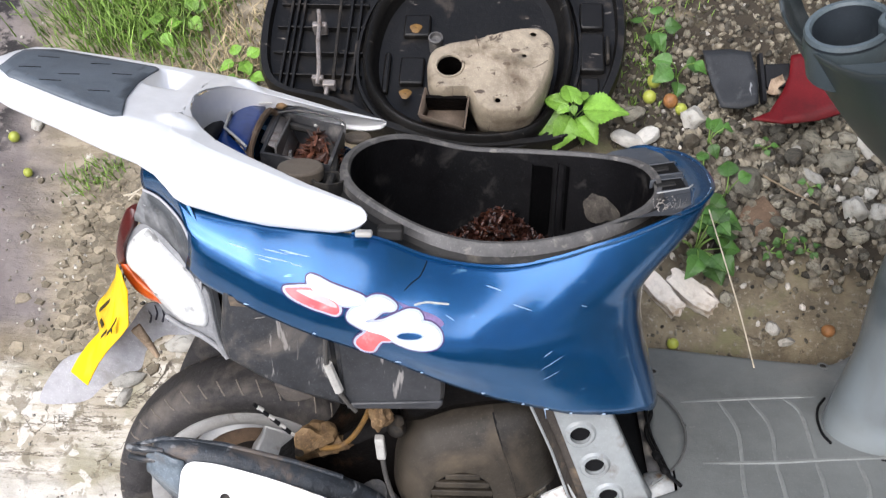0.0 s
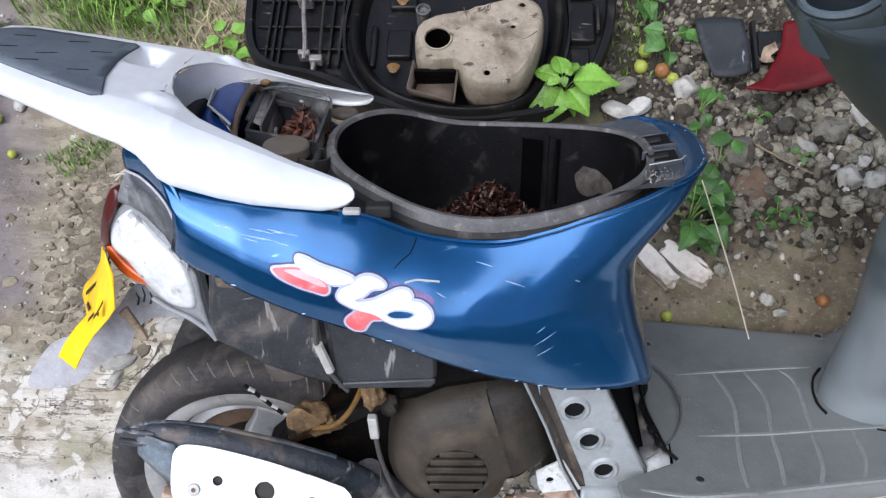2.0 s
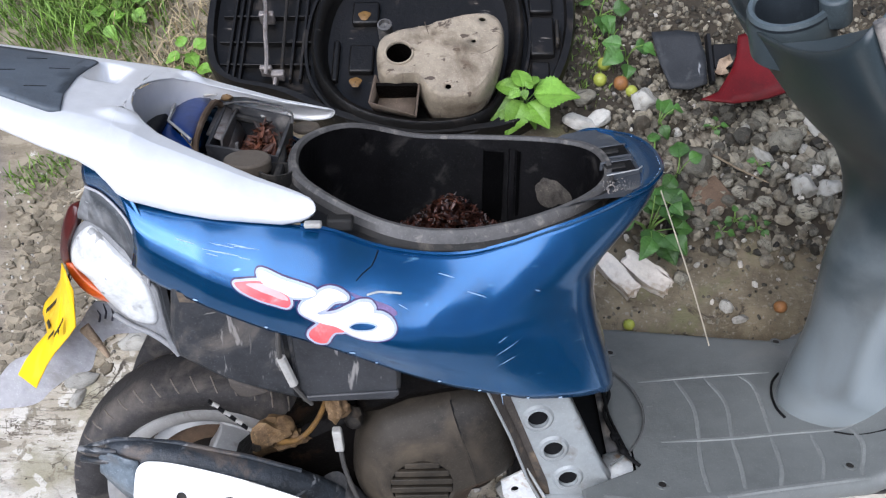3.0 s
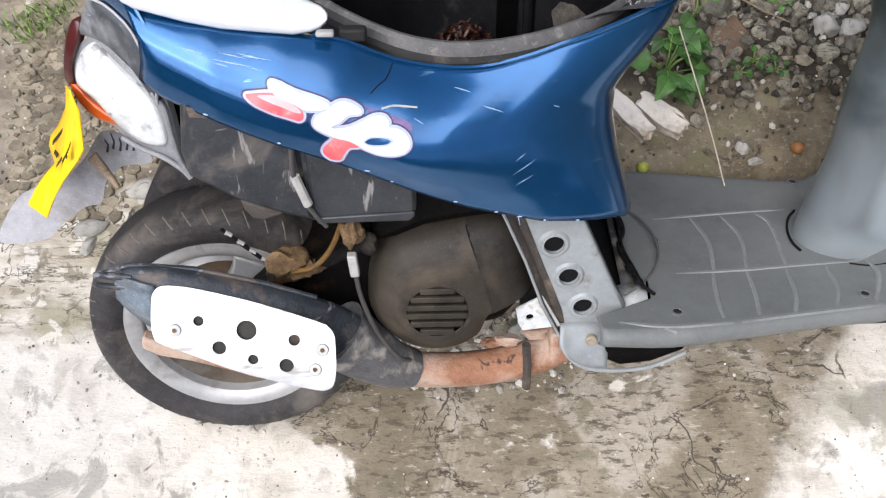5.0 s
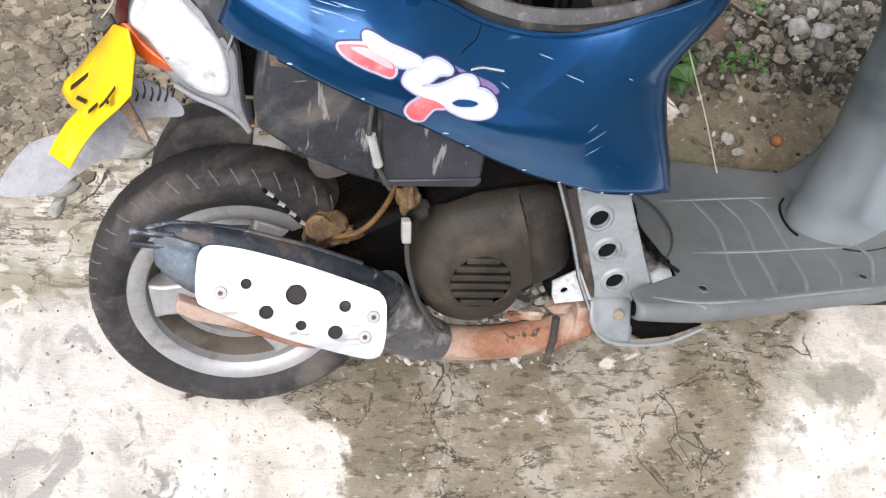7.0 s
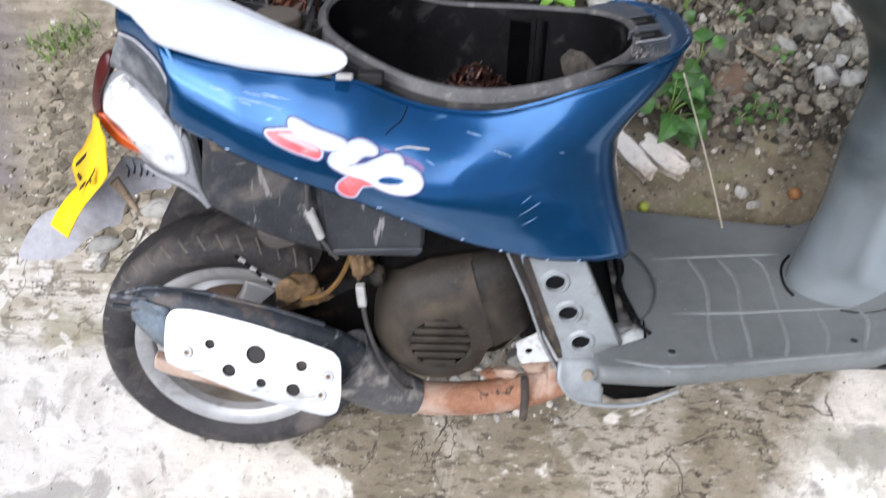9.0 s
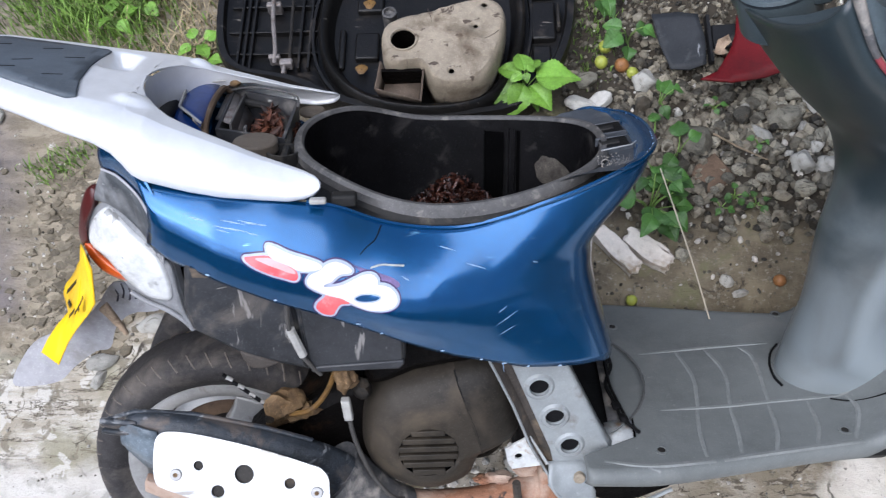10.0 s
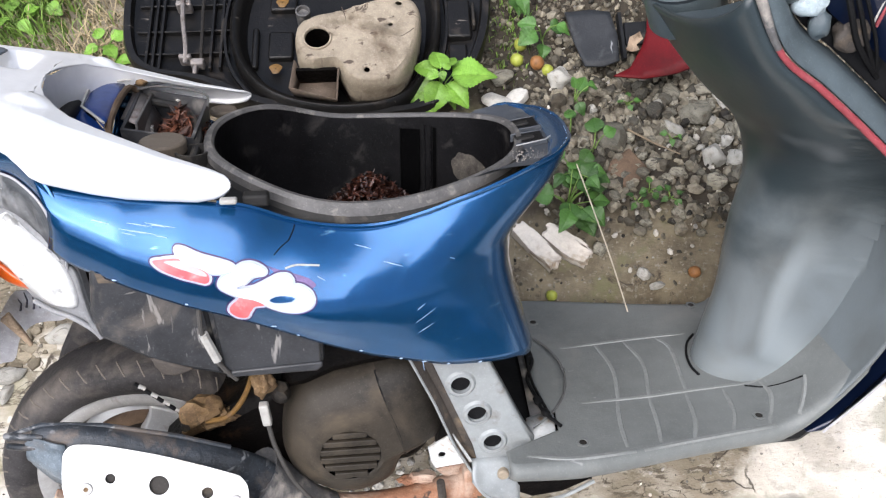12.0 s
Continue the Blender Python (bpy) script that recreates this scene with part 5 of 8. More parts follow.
for v in bm.verts:
    v.co = crumple(v.co)
number_plate = part("number_plate", bm, plate_yellow, scooter, "torn yellow number plate", thick=0.0015, sharp=60)
for p0, p1, w in [((-0.1914, 0.0074, 0.4761), (-0.1625, -0.0199, 0.5158), 0.006), ((-0.167, -0.0105, 0.5134), (-0.1593, -0.031, 0.5143), 0.005), ((-0.1551, -0.0452, 0.5124), (-0.1498, -0.0562, 0.5151), 0.006), ((-0.1809, -0.0191, 0.478), (-0.1645, -0.0505, 0.4887), 0.005), ((-0.1573, -0.0726, 0.4871), (-0.1476, -0.0805, 0.5016), 0.005), ((-0.144, -0.0895, 0.5023), (-0.1257, -0.1007, 0.5321), 0.004), ((-0.1384, -0.0912, 0.5126), (-0.1334, -0.1026, 0.5146), 0.004), ((-0.1491, -0.0108, 0.5506), (-0.133, -0.029, 0.5705), 0.005), ((-0.1452, -0.031, 0.5436), (-0.1186, -0.0587, 0.5782), 0.005), ((-0.1363, -0.0388, 0.5564), (-0.1248, -0.0641, 0.5614), 0.004), ((-0.1374, -0.0564, 0.5407), (-0.1117, -0.0814, 0.5756), 0.005), ((-0.1338, -0.0669, 0.5404), (-0.1078, -0.0997, 0.5701), 0.004)]:
    a, b_ = Vector(p0), Vector(p1)
    side = (b_ - a).normalized().cross(PLATE_N) * w / 2
    path = [a + (b_ - a) * k / 4 for k in range(5)]
    part("plate_bar", grid_mesh([[crumple(p + side) + PLATE_N * 0.0022, crumple(p - side) + PLATE_N * 0.0022] for p in path]), plate_black, number_plate, thick=0.0006)
FLAP = [(-0.2824, 0.3454), (-0.2742, 0.372), (-0.2424, 0.414), (-0.211, 0.4295), (-0.1849, 0.436), (-0.1478, 0.469), (-0.1195, 0.505), (-0.0912, 0.497), (-0.071, 0.4795), (-0.0675, 0.461), (-0.1035, 0.457), (-0.1278, 0.4357), (-0.1409, 0.404), (-0.1621, 0.398), (-0.195, 0.374), (-0.2168, 0.353), (-0.244, 0.345)]
bm = plate([tuple(p) for p in closed_spline(FLAP, 68)], [], -0.020, 0.002)
mud_flap = part("mud_flap", bm, flap_grey, scooter, "pale lilac-grey plastic mud flap")
rnd = random.Random(31)
for k in range(6):
    x, z = -0.118 + 0.008 * k, 0.478 + 0.012 * rnd.random()
    part("smear", tube([(x, -0.0215, z), (x + 0.003, -0.0220, z + 0.010), (x + 0.001 * k, -0.0215, z + 0.016 + 0.008 * rnd.random())], 0.0016, 6, r1=0.0006), smear_grey, mud_flap, "dark smear")
part("flap_arm", prism([(-0.134, 0.482), (-0.122, 0.492), (-0.112, 0.470), (-0.102, 0.444), (-0.106, 0.440), (-0.116, 0.456)], -0.050, -0.044), curled_leaf, scooter, "dirty tan strip hanging under the lamp", bevel=0.002)

# rear wheel
AXLE = (0, 0, 0.207)
wheel = tagged(new("rear_wheel"), "")
wheel.parent = scooter
SIDE = [(0.139, -0.034), (0.146, -0.041), (0.156, -0.049), (0.168, -0.0515), (0.1785, -0.049), (0.1865, -0.042), (0.1915, -0.029), (0.1940, -0.012)]
prof = SIDE + [(0.1944, 0.0)] + [(r, -y) for r, y in SIDE[::-1]] + [(0.128, 0.028), (0.128, -0.028)]
tyre = part("tyre", weld(lathe(prof, AXLE, 96)), tyre_rubber, wheel, "dusty worn black tyre", sharp=50)
bm = bmesh.new()
for i in range(46):
    for sgn in (-1, 1):
        a = 2 * math.pi * (i + (0.5 if sgn > 0 else 0)) / 46
        path = []
        for k in range(4):
            w = [0.030, 0.0375, 0.0440, 0.0482][k]
            r = [0.1912, 0.1883, 0.1843, 0.1790][k]
            ang = a - 0.022 * k
            path.append((AXLE[0] + r * math.cos(ang), sgn * w, AXLE[2] + r * math.sin(ang)))
        tube(path, 0.0013, 5, bm)
tagged(part("tread_groove", bm, sipe_dust, tyre, "dusty tread grooves"), kind="stuff")
RIMP = [(0.143, -0.042), (0.145, -0.038), (0.141, -0.034), (0.128, -0.030), (0.1225, -0.020), (0.119, -0.020), (0.1215, -0.034), (0.126, -0.0385), (0.138, -0.0425)]
rim = part("rim", weld(lathe(RIMP, AXLE, 80)), rim_paint, wheel, "grey painted steel rim lip", sharp=30)
part("rim_barrel", weld(lathe([(0.1220, -0.021), (0.112, 0.004), (0.116, 0.034), (0.112, 0.034), (0.106, 0.004), (0.1185, -0.021)], AXLE, 64)), barrel_dirt, rim, "brake dust on the inner rim")
part("rim_step", weld(lathe([(0.106, 0.002), (0.092, -0.004), (0.090, 0.002), (0.104, 0.008)], AXLE, 64)), rim_paint, rim)
part("brake_drum", weld(lathe([(0.098, 0.012), (0.098, 0.030), (0.02, 0.030), (0.02, 0.006), (0.070, 0.006), (0.090, 0.008)], AXLE, 48)), drum_brown, wheel, "rusty brown brake drum")
hub = part("hub", weld(lathe([(0.060, -0.030), (0.062, 0.03), (0.012, 0.03), (0.012, -0.034), (0.05, -0.034)], AXLE, 48)), dark_metal, wheel, "dirty brake drum hub")
for k in range(3):
    a = radians(68 + 120 * k)
    d, n = Vector((math.cos(a), 0, math.sin(a))), Vector((-math.sin(a), 0, math.cos(a)))
    rows = []
    for r, w, y0, y1 in ((0.045, 0.030, -0.034, 0.005), (0.075, 0.025, -0.034, 0.0), (0.100, 0.024, -0.033, 0.0), (0.117, 0.028, -0.031, 0.005)):
        c = Vector(AXLE) + d * r
        rows.append([c + n * w + Vector((0, y0, 0)), c - n * w + Vector((0, y0, 0)), c - n * w + Vector((0, y1, 0)), c + n * w + Vector((0, y1, 0))])
    part("spoke", grid_mesh(rows, True, True), rim_paint, wheel, bevel=0.004)
# inner mudguard behind the tyre
arc = [(math.cos(radians(t)), math.sin(radians(t))) for t in np.linspace(86, 110, 12)]
out = [(0.222 * c_, 0.207 + 0.222 * s_) for c_, s_ in arc] + [(-0.092, 0.398), (-0.106, 0.372), (-0.1160, 0.348), (-0.118, 0.325)] + [(0.150 * c_, 0.207 + 0.150 * s_) for c_, s_ in arc[::-1]]
part("mudguard", prism(out, 0.045, 0.105), tyre_rubber, scooter, "dusty black inner mudguard beside the rear tyre", bevel=0.012)

# muffler
MUF = [(-0.087, 0.392), (-0.078, 0.406), (-0.050, 0.409), (0.0, 0.401), (0.076, 0.378), (0.141, 0.354), (0.185, 0.328), (0.210, 0.290), (0.214, 0.256), (0.192, 0.244), (0.140, 0.252), (0.050, 0.284), (-0.020, 0.315), (-0.070, 0.336), (-0.088, 0.358)]
out = closed_spline(MUF, 56)
cen = out.mean(axis=0)
rows = []
for k, y, dz in ((0.02, -0.196, -0.006), (0.45, -0.194, -0.005), (0.74, -0.186, -0.002), (0.88, -0.176, 0), (0.96, -0.168, 0), (1.0, -0.157, -0.004), (0.98, -0.140, -0.018), (0.90, -0.122, -0.032), (0.74, -0.110, -0.040), (0.3, -0.106, -0.040), (0.02, -0.106, -0.040)):
    rows.append([(cen[0] + (p[0] - cen[0]) * k, y, cen[1] + dz + (p[1] - cen[1]) * k) for p in out])
muffler = part("muffler", grid_mesh(rows, True), muffler_paint, scooter, "black exhaust muffler with chipped paint", sharp=50)
# the sky's reflection on the curved rear end, painted as a blue-grey sheet
cap_rows = []
for x, z0, z1 in ((-0.090, 0.352, 0.388), (-0.080, 0.340, 0.396), (-0.066, 0.333, 0.399), (-0.052, 0.327, 0.398), (-0.040, 0.322, 0.395)):
    cap_rows.append([(x, -0.1585 - 0.016 * math.sin(math.pi * min(0.75, max(0.12, k / 8))) - 0.018 * smooth(-0.09, -0.05, x), z0 + (z1 - z0) * k / 8) for k in range(9)])
part("rear_cap", grid_mesh(cap_rows), muffler_sheen, muffler, "blue-grey sheet for the sky's reflection on the muffler's rear end", thick=0.002)
part("muffler_seam", tube([(-0.108, -0.158, 0.392), (-0.07, -0.161, 0.406), (0.0, -0.161, 0.399), (0.08, -0.161, 0.376), (0.14, -0.161, 0.353)], 0.0030, 8), muffler_paint, muffler)
for z in (0.392, 0.377):
    part("end_lip", tube([(-0.114, -0.160, z), (-0.092, -0.168, z + 0.003), (-0.066, -0.172, z + 0.004)], 0.0042, 8), muffler_paint, muffler, bevel=0.001)
part("front_collar", tube([(0.160, -0.150, 0.288), (0.195, -0.145, 0.252), (0.226, -0.135, 0.220), (0.255, -0.128, 0.206)], 0.045, 24, r1=0.0255), collar_metal, muffler, "dusty grey tapered collar")
SHIELD = [(-0.043, 0.380), (-0.041, 0.391), (-0.034, 0.399), (-0.020, 0.4005), (0.010, 0.396), (0.075, 0.379), (0.145, 0.355), (0.157, 0.348), (0.163, 0.338), (0.164, 0.322), (0.164, 0.300), (0.161, 0.281), (0.154, 0.273), (0.140, 0.272), (0.100, 0.282), (0.047, 0.298), (-0.005, 0.320), (-0.036, 0.333), (-0.043, 0.341), (-0.0445, 0.360)]
HOLES = [(0.009, 0.359, 0.0060), (0.063, 0.347, 0.0116), (0.117, 0.334, 0.0068), (0.031, 0.327, 0.0080), (0.069, 0.312, 0.0060), (0.107, 0.304, 0.0084)]
TILT26 = Matrix.Translation((0.06, -0.212, 0.345)) @ Matrix.Rotation(radians(-26), 4, "X") @ Matrix.Translation((-0.06, 0.212, -0.345))


def shield_curve(co):
    """The plate leans back at its top and bends inwards along its lower edge."""
    x, y, z = co
    low = max(0, 0.322 - 0.25 * (x - 0.06) - z)
    return TILT26 @ Vector((x, y + 2.5 * low * low + 0.12 * low, z))


bm = plate([tuple(p) for p in closed_spline(SHIELD, 80)], HOLES, -0.214, 0.0022)
bmesh.ops.subdivide_edges(bm, edges=[e for e in bm.edges if e.calc_length() > 0.015], cuts=3)
for v in bm.verts:
    v.co = shield_curve(v.co)
heat_shield = part("heat_shield", bm, alloy, muffler, "bright alloy heat shield with round holes")
for x, z, r in HOLES:
    p = shield_curve(Vector((x, -0.2095, z)))
    part("hole_backing", disc(p, r * 1.5, 0.002, TILT26.to_3x3() @ Vector((0, 1, 0)), 20), dark_metal, muffler)
for x, z in ((-0.018, 0.349), (0.149, 0.322), (0.140, 0.299)):
    ax26 = TILT26.to_3x3() @ Vector((0, 1, 0))
    p = shield_curve(Vector((x, -0.2165, z)))
    bolt = part("bolt", disc(p, 0.0074, 0.006, ax26, 16), rim_paint, heat_shield, "dull steel bolt", bevel=0.001)
    part("socket", disc(p - ax26 * 0.0006, 0.0028, 0.002, ax26, 8), brown_metal, bolt)
part("rusty_stay", prism([(-0.066, 0.320), (-0.048, 0.312), (0.011, 0.288), (0.074, 0.262), (0.092, 0.246), (0.060, 0.252), (0.028, 0.266), (-0.016, 0.282), (-0.050, 0.291), (-0.069, 0.303)], -0.190, -0.172), rust, muffler, "rusty stay under the muffler", bevel=0.003)

# exhaust pipe and engine
pipe = part("exhaust_pipe", tube(spline([(0.235, -0.130, 0.212), (0.28, -0.125, 0.200), (0.34, -0.122, 0.199), (0.40, -0.120, 0.210), (0.445, -0.118, 0.232), (0.47, -0.10, 0.262)], 40), 0.0235, 20), rust, scooter, "rusted orange exhaust pipe")
part("pipe_clamp", tube([(0.398, -0.150, 0.262), (0.402, -0.148, 0.225), (0.404, -0.140, 0.178)], 0.0055, 8), frame_brown, scooter, "dirty stay hanging over the pipe")
for c, r in (((0.378, -0.112, 0.236), 0.010), ((0.420, -0.108, 0.248), 0.011), ((0.362, -0.104, 0.228), 0.009)):
    part("rust_crust", lump(c, (r * 1.8, r, r * 0.7), c[0] * 77, 3, 0.5), rust, pipe, "flaking crust of rust")
part("pipe_flange", prism([(0.432, 0.215), (0.458, 0.222), (0.456, 0.275), (0.430, 0.268)], -0.142, -0.105), rust, scooter, bevel=0.004)
FAN = [(0.200, 0.322), (0.205, 0.375), (0.228, 0.415), (0.262, 0.432), (0.300, 0.440), (0.345, 0.452), (0.382, 0.440), (0.394, 0.385), (0.402, 0.342), (0.372, 0.318), (0.352, 0.303), (0.338, 0.270), (0.306, 0.251), (0.272, 0.249), (0.240, 0.262), (0.214, 0.288)]
out = closed_spline(FAN, 64)
gc = np.array((0.284, 0.330))
rows = []
for k, y in ((0.36, -0.166), (0.44, -0.1665), (0.62, -0.163), (0.82, -0.154), (0.94, -0.143), (1.0, -0.126), (1.02, -0.06)):
    rows.append([(gc[0] + (p[0] - gc[0]) * k, y, gc[1] + (p[1] - gc[1]) * k) for p in out])
for i, p in enumerate(rows[0]):
    a = math.atan2(p[2] - gc[1], p[0] - gc[0])
    rows[0][i] = (gc[0] + 0.0375 * math.cos(a), -0.165, gc[1] + 0.0375 * math.sin(a))
    rows[1][i] = (gc[0] + 0.042 * math.cos(a), -0.1665, gc[1] + 0.042 * math.sin(a))
bm = grid_mesh(rows, True)
FAN_TREE = BVHTree.FromBMesh(bm)
fan_cover = part("fan_cover", bm, engine_cover, scooter, "dusty grey-brown cooling fan cover", sharp=50)
# black disc: the unlit space behind the slats
part("fan_well", disc((0.284, -0.158, 0.330), 0.040, 0.006, (0, 1, 0), 32), cable_and_gap_black, fan_cover)
for k in range(6):
    z = 0.330 + 0.0375 * (k - 2.5) / 3.0
    w = math.sqrt(max(0, 0.0375**2 - (z - 0.330) ** 2))
    part("grille_slat", box(0.284 - w, 0.284 + w, -0.1665, -0.160, z - 0.0040, z + 0.0040), engine_cover, fan_cover, bevel=0.001)

# right half past the seam, its shade put into a darker cover colour
half = grid_mesh(rows, True)
cut = Vector((0.353 - 0.318, 0, 0.318 - 0.440)).normalized()
bmesh.ops.bisect_plane(half, geom=half.verts[:] + half.edges[:] + half.faces[:], plane_co=(0.318, 0, 0.440), plane_no=(-cut.z, 0, cut.x), clear_inner=True)
for v in half.verts:
    v.co.y -= 0.0014
    v.co.x += 0.0006
part("shroud_half", half, shaded_cover, fan_cover, "right half of the cooling shroud in a shaded tone", sharp=60)
seam = []
for x, z in spline([(0.318, 0.440), (0.330, 0.405), (0.346, 0.355), (0.353, 0.318)], 14):
    hit = FAN_TREE.ray_cast(Vector((x, -0.4, z)), Vector((0, 1, 0)))
    if hit[0]:
        seam.append(hit[0])
part("cover_seam", tube(seam, 0.0016, 6), cable_and_gap_black, fan_cover, "dark seam between the cover's two halves")
for x, z in ((0.325, 0.395), (0.352, 0.352), (0.236, 0.372)):
    part("screw", disc((x, -0.1585, z), 0.0045, 0.006, (0, 1, 0), 12), dark_metal, fan_cover)
part("cylinder_shroud", prism([(0.23, 0.43), (0.30, 0.50), (0.40, 0.50), (0.42, 0.36), (0.38, 0.33), (0.30, 0.40)], -0.118, 0.06), engine_and_hollow_dark, scooter, "oily dark cylinder shroud", bevel=0.012)
# added black block: the bodywork's shade over the top of the fan cover
part("cowling", prism([(0.205, 0.415), (0.236, 0.420), (0.270, 0.436), (0.310, 0.444), (0.350, 0.450), (0.376, 0.438), (0.42, 0.45), (0.40, 0.52), (0.22, 0.52)], -0.140, -0.02), engine_and_hollow_dark, scooter, "black block added above the fan cover for the bodywork's shade", bevel=0.012)
part("crankcase", prism([(0.04, 0.29), (0.10, 0.345), (0.20, 0.40), (0.27, 0.42), (0.38, 0.36), (0.40, 0.30), (0.37, 0.262), (0.26, 0.240), (0.10, 0.225), (0.02, 0.23)], -0.105, 0.11), engine_and_hollow_dark, scooter, "oily dark crankcase", bevel=0.014)
part("swingarm", prism([(-0.05, 0.20), (0.02, 0.26), (0.12, 0.30), (0.20, 0.27), (0.18, 0.19), (0.03, 0.17)], -0.085, -0.055), engine_and_hollow_dark, scooter, "dark swing arm", bevel=0.01)
# carburettor corner: brown castings, hoses, cables
rnd = random.Random(5)


carb = part("carburettor", lump((0.10, -0.10, 0.360), (0.024, 0.022, 0.021), 3, 3, 0.75), brown_metal, scooter, "brown oxidised metal casting")
part("carb_flange", lump((0.126, -0.096, 0.352), (0.022, 0.014, 0.011), 5, 3, 0.7), brown_metal, carb)
part("carb_screw", disc((0.082, -0.124, 0.357), 0.006, 0.010, (0, 1, 0), 10), dark_metal, carb)
part("fuel_tap", lump((0.186, -0.148, 0.436), (0.012, 0.013, 0.018), 8, 3, 0.7), brown_metal, scooter, "corroded brown fuel tap")
part("tap_stub", tube([(0.200, -0.11, 0.43), (0.205, -0.12, 0.40)], 0.008, 10), engine_and_hollow_dark, scooter)
part("fuel_hose", tube(spline([(0.108, -0.118, 0.360), (0.135, -0.128, 0.374), (0.156, -0.132, 0.400), (0.172, -0.135, 0.440), (0.178, -0.130, 0.478)], 24), 0.0034, 8), hose_yellow, scooter, "stained yellow fuel hose")
part("valve_body", lump((0.204, -0.140, 0.415), (0.012, 0.012, 0.016), 11), dark_metal, scooter, "small corroded valve")
part("wire_connector", prism([(0.179, 0.416), (0.190, 0.416), (0.193, 0.386), (0.182, 0.386)], -0.168, -0.156), connector_white, scooter, "dirty white wire connector", bevel=0.002)
part("ignition_lead", tube(spline([(0.187, -0.162, 0.392), (0.194, -0.164, 0.350), (0.212, -0.168, 0.300), (0.236, -0.168, 0.262), (0.250, -0.155, 0.245)], 30), 0.0030, 8), cable_grey, scooter, "grey ignition lead")
part("brake_cable", tube([(0.026, -0.105, 0.416), (0.078, -0.105, 0.364)], 0.0026, 8), cable_and_gap_black, scooter, "striped brake cable end")
for k in range(4):
    a = 0.08 + 0.25 * k
    part("cable_band", tube([(0.026 + 0.052 * a, -0.105, 0.416 - 0.052 * a), (0.026 + 0.052 * (a + 0.14), -0.105, 0.416 - 0.052 * (a + 0.10))], 0.0029, 8), connector_white, scooter)
part("shock_spring_seat", disc((0.13, -0.055, 0.43), 0.03, 0.03, (0, 0.3, 1), 20), engine_and_hollow_dark, scooter)
for k in range(5):
    x = 0.16 + 0.05 * k
    part("loose_wire", tube(spline([(x, -0.09, 0.50), (x + 0.01, -0.115, 0.46), (x + 0.02 - 0.01 * k, -0.12, 0.42 - 0.005 * k), (x + 0.04, -0.10, 0.40)], 14), 0.0025, 6), cable_and_gap_black, scooter)

# air box
AIR = [(0.022, 0.620), (0.014, 0.560), (0.018, 0.530), (0.080, 0.489), (0.150, 0.469), (0.252, 0.471), (0.260, 0.480), (0.260, 0.520), (0.200, 0.56), (0.120, 0.61)]
air_box = part("air_box", prism(AIR, -0.176, -0.07), box_black, scooter, "dusty black plastic air filter box", bevel=0.009)
part("box_joint", prism([(0.141, 0.478), (0.146, 0.474), (0.136, 0.575), (0.130, 0.575)], -0.1775, -0.172), black_plastic, air_box, bevel=0.001)
part("box_lug", prism([(0.069, 0.501), (0.087, 0.494), (0.114, 0.482), (0.105, 0.478), (0.092, 0.474), (0.080, 0.476), (0.072, 0.488)], -0.178, -0.168), frame_brown, air_box, bevel=0.003)
part("vent_cable", tube(spline([(0.131, -0.186, 0.575), (0.130, -0.187, 0.54), (0.136, -0.186, 0.510), (0.150, -0.182, 0.482), (0.160, -0.176, 0.464)], 20), 0.0028, 7), cable_grey, scooter)
part("cable_joint", tube([(0.1315, -0.187, 0.535), (0.143, -0.185, 0.498)], 0.0055, 8), connector_white, scooter, "white cable joint")
for x, z, a_, l in ((0.246, 0.484, 0.4, 0.012), (0.238, 0.4765, 0.05, 0.016), (0.235, 0.503, 0.3, 0.010), (0.165, 0.512, 1.4, 0.016), (0.172, 0.506, 1.2, 0.012), (0.098, 0.545, 1.5, 0.026), (0.060, 0.585, 0.2, 0.012)):
    d = Vector((math.cos(a_), 0, math.sin(a_))) * l / 2
    part("scuff", tube([Vector((x, -0.1752, z)) - d, Vector((x + 0.001, -0.1758, z)), Vector((x, -0.1752, z)) + d], 0.0011, 5), rim_edge, air_box, "chalky scuff")
part("box_ledge", prism([(0.150, 0.470), (0.252, 0.472), (0.258, 0.478), (0.258, 0.484), (0.150, 0.478)], -0.181, -0.170), box_black, air_box, bevel=0.002)
part("box_step", prism([(0.148, 0.476), (0.257, 0.482), (0.257, 0.520), (0.200, 0.556), (0.140, 0.585)], -0.1795, -0.170), box_black, air_box, "raised front half of the box", bevel=0.003)
part("foam_edge", prism([(0.028, 0.612), (0.060, 0.606), (0.068, 0.598), (0.030, 0.600)], -0.178, -0.160), frame_brown, air_box)

# pale frame bracket with three holes
BR = [(0.376, 0.485), (0.440, 0.480), (0.456, 0.440), (0.499, 0.348), (0.522, 0.305), (0.536, 0.286), (0.570, 0.272), (0.594, 0.262), (0.560, 0.245), (0.513, 0.232), (0.478, 0.238), (0.454, 0.252), (0.440, 0.266), (0.446, 0.290), (0.441, 0.311), (0.413, 0.381), (0.386, 0.450)]
bracket = part("frame_bracket", plate(BR, [(0.4230, 0.4112, 0.0125), (0.4447, 0.3640, 0.0122), (0.4665, 0.3170, 0.0120)], -0.142, 0.004), frame_paint, scooter, "pale grey pressed-steel frame bracket with three holes", bevel=0.001)
for x, z in ((0.4230, 0.4112), (0.4447, 0.3640), (0.4665, 0.3170)):
    part("hole_flange", weld(lathe([(0.0125, -0.0035), (0.0165, -0.003), (0.0195, 0.0), (0.0125, 0.0)], (x, -0.142, z), 28)), frame_paint, bracket)
    # black plug painted for the unlit depth behind the hole
    part("hole_well", tube([(x, -0.139, z), (x, -0.10, z)], 0.0150, 18), cable_and_gap_black, bracket)
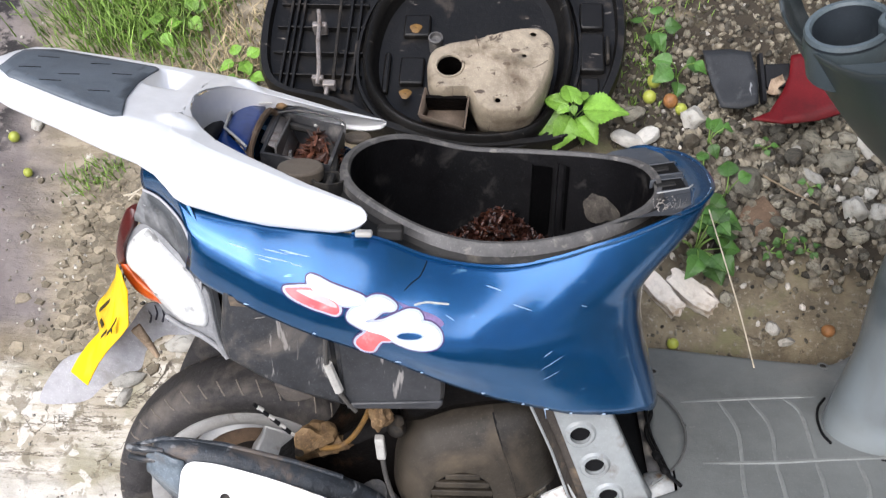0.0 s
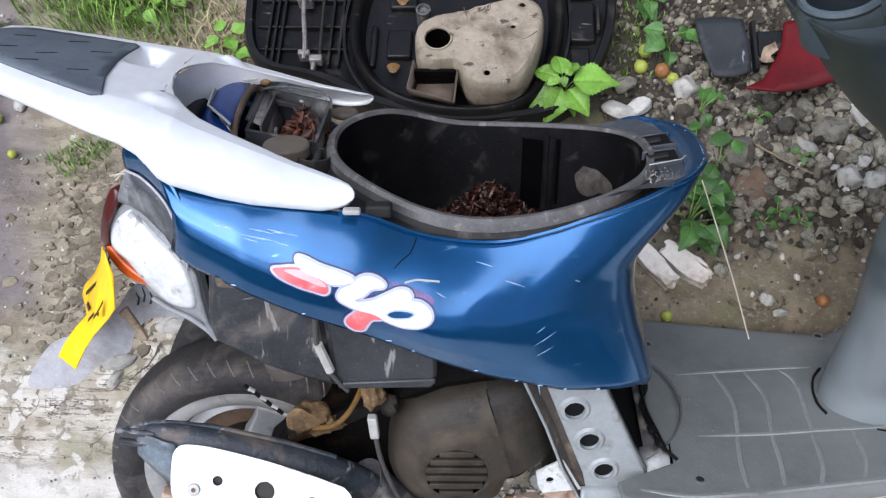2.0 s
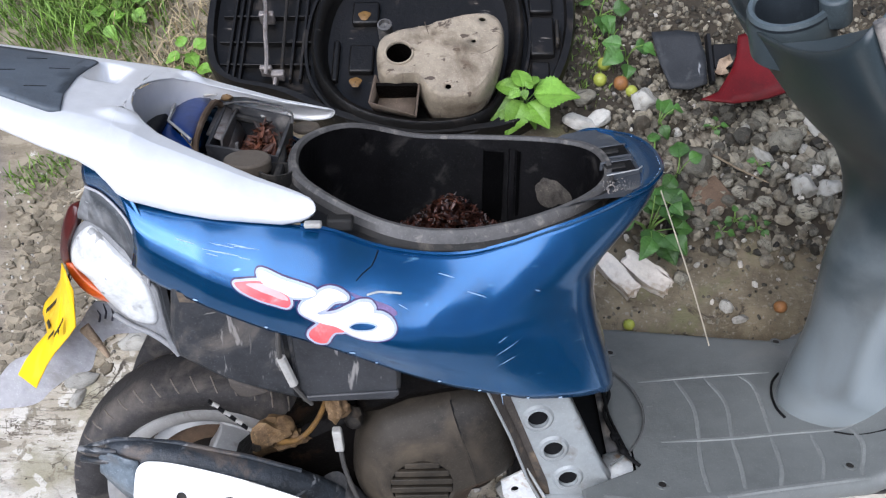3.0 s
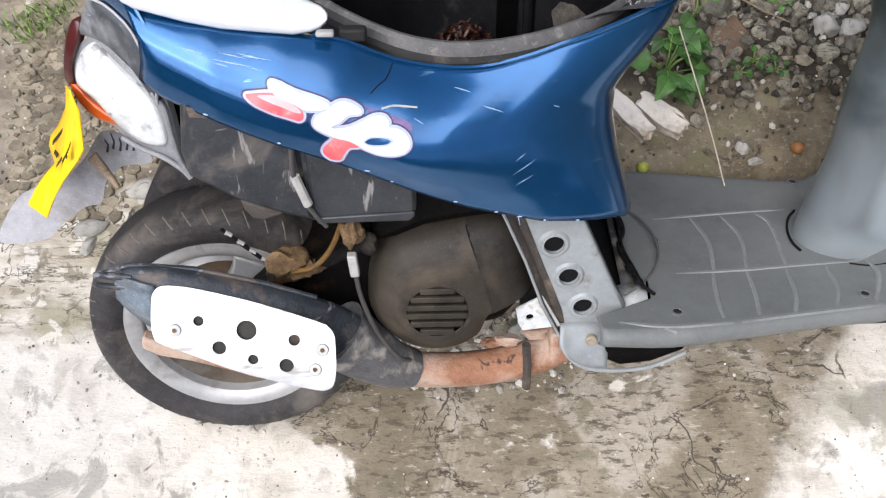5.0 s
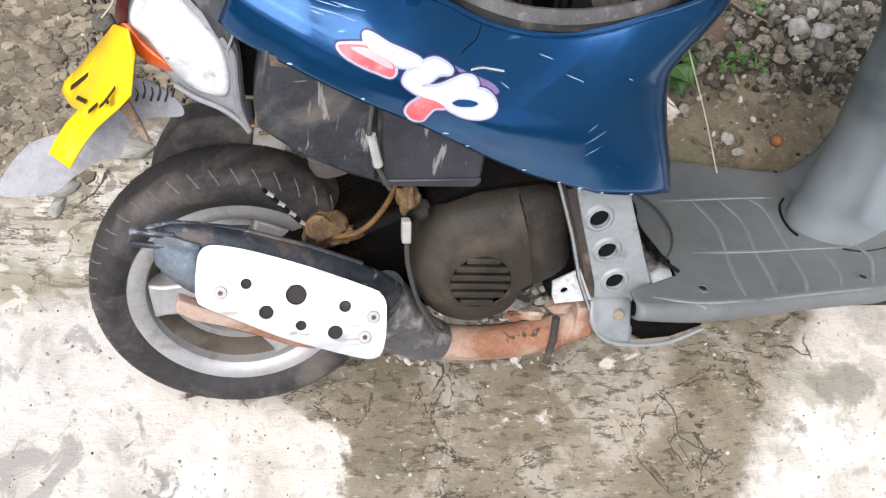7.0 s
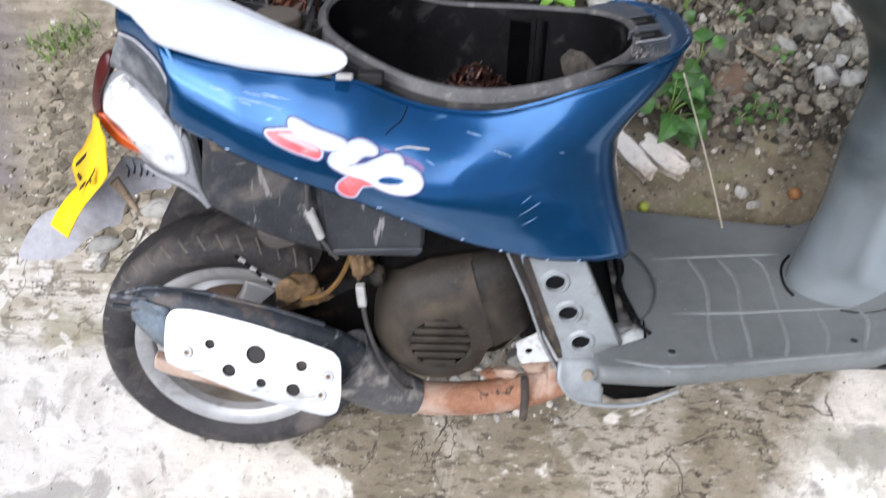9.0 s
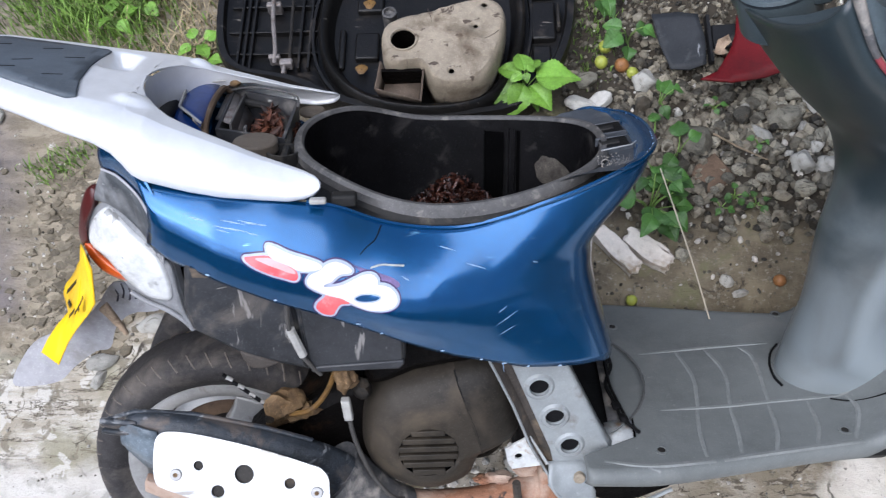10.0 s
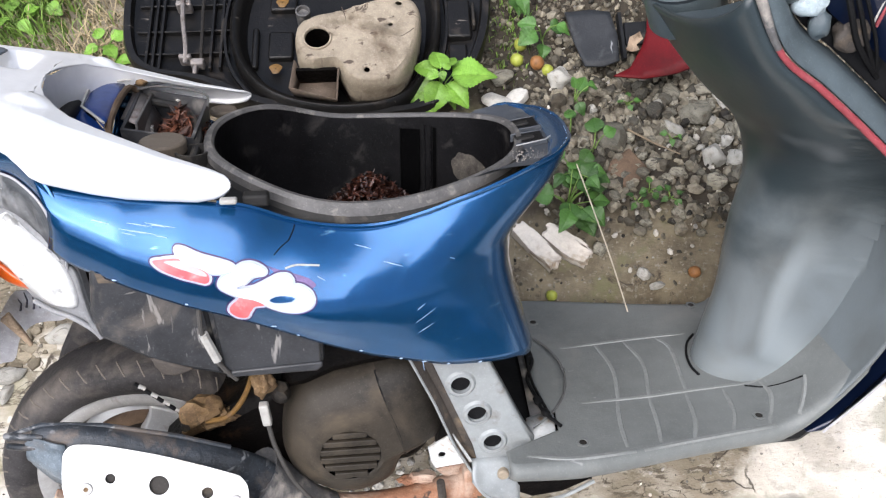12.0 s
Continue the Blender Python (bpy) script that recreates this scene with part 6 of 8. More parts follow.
flange = [((0.374, 0.486), (0.348, 0.488)), ((0.384, 0.450), (0.360, 0.460)), ((0.413, 0.381), (0.389, 0.394)), ((0.441, 0.311), (0.413, 0.329)), ((0.446, 0.268), (0.438, 0.279))]
part("rear_flange", grid_mesh([[(p[0] + 0.004, -0.1405, p[1]), ((p[0] + q[0]) / 2, -0.138, (p[1] + q[1]) / 2), (q[0], -0.153, q[1])] for p, q in flange]), frame_brown, bracket, "dirty folded flange", thick=0.003)
part("bright_edge", tube([(q[0], -0.1545, q[1]) for p, q in flange], 0.0018, 6), frame_paint, bracket)
part("front_fold", grid_mesh([[(0.442, -0.142, 0.480), (0.445, -0.128, 0.481)], [(0.457, -0.142, 0.440), (0.460, -0.128, 0.44)], [(0.500, -0.142, 0.348), (0.503, -0.128, 0.349)], [(0.522, -0.142, 0.306), (0.525, -0.128, 0.308)]]), frame_paint, bracket, thick=0.003)
part("bracket_foot", grid_mesh([[(x, -0.142 - 0.022 * math.sin(t * math.pi / 2), z1 + (z0 - z1) * (1 - t)) for x, z0, z1 in ((0.440, 0.290, 0.268), (0.446, 0.290, 0.254), (0.458, 0.290, 0.243), (0.476, 0.290, 0.233), (0.494, 0.290, 0.229), (0.502, 0.278, 0.229))] for t in np.linspace(0, 1, 8)]), frame_paint, bracket, "curled lower end of the bracket", thick=0.004)
part("foot_rim", tube(spline([(0.440, -0.160, 0.268), (0.456, -0.163, 0.245), (0.480, -0.164, 0.231), (0.520, -0.164, 0.227), (0.56, -0.163, 0.232), (0.602, -0.160, 0.252)], 24), 0.0028, 8), frame_paint, bracket, "bright rolled rim")
# dark block standing for the shaded cavity in the bracket's foot
part("foot_hollow", prism([(0.497, 0.242), (0.52, 0.230), (0.56, 0.235), (0.600, 0.254), (0.61, 0.30), (0.50, 0.30)], -0.158, -0.09), engine_and_hollow_dark, scooter, bevel=0.003)
part("bracket_bolt", disc((0.480, -0.157, 0.270), 0.0080, 0.012, (0, 1, 0), 12), duct_metal, bracket, "rusty bolt head", bevel=0.002)
part("small_lug", plate([(0.382, 0.318), (0.414, 0.338), (0.440, 0.290), (0.392, 0.284), (0.386, 0.296)], [(0.400, 0.305, 0.005)], -0.148, 0.003), white_chip, scooter, "chipped white metal lug")

# footboard
EDGE = [(0.480, 0.194), (0.487, 0.2005), (0.515, 0.2020), (0.571, 0.201), (0.60, 0.198), (0.656, 0.189), (0.72, 0.178), (0.772, 0.170), (0.82, 0.164), (0.868, 0.160), (0.90, 0.162), (0.95, 0.168)]


def foot_z(x):
    return 0.318 + 5.5 * max(0, x - 0.845) ** 1.7


def foot_inner(x):
    """Half-width of the round cut-out at the rear; its hole is centred at x = 0.455."""
    d = 0.140**2 - (x - 0.452) ** 2
    return math.sqrt(d) if d > 0 else 0.0


def near_inner(x):
    """On the near side the cut-out also takes in the metal tab."""
    return 0.131 + 0.45 * (0.556 - x) if x < 0.556 else foot_inner(x)


def foot_rows(inner_at, ys_n=30):
    rows = []
    xs = list(np.linspace(0.480, 0.60, 28)) + list(np.linspace(0.61, 0.945, 34))
    for x in xs:
        w, wi, z = at_x(EDGE, x), inner_at(x), foot_z(x)
        d = 0.9 + 0.1 * smooth(0.50, 0.56, x)
        row = [(x, -w + 0.008, z - 0.029 * d), (x, -w + 0.001, z - 0.022 * d), (x, -w, z - 0.014 * d), (x, -w + 0.0015, z - 0.008 * d), (x, -w + 0.005, z - 0.003 * d), (x, -w + 0.011, z)]
        for k in range(1, ys_n + 1):
            row.append((x, -w + 0.011 + (w - 0.011 - wi) * k / ys_n, z))
        rows.append(row)
    return rows


bm = bmesh.new()
grid_mesh(foot_rows(near_inner), bm=bm)
grid_mesh([[(x, -y, z) for x, y, z in r] for r in foot_rows(foot_inner)], bm=bm)
weld(bm, 0.0006)
footboard = part("footboard", bm, grey_plastic, scooter, "dusty grey plastic footboard with raised ridges", thick=0.003, sharp=45, centre=(0.7, 0, 0.1))
part("arc_lip", tube([(0.452 + 0.1405 * math.cos(a), 0.1405 * math.sin(a), 0.3178) for a in np.linspace(-0.75, 1.22, 40)], 0.0017, 6), groove_grey, footboard, "dark groove round the tunnel cover")


def ridge(pts, r=0.0040):
    bm = bmesh.new()
    p = spline(pts, 26)
    rows = []
    for i, q in enumerate(p):
        d = p[min(i + 1, len(p) - 1)] - p[max(i - 1, 0)]
        n = np.array((-d[1], d[0])) / max(1e-9, np.hypot(d[0], d[1]))
        h = 0.0014 * min(1, 4 * min(i, len(p) - 1 - i) / len(p) + 0.05)
        rows.append([(q[0] + n[0] * k * r, q[1] + n[1] * k * r, foot_z(q[0]) + hh) for k, hh in ((-1, -0.0008), (-0.5, h), (0.5, h), (1, -0.0008))])
    return grid_mesh(rows, bm=bm)


for pts in ([(0.600, 0.052), (0.73, 0.066), (0.80, 0.072)], [(0.600, -0.079), (0.690, -0.075), (0.775, -0.066), (0.90, -0.055)], [(0.505, -0.176), (0.56, -0.187), (0.645, -0.181)], [(0.655, -0.180), (0.735, -0.168), (0.846, -0.152)],
            [(0.655, 0.058), (0.664, -0.01), (0.652, -0.077)], [(0.700, 0.062), (0.712, 0.0), (0.697, -0.074)], [(0.752, 0.066), (0.765, 0.03), (0.752, -0.068)],
            [(0.650, -0.080), (0.640, -0.13), (0.636, -0.174)], [(0.696, -0.078), (0.690, -0.13), (0.682, -0.170)], [(0.750, -0.074), (0.742, -0.13), (0.728, -0.166)], [(0.806, -0.068), (0.800, -0.12), (0.785, -0.156)], [(0.862, -0.064), (0.862, -0.10), (0.838, -0.148)], [(0.902, -0.104), (0.892, -0.126), (0.876, -0.152)]):
    part("ridge", ridge(pts), ridge_plastic, footboard)
for x, y in ((0.581, -0.160), (0.830, -0.132), (0.840, 0.149), (0.575, 0.125)):
    sc = part("screw_recess", weld(lathe([(0.0085, -0.0006), (0.0085, 0.0012), (0.0055, 0.0012), (0.005, -0.0006)], (0, 0, 0), 18)), grey_plastic, footboard)
    sc.matrix_local = pose(x, y, foot_z(x) + 0.0008, 90, 0, 0)
    part("screw_head", disc((x, y, foot_z(x) - 0.001), 0.0048, 0.0024, (0, 0, 1), 10), dark_metal, footboard)
rows = []
for y in np.linspace(-0.118, 0.136, 24):
    x0 = float(np.interp(y, [-0.125, -0.10, -0.068, -0.02, 0.023, 0.07, 0.136], [0.556, 0.545, 0.541, 0.539, 0.550, 0.548, 0.470]))
    x1 = 0.452 + math.sqrt(max(0.0, 0.1395**2 - y * y))
    rows.append([(min(x0, x1 - 0.002) + (x1 - min(x0, x1 - 0.002)) * k / 4, y, 0.3168) for k in range(5)])
part("tunnel_cover", grid_mesh(rows), grey_plastic, scooter, "grey tunnel cover set into the footboard", thick=0.004, centre=(0.55, 0, 0.1))
part("floor_plate", grid_mesh([[(0.537, 0.070, 0.312), (0.547, 0.075, 0.313)], [(0.533, 0.0, 0.310), (0.542, 0.0, 0.312)], [(0.529, -0.060, 0.309), (0.546, -0.060, 0.312)], [(0.526, -0.105, 0.308), (0.554, -0.105, 0.311)]]), collar_metal, scooter, "grimy pale floor plate", thick=0.003)
part("bare_metal_tab", grid_mesh([[(0.512, -0.146, 0.305), (0.520, -0.094, 0.311)], [(0.534, -0.139, 0.311), (0.538, -0.092, 0.314)], [(0.552, -0.130, 0.315), (0.558, -0.090, 0.316)]]), white_chip, scooter, "bare metal tab with flaking white paint", thick=0.003)
part("wiring", tube(spline([(0.546, 0.075, 0.330), (0.552, 0.023, 0.321), (0.536, -0.020, 0.320), (0.540, -0.068, 0.3215), (0.543, -0.098, 0.322), (0.560, -0.127, 0.321)], 30), 0.0025, 7), cable_and_gap_black, scooter, "black wiring")
part("wiring", tube(spline([(0.549, 0.055, 0.332), (0.543, 0.010, 0.324), (0.541, -0.03, 0.322), (0.546, -0.075, 0.3215), (0.551, -0.110, 0.320)], 24), 0.0022, 6), cable_and_gap_black, scooter, "black wiring")
for c, r in (((0.541, -0.072, 0.322), 0.0065), ((0.545, -0.100, 0.323), 0.006), ((0.549, 0.03, 0.324), 0.0055)):
    part("plug", lump(c, (r, r * 1.4, r * 0.6), r * 900), cable_and_gap_black, scooter)
# solid block, black for the shade under the body
part("under_tunnel", prism([(0.40, 0.25), (0.60, 0.27), (0.60, 0.30), (0.49, 0.298), (0.46, 0.47), (0.41, 0.47)], -0.10, 0.10), cable_and_gap_black, scooter, "black block for the unlit hollow under the body", bevel=0.01)
part("floor_underside", prism([(0.58, 0.262), (0.90, 0.262), (0.95, 0.31), (0.93, 0.33), (0.85, 0.30), (0.58, 0.296)], -0.13, 0.13), black_plastic, scooter, "black underside of the footboard", bevel=0.01)
part("belly_panel", prism([(0.885, 0.306), (0.925, 0.328), (0.962, 0.372), (1.0, 0.44), (1.03, 0.50), (1.05, 0.50), (1.02, 0.432), (0.978, 0.3885), (0.949, 0.353), (0.908, 0.3075)], -0.160, 0.160), navy_paint, scooter, "dark blue lower front panel", bevel=0.003)
part("panel_beading", tube([(0.908, -0.161, 0.3075), (0.949, -0.161, 0.3535), (0.978, -0.161, 0.389), (1.02, -0.161, 0.4325)], 0.0018, 6), flap_grey, scooter, "pale beading along the lower front panel")

# leg shield with the steering column cover
CEN = [(0.785, 0.300), (0.794, 0.370), (0.806, 0.440), (0.808, 0.540), (0.822, 0.615), (0.808, 0.675), (0.757, 0.724), (0.728, 0.756), (0.700, 0.790), (0.662, 0.838)]
OUT = [(0.880, 0.318), (0.918, 0.378), (0.949, 0.449), (0.966, 0.535), (0.953, 0.620), (0.905, 0.688), (0.845, 0.742), (0.780, 0.794), (0.727, 0.834), (0.690, 0.900)]
HALF = [0.155, 0.165, 0.175, 0.185, 0.195, 0.200, 0.200, 0.200, 0.200, 0.200]
c_s, o_s, h_s = spline(CEN, 60), spline(OUT, 60), spline([(h, 0) for h in HALF], 60)[:, 0]


def shield_rows():
    rows = []
    for i in range(60):
        row = []
        s = i / 59
        reach = 0.40 + 0.60 * smooth(0.30, 0.75, s)
        for k in range(-30, 31):
            t = abs(k) / 30
            f = 1 - max(0.0, 1 - min(1, t / reach) ** 2.2) ** (1 / 2.2)
            ctr = c_s[i] + (o_s[i] - c_s[i]) * f
            row.append((ctr[0], h_s[i] * k / 30, ctr[1]))
        rows.append(row)
    return rows


leg_shield = part("leg_shield", grid_mesh(shield_rows()), shield_dust_and_shade, scooter, "dark grey plastic leg shield and column cover with dust and painted shading", thick=0.004, sharp=70, centre=(1.2, 0, 0.5))
part("stripe", tube([(p[0] + 0.001, -h - 0.001, p[1]) for p, h in zip(o_s[24:54], h_s[24:54])], 0.0050, 10, r1=0.0034), red_stripe, leg_shield, "faded red edge stripe")
part("pale_lip", tube([(p[0] + 0.001, -h - 0.001, p[1]) for p, h in zip(o_s[53:], h_s[53:])], 0.0036, 10, r1=0.0060), collar_metal, leg_shield, "pale worn lip of the shield")
rows = [[(p[0] + 0.006, -h, p[1] + 0.004), (p[0] + 0.022, -h + 0.012, p[1] + 0.016), (p[0] + 0.032, -h + 0.040, p[1] + 0.024)] for p, h in zip(o_s[24:], h_s[24:])]
part("edge_band", grid_mesh(rows), shield_edge, leg_shield, "light grey inner edge band", thick=0.003)
rows = [[(p[0] + 0.055, -h + 0.035, p[1] + 0.040), (p[0] + 0.13, -h + 0.02, p[1] + 0.09), (p[0] + 0.20, -h + 0.06, p[1] + 0.12)] for p, h in zip(o_s[16:], h_s[16:])]
part("front_fairing", grid_mesh(rows), navy_paint, scooter, "dark blue front fairing", thick=0.003)
# black sheet laid in for the shade of the gap behind the edge band
hollow = [[(p[0] + 0.034, -h + 0.050, p[1] + 0.026), (p[0] + 0.10, -h + 0.075, p[1] + 0.07), (p[0] + 0.18, -h + 0.06, p[1] + 0.12)] for p, h in zip(o_s[20:], h_s[20:])]
part("fairing_hollow", grid_mesh(hollow), black_plastic, scooter, "black sheet for the unlit gap between shield and fairing", thick=0.003)
for c, s_, m in (((0.765, -0.168, 0.874), (0.020, 0.010, 0.012), pale_fitting), ((0.792, -0.160, 0.884), (0.012, 0.008, 0.010), pale_fitting), ((0.782, -0.164, 0.853), (0.012, 0.009, 0.016), shield_edge), ((0.822, -0.160, 0.842), (0.020, 0.012, 0.020), frame_brown)):
    part("front_fitting", lump(c, s_, c[0] * 40, 3, 0.25), m, scooter)
for k in range(3):
    part("front_cable", tube(spline([(0.792 + 0.008 * k, -0.176, 0.905), (0.806 + 0.010 * k, -0.178, 0.868), (0.826 + 0.010 * k, -0.170, 0.832), (0.868, -0.15, 0.790)], 16), (0.0034, 0.0026, 0.002)[k], 7), cable_and_gap_black, scooter)
part("front_cable", tube(spline([(0.842, -0.172, 0.912), (0.850, -0.172, 0.892), (0.846, -0.170, 0.868), (0.842, -0.168, 0.850)], 14), 0.0022, 7), red_stripe, scooter, "faded red wire")
part("front_cable", tube(spline([(0.838, -0.172, 0.908), (0.845, -0.172, 0.890), (0.841, -0.170, 0.868), (0.838, -0.168, 0.852)], 14), 0.0014, 7), connector_white, scooter, "white wire")
# storage pocket and lock on the column
pk = Vector((0.702, 0.014, 0.862))
ax = Vector((-0.35, -0.30, 0.89)).normalized()
e1 = ax.orthogonal().normalized()
e2 = ax.cross(e1)


def pocket_ring(r, h):
    return [pk + ax * h + (e1 * math.cos(a) + e2 * math.sin(a)) * r for a in np.linspace(0, 2 * math.pi, 40, endpoint=False)]


# pocket darker than the shield and black-floored, for the shade inside it
part("pocket", grid_mesh([pocket_ring(0.0276, -0.07), pocket_ring(0.0368, -0.03), pocket_ring(0.0386, 0.004), pocket_ring(0.0405, 0.008), pocket_ring(0.0451, 0.008), pocket_ring(0.0469, 0.002), pocket_ring(0.0460, -0.03)], True), pocket_shaded, leg_shield, "round open pocket with a pale lip", sharp=60)
part("column_top", grid_mesh([pocket_ring(0.0465, 0.002), pocket_ring(0.0488, -0.006), pocket_ring(0.0478, -0.05)], True), shield_plastic, leg_shield, sharp=60)
top_row = [(p[0], p[1], p[2]) for p in shield_rows()[-1]]
part("column_shoulder", grid_mesh([[p, (p[0] + 0.05, p[1] * 0.98, p[2] + 0.004), (p[0] + 0.16, p[1] * 0.9, p[2] + 0.03)] for p in top_row[:23]]), shield_plastic, leg_shield, sharp=60)
part("pocket_lip", grid_mesh([pocket_ring(0.0382, 0.006), pocket_ring(0.0405, 0.0095), pocket_ring(0.0451, 0.0095), pocket_ring(0.0474, 0.005)], True), shield_edge, leg_shield)
part("pocket_floor", grid_mesh([pocket_ring(0.0294, -0.068), pocket_ring(0.0009, -0.068)], True), cable_and_gap_black, leg_shield)
lk = Vector((0.735, -0.020, 0.880))
part("ignition_lock", tube([lk - ax * 0.03, lk + ax * 0.006], 0.017, 20), shield_edge, leg_shield, "ignition lock barrel", bevel=0.003)
part("lock_hole", disc(lk + ax * 0.0045, 0.010, 0.003, ax, 16), cable_and_gap_black, leg_shield)
part("column_gap", tube([(x, y, 0.3195) for x, y in spline([(0.812, 0.066), (0.795, 0.045), (0.783, 0.015), (0.779, -0.015), (0.783, -0.035)], 20)], 0.0019, 6), cable_and_gap_black, leg_shield)
part("column_gap", tube(spline([(0.838, -0.066, 0.319), (0.862, -0.078, 0.3235), (0.882, -0.090, 0.338), (0.900, -0.103, 0.359)], 16), 0.0011, 6), cable_and_gap_black, leg_shield)
# the left crankcase and stand arm that carry the lean
part("stand_arm", tube([(0.42, 0.05, 0.22), (0.44, 0.13, 0.24), (0.45, 0.178, 0.20)], 0.012, 10), frame_brown, scooter, "bent stand arm under the far side")


# ---- loose things behind and beside the scooter ----
def thing(name, bm, material, label, category, group="", kind="", bevel=0.0, thick=0.0, sharp=38.0):
    return tagged(part(name, bm, material, None, "", bevel, thick, sharp), label, category, group, kind)


# upturned seat: its hollow plastic base shows
SEAT = [(-0.128, 0.90), (-0.120, 0.76), (-0.080, 0.70), (0.02, 0.672), (0.12, 0.622), (0.25, 0.588), (0.36, 0.592), (0.44, 0.613), (0.495, 0.672), (0.532, 0.77), (0.540, 0.88), (0.520, 0.97), (0.44, 1.02), (0.25, 1.04), (0.05, 1.03), (-0.10, 1.0)]
SEAT_TOP = 0.160


def flat_ring(outline, k, z, n=80):
    p = closed_spline(outline, n)
    c = np.array((0.21, 0.81))
    out = []
    for q in p:
        w = q - c
        d = np.linalg.norm(w)
        s = c + w * (d + k) / d
        out.append((s[0], s[1], z))
    return out


T = SEAT_TOP
rows = [flat_ring(SEAT, -0.06, 0.03), flat_ring(SEAT, -0.01, 0.05), flat_ring(SEAT, 0.004, T - 0.04), flat_ring(SEAT, 0.006, T - 0.01), flat_ring(SEAT, 0.002, T), flat_ring(SEAT, -0.010, T), flat_ring(SEAT, -0.014, T - 0.012), flat_ring(SEAT, -0.03, T - 0.018), flat_ring(SEAT, -0.10, T - 0.022), flat_ring(SEAT, -0.20, T - 0.022)]
bm = grid_mesh(rows, True)
bm.faces.new([bm.verts.new(p) for p in flat_ring(SEAT, -0.20, T - 0.0221)])
seat = thing("upturned_seat", weld(bm, 0.0004), seat_black, "upturned black scooter seat showing its dirty plastic base", "seat", sharp=50)
OVAL = [(0.082, 0.79), (0.098, 0.70), (0.160, 0.632), (0.27, 0.604), (0.37, 0.622), (0.418, 0.69), (0.436, 0.80), (0.42, 0.91), (0.36, 0.985), (0.27, 1.0), (0.16, 0.97), (0.10, 0.89)]


def oval_ring(k, z, n=64):
    p = closed_spline(OVAL, n)
    c = np.array((0.275, 0.80))
    return [tuple(c + (q - c) * (1 + k / np.linalg.norm(q - c))) + (z,) for q in p]


part("oval_lip", grid_mesh([oval_ring(0.016, T - 0.024), oval_ring(0.014, T + 0.012), oval_ring(0.008, T + 0.016), oval_ring(0.000, T + 0.012), oval_ring(-0.004, T - 0.004), oval_ring(-0.010, T - 0.016), oval_ring(-0.014, T - 0.024)], True), seat_black, seat, "raised oval sealing lip", sharp=60)
part("second_lip", grid_mesh([oval_ring(0.030, T - 0.024), oval_ring(0.029, T - 0.004), oval_ring(0.024, T - 0.004), oval_ring(0.023, T - 0.024)], True), seat_black, seat)
part("oval_floor", grid_mesh([oval_ring(-0.012, T - 0.020), oval_ring(-0.10, T - 0.030)], True), seat_black, seat)


def slab(x0, x1, y0, y1, z0, z1):
    return box(x0, x1, y0, y1, z0, z1)


for y0 in (0.735, 0.785, 0.845, 0.90):
    part("rib", slab(-0.105, 0.065, y0, y0 + 0.004, T - 0.024, T - 0.010), seat_black, seat, bevel=0.001)
for x0 in (-0.085, -0.073, -0.061, 0.030, 0.048):
    part("rib", slab(x0, x0 + 0.005, 0.70, 0.98, T - 0.024, T - 0.006), seat_black, seat, bevel=0.001)
for x0, y0, w, h in ((0.462, 0.688, 0.034, 0.052), (0.462, 0.852, 0.044, 0.06)):
    part("panel", slab(x0, x0 + w, y0, y0 + h, T - 0.022, T - 0.008), seat_black, seat, bevel=0.004)
for x0, y0, w, h in ((0.135, 0.72, 0.045, 0.06), (0.135, 0.83, 0.05, 0.05), (0.105, 0.70, 0.012, 0.09)):
    part("panel", slab(x0, x0 + w, y0, y0 + h, T - 0.028, T - 0.010), seat_black, seat, bevel=0.004)
hinge = part("hinge", tube(spline([(-0.026, 0.868, T + 0.010), (-0.020, 0.840, T + 0.016), (-0.016, 0.79, T + 0.016), (-0.008, 0.735, T + 0.014), (-0.008, 0.702, T + 0.006)], 20), 0.0042, 8), hinge_steel, seat, "worn rusty steel hinge strap")
for x0, y0, w, h, z in ((-0.034, 0.828, 0.028, 0.012, 0.014), (-0.020, 0.710, 0.022, 0.010, 0.012), (0.000, 0.700, 0.024, 0.014, 0.006), (0.004, 0.684, 0.008, 0.020, 0.002)):
    part("hinge_clip", slab(x0, x0 + w, y0, y0 + h, T - 0.014, T + z), hinge_steel, hinge, bevel=0.003)
part("hinge_rod", tube([(0.010, 0.985, T - 0.004), (0.013, 0.86, T - 0.002), (0.016, 0.74, T - 0.004), (0.016, 0.70, T - 0.010)], 0.0032, 8), dark_metal, hinge, "dark hinge rod")
part("seat_boss", weld(lathe([(0.0135, 0.0), (0.0135, 0.036), (0.0105, 0.037), (0.0085, 0.030), (0.001, 0.029)], (0, 0, 0), 24)), rim_edge, seat, "moulded boss").matrix_local = pose(0.199, 0.806, T - 0.022, 90, 0, 0)
part("strap_plate", slab(0.462, 0.506, 0.752, 0.838, T - 0.024, T - 0.004), seat_black, seat, "worn raised plate", bevel=0.004)
part("buckle", slab(0.508, 0.514, 0.77, 0.825, T - 0.012, T + 0.004), dark_metal, seat, bevel=0.002)
for x, y in ((0.150, 0.695), (0.158, 0.845)):
    part("rust_spot", grid_mesh([[(x + r * math.cos(a) * (1 + 0.2 * math.sin(3 * a)), y + r * math.sin(a), T - 0.0085 + h) for a in np.linspace(0, 2 * math.pi, 16, endpoint=False)] for r, h in ((0.011, 0), (0.009, 0.001), (0.001, 0.0012))], True), hose_yellow, seat, "rusty rubber stop")

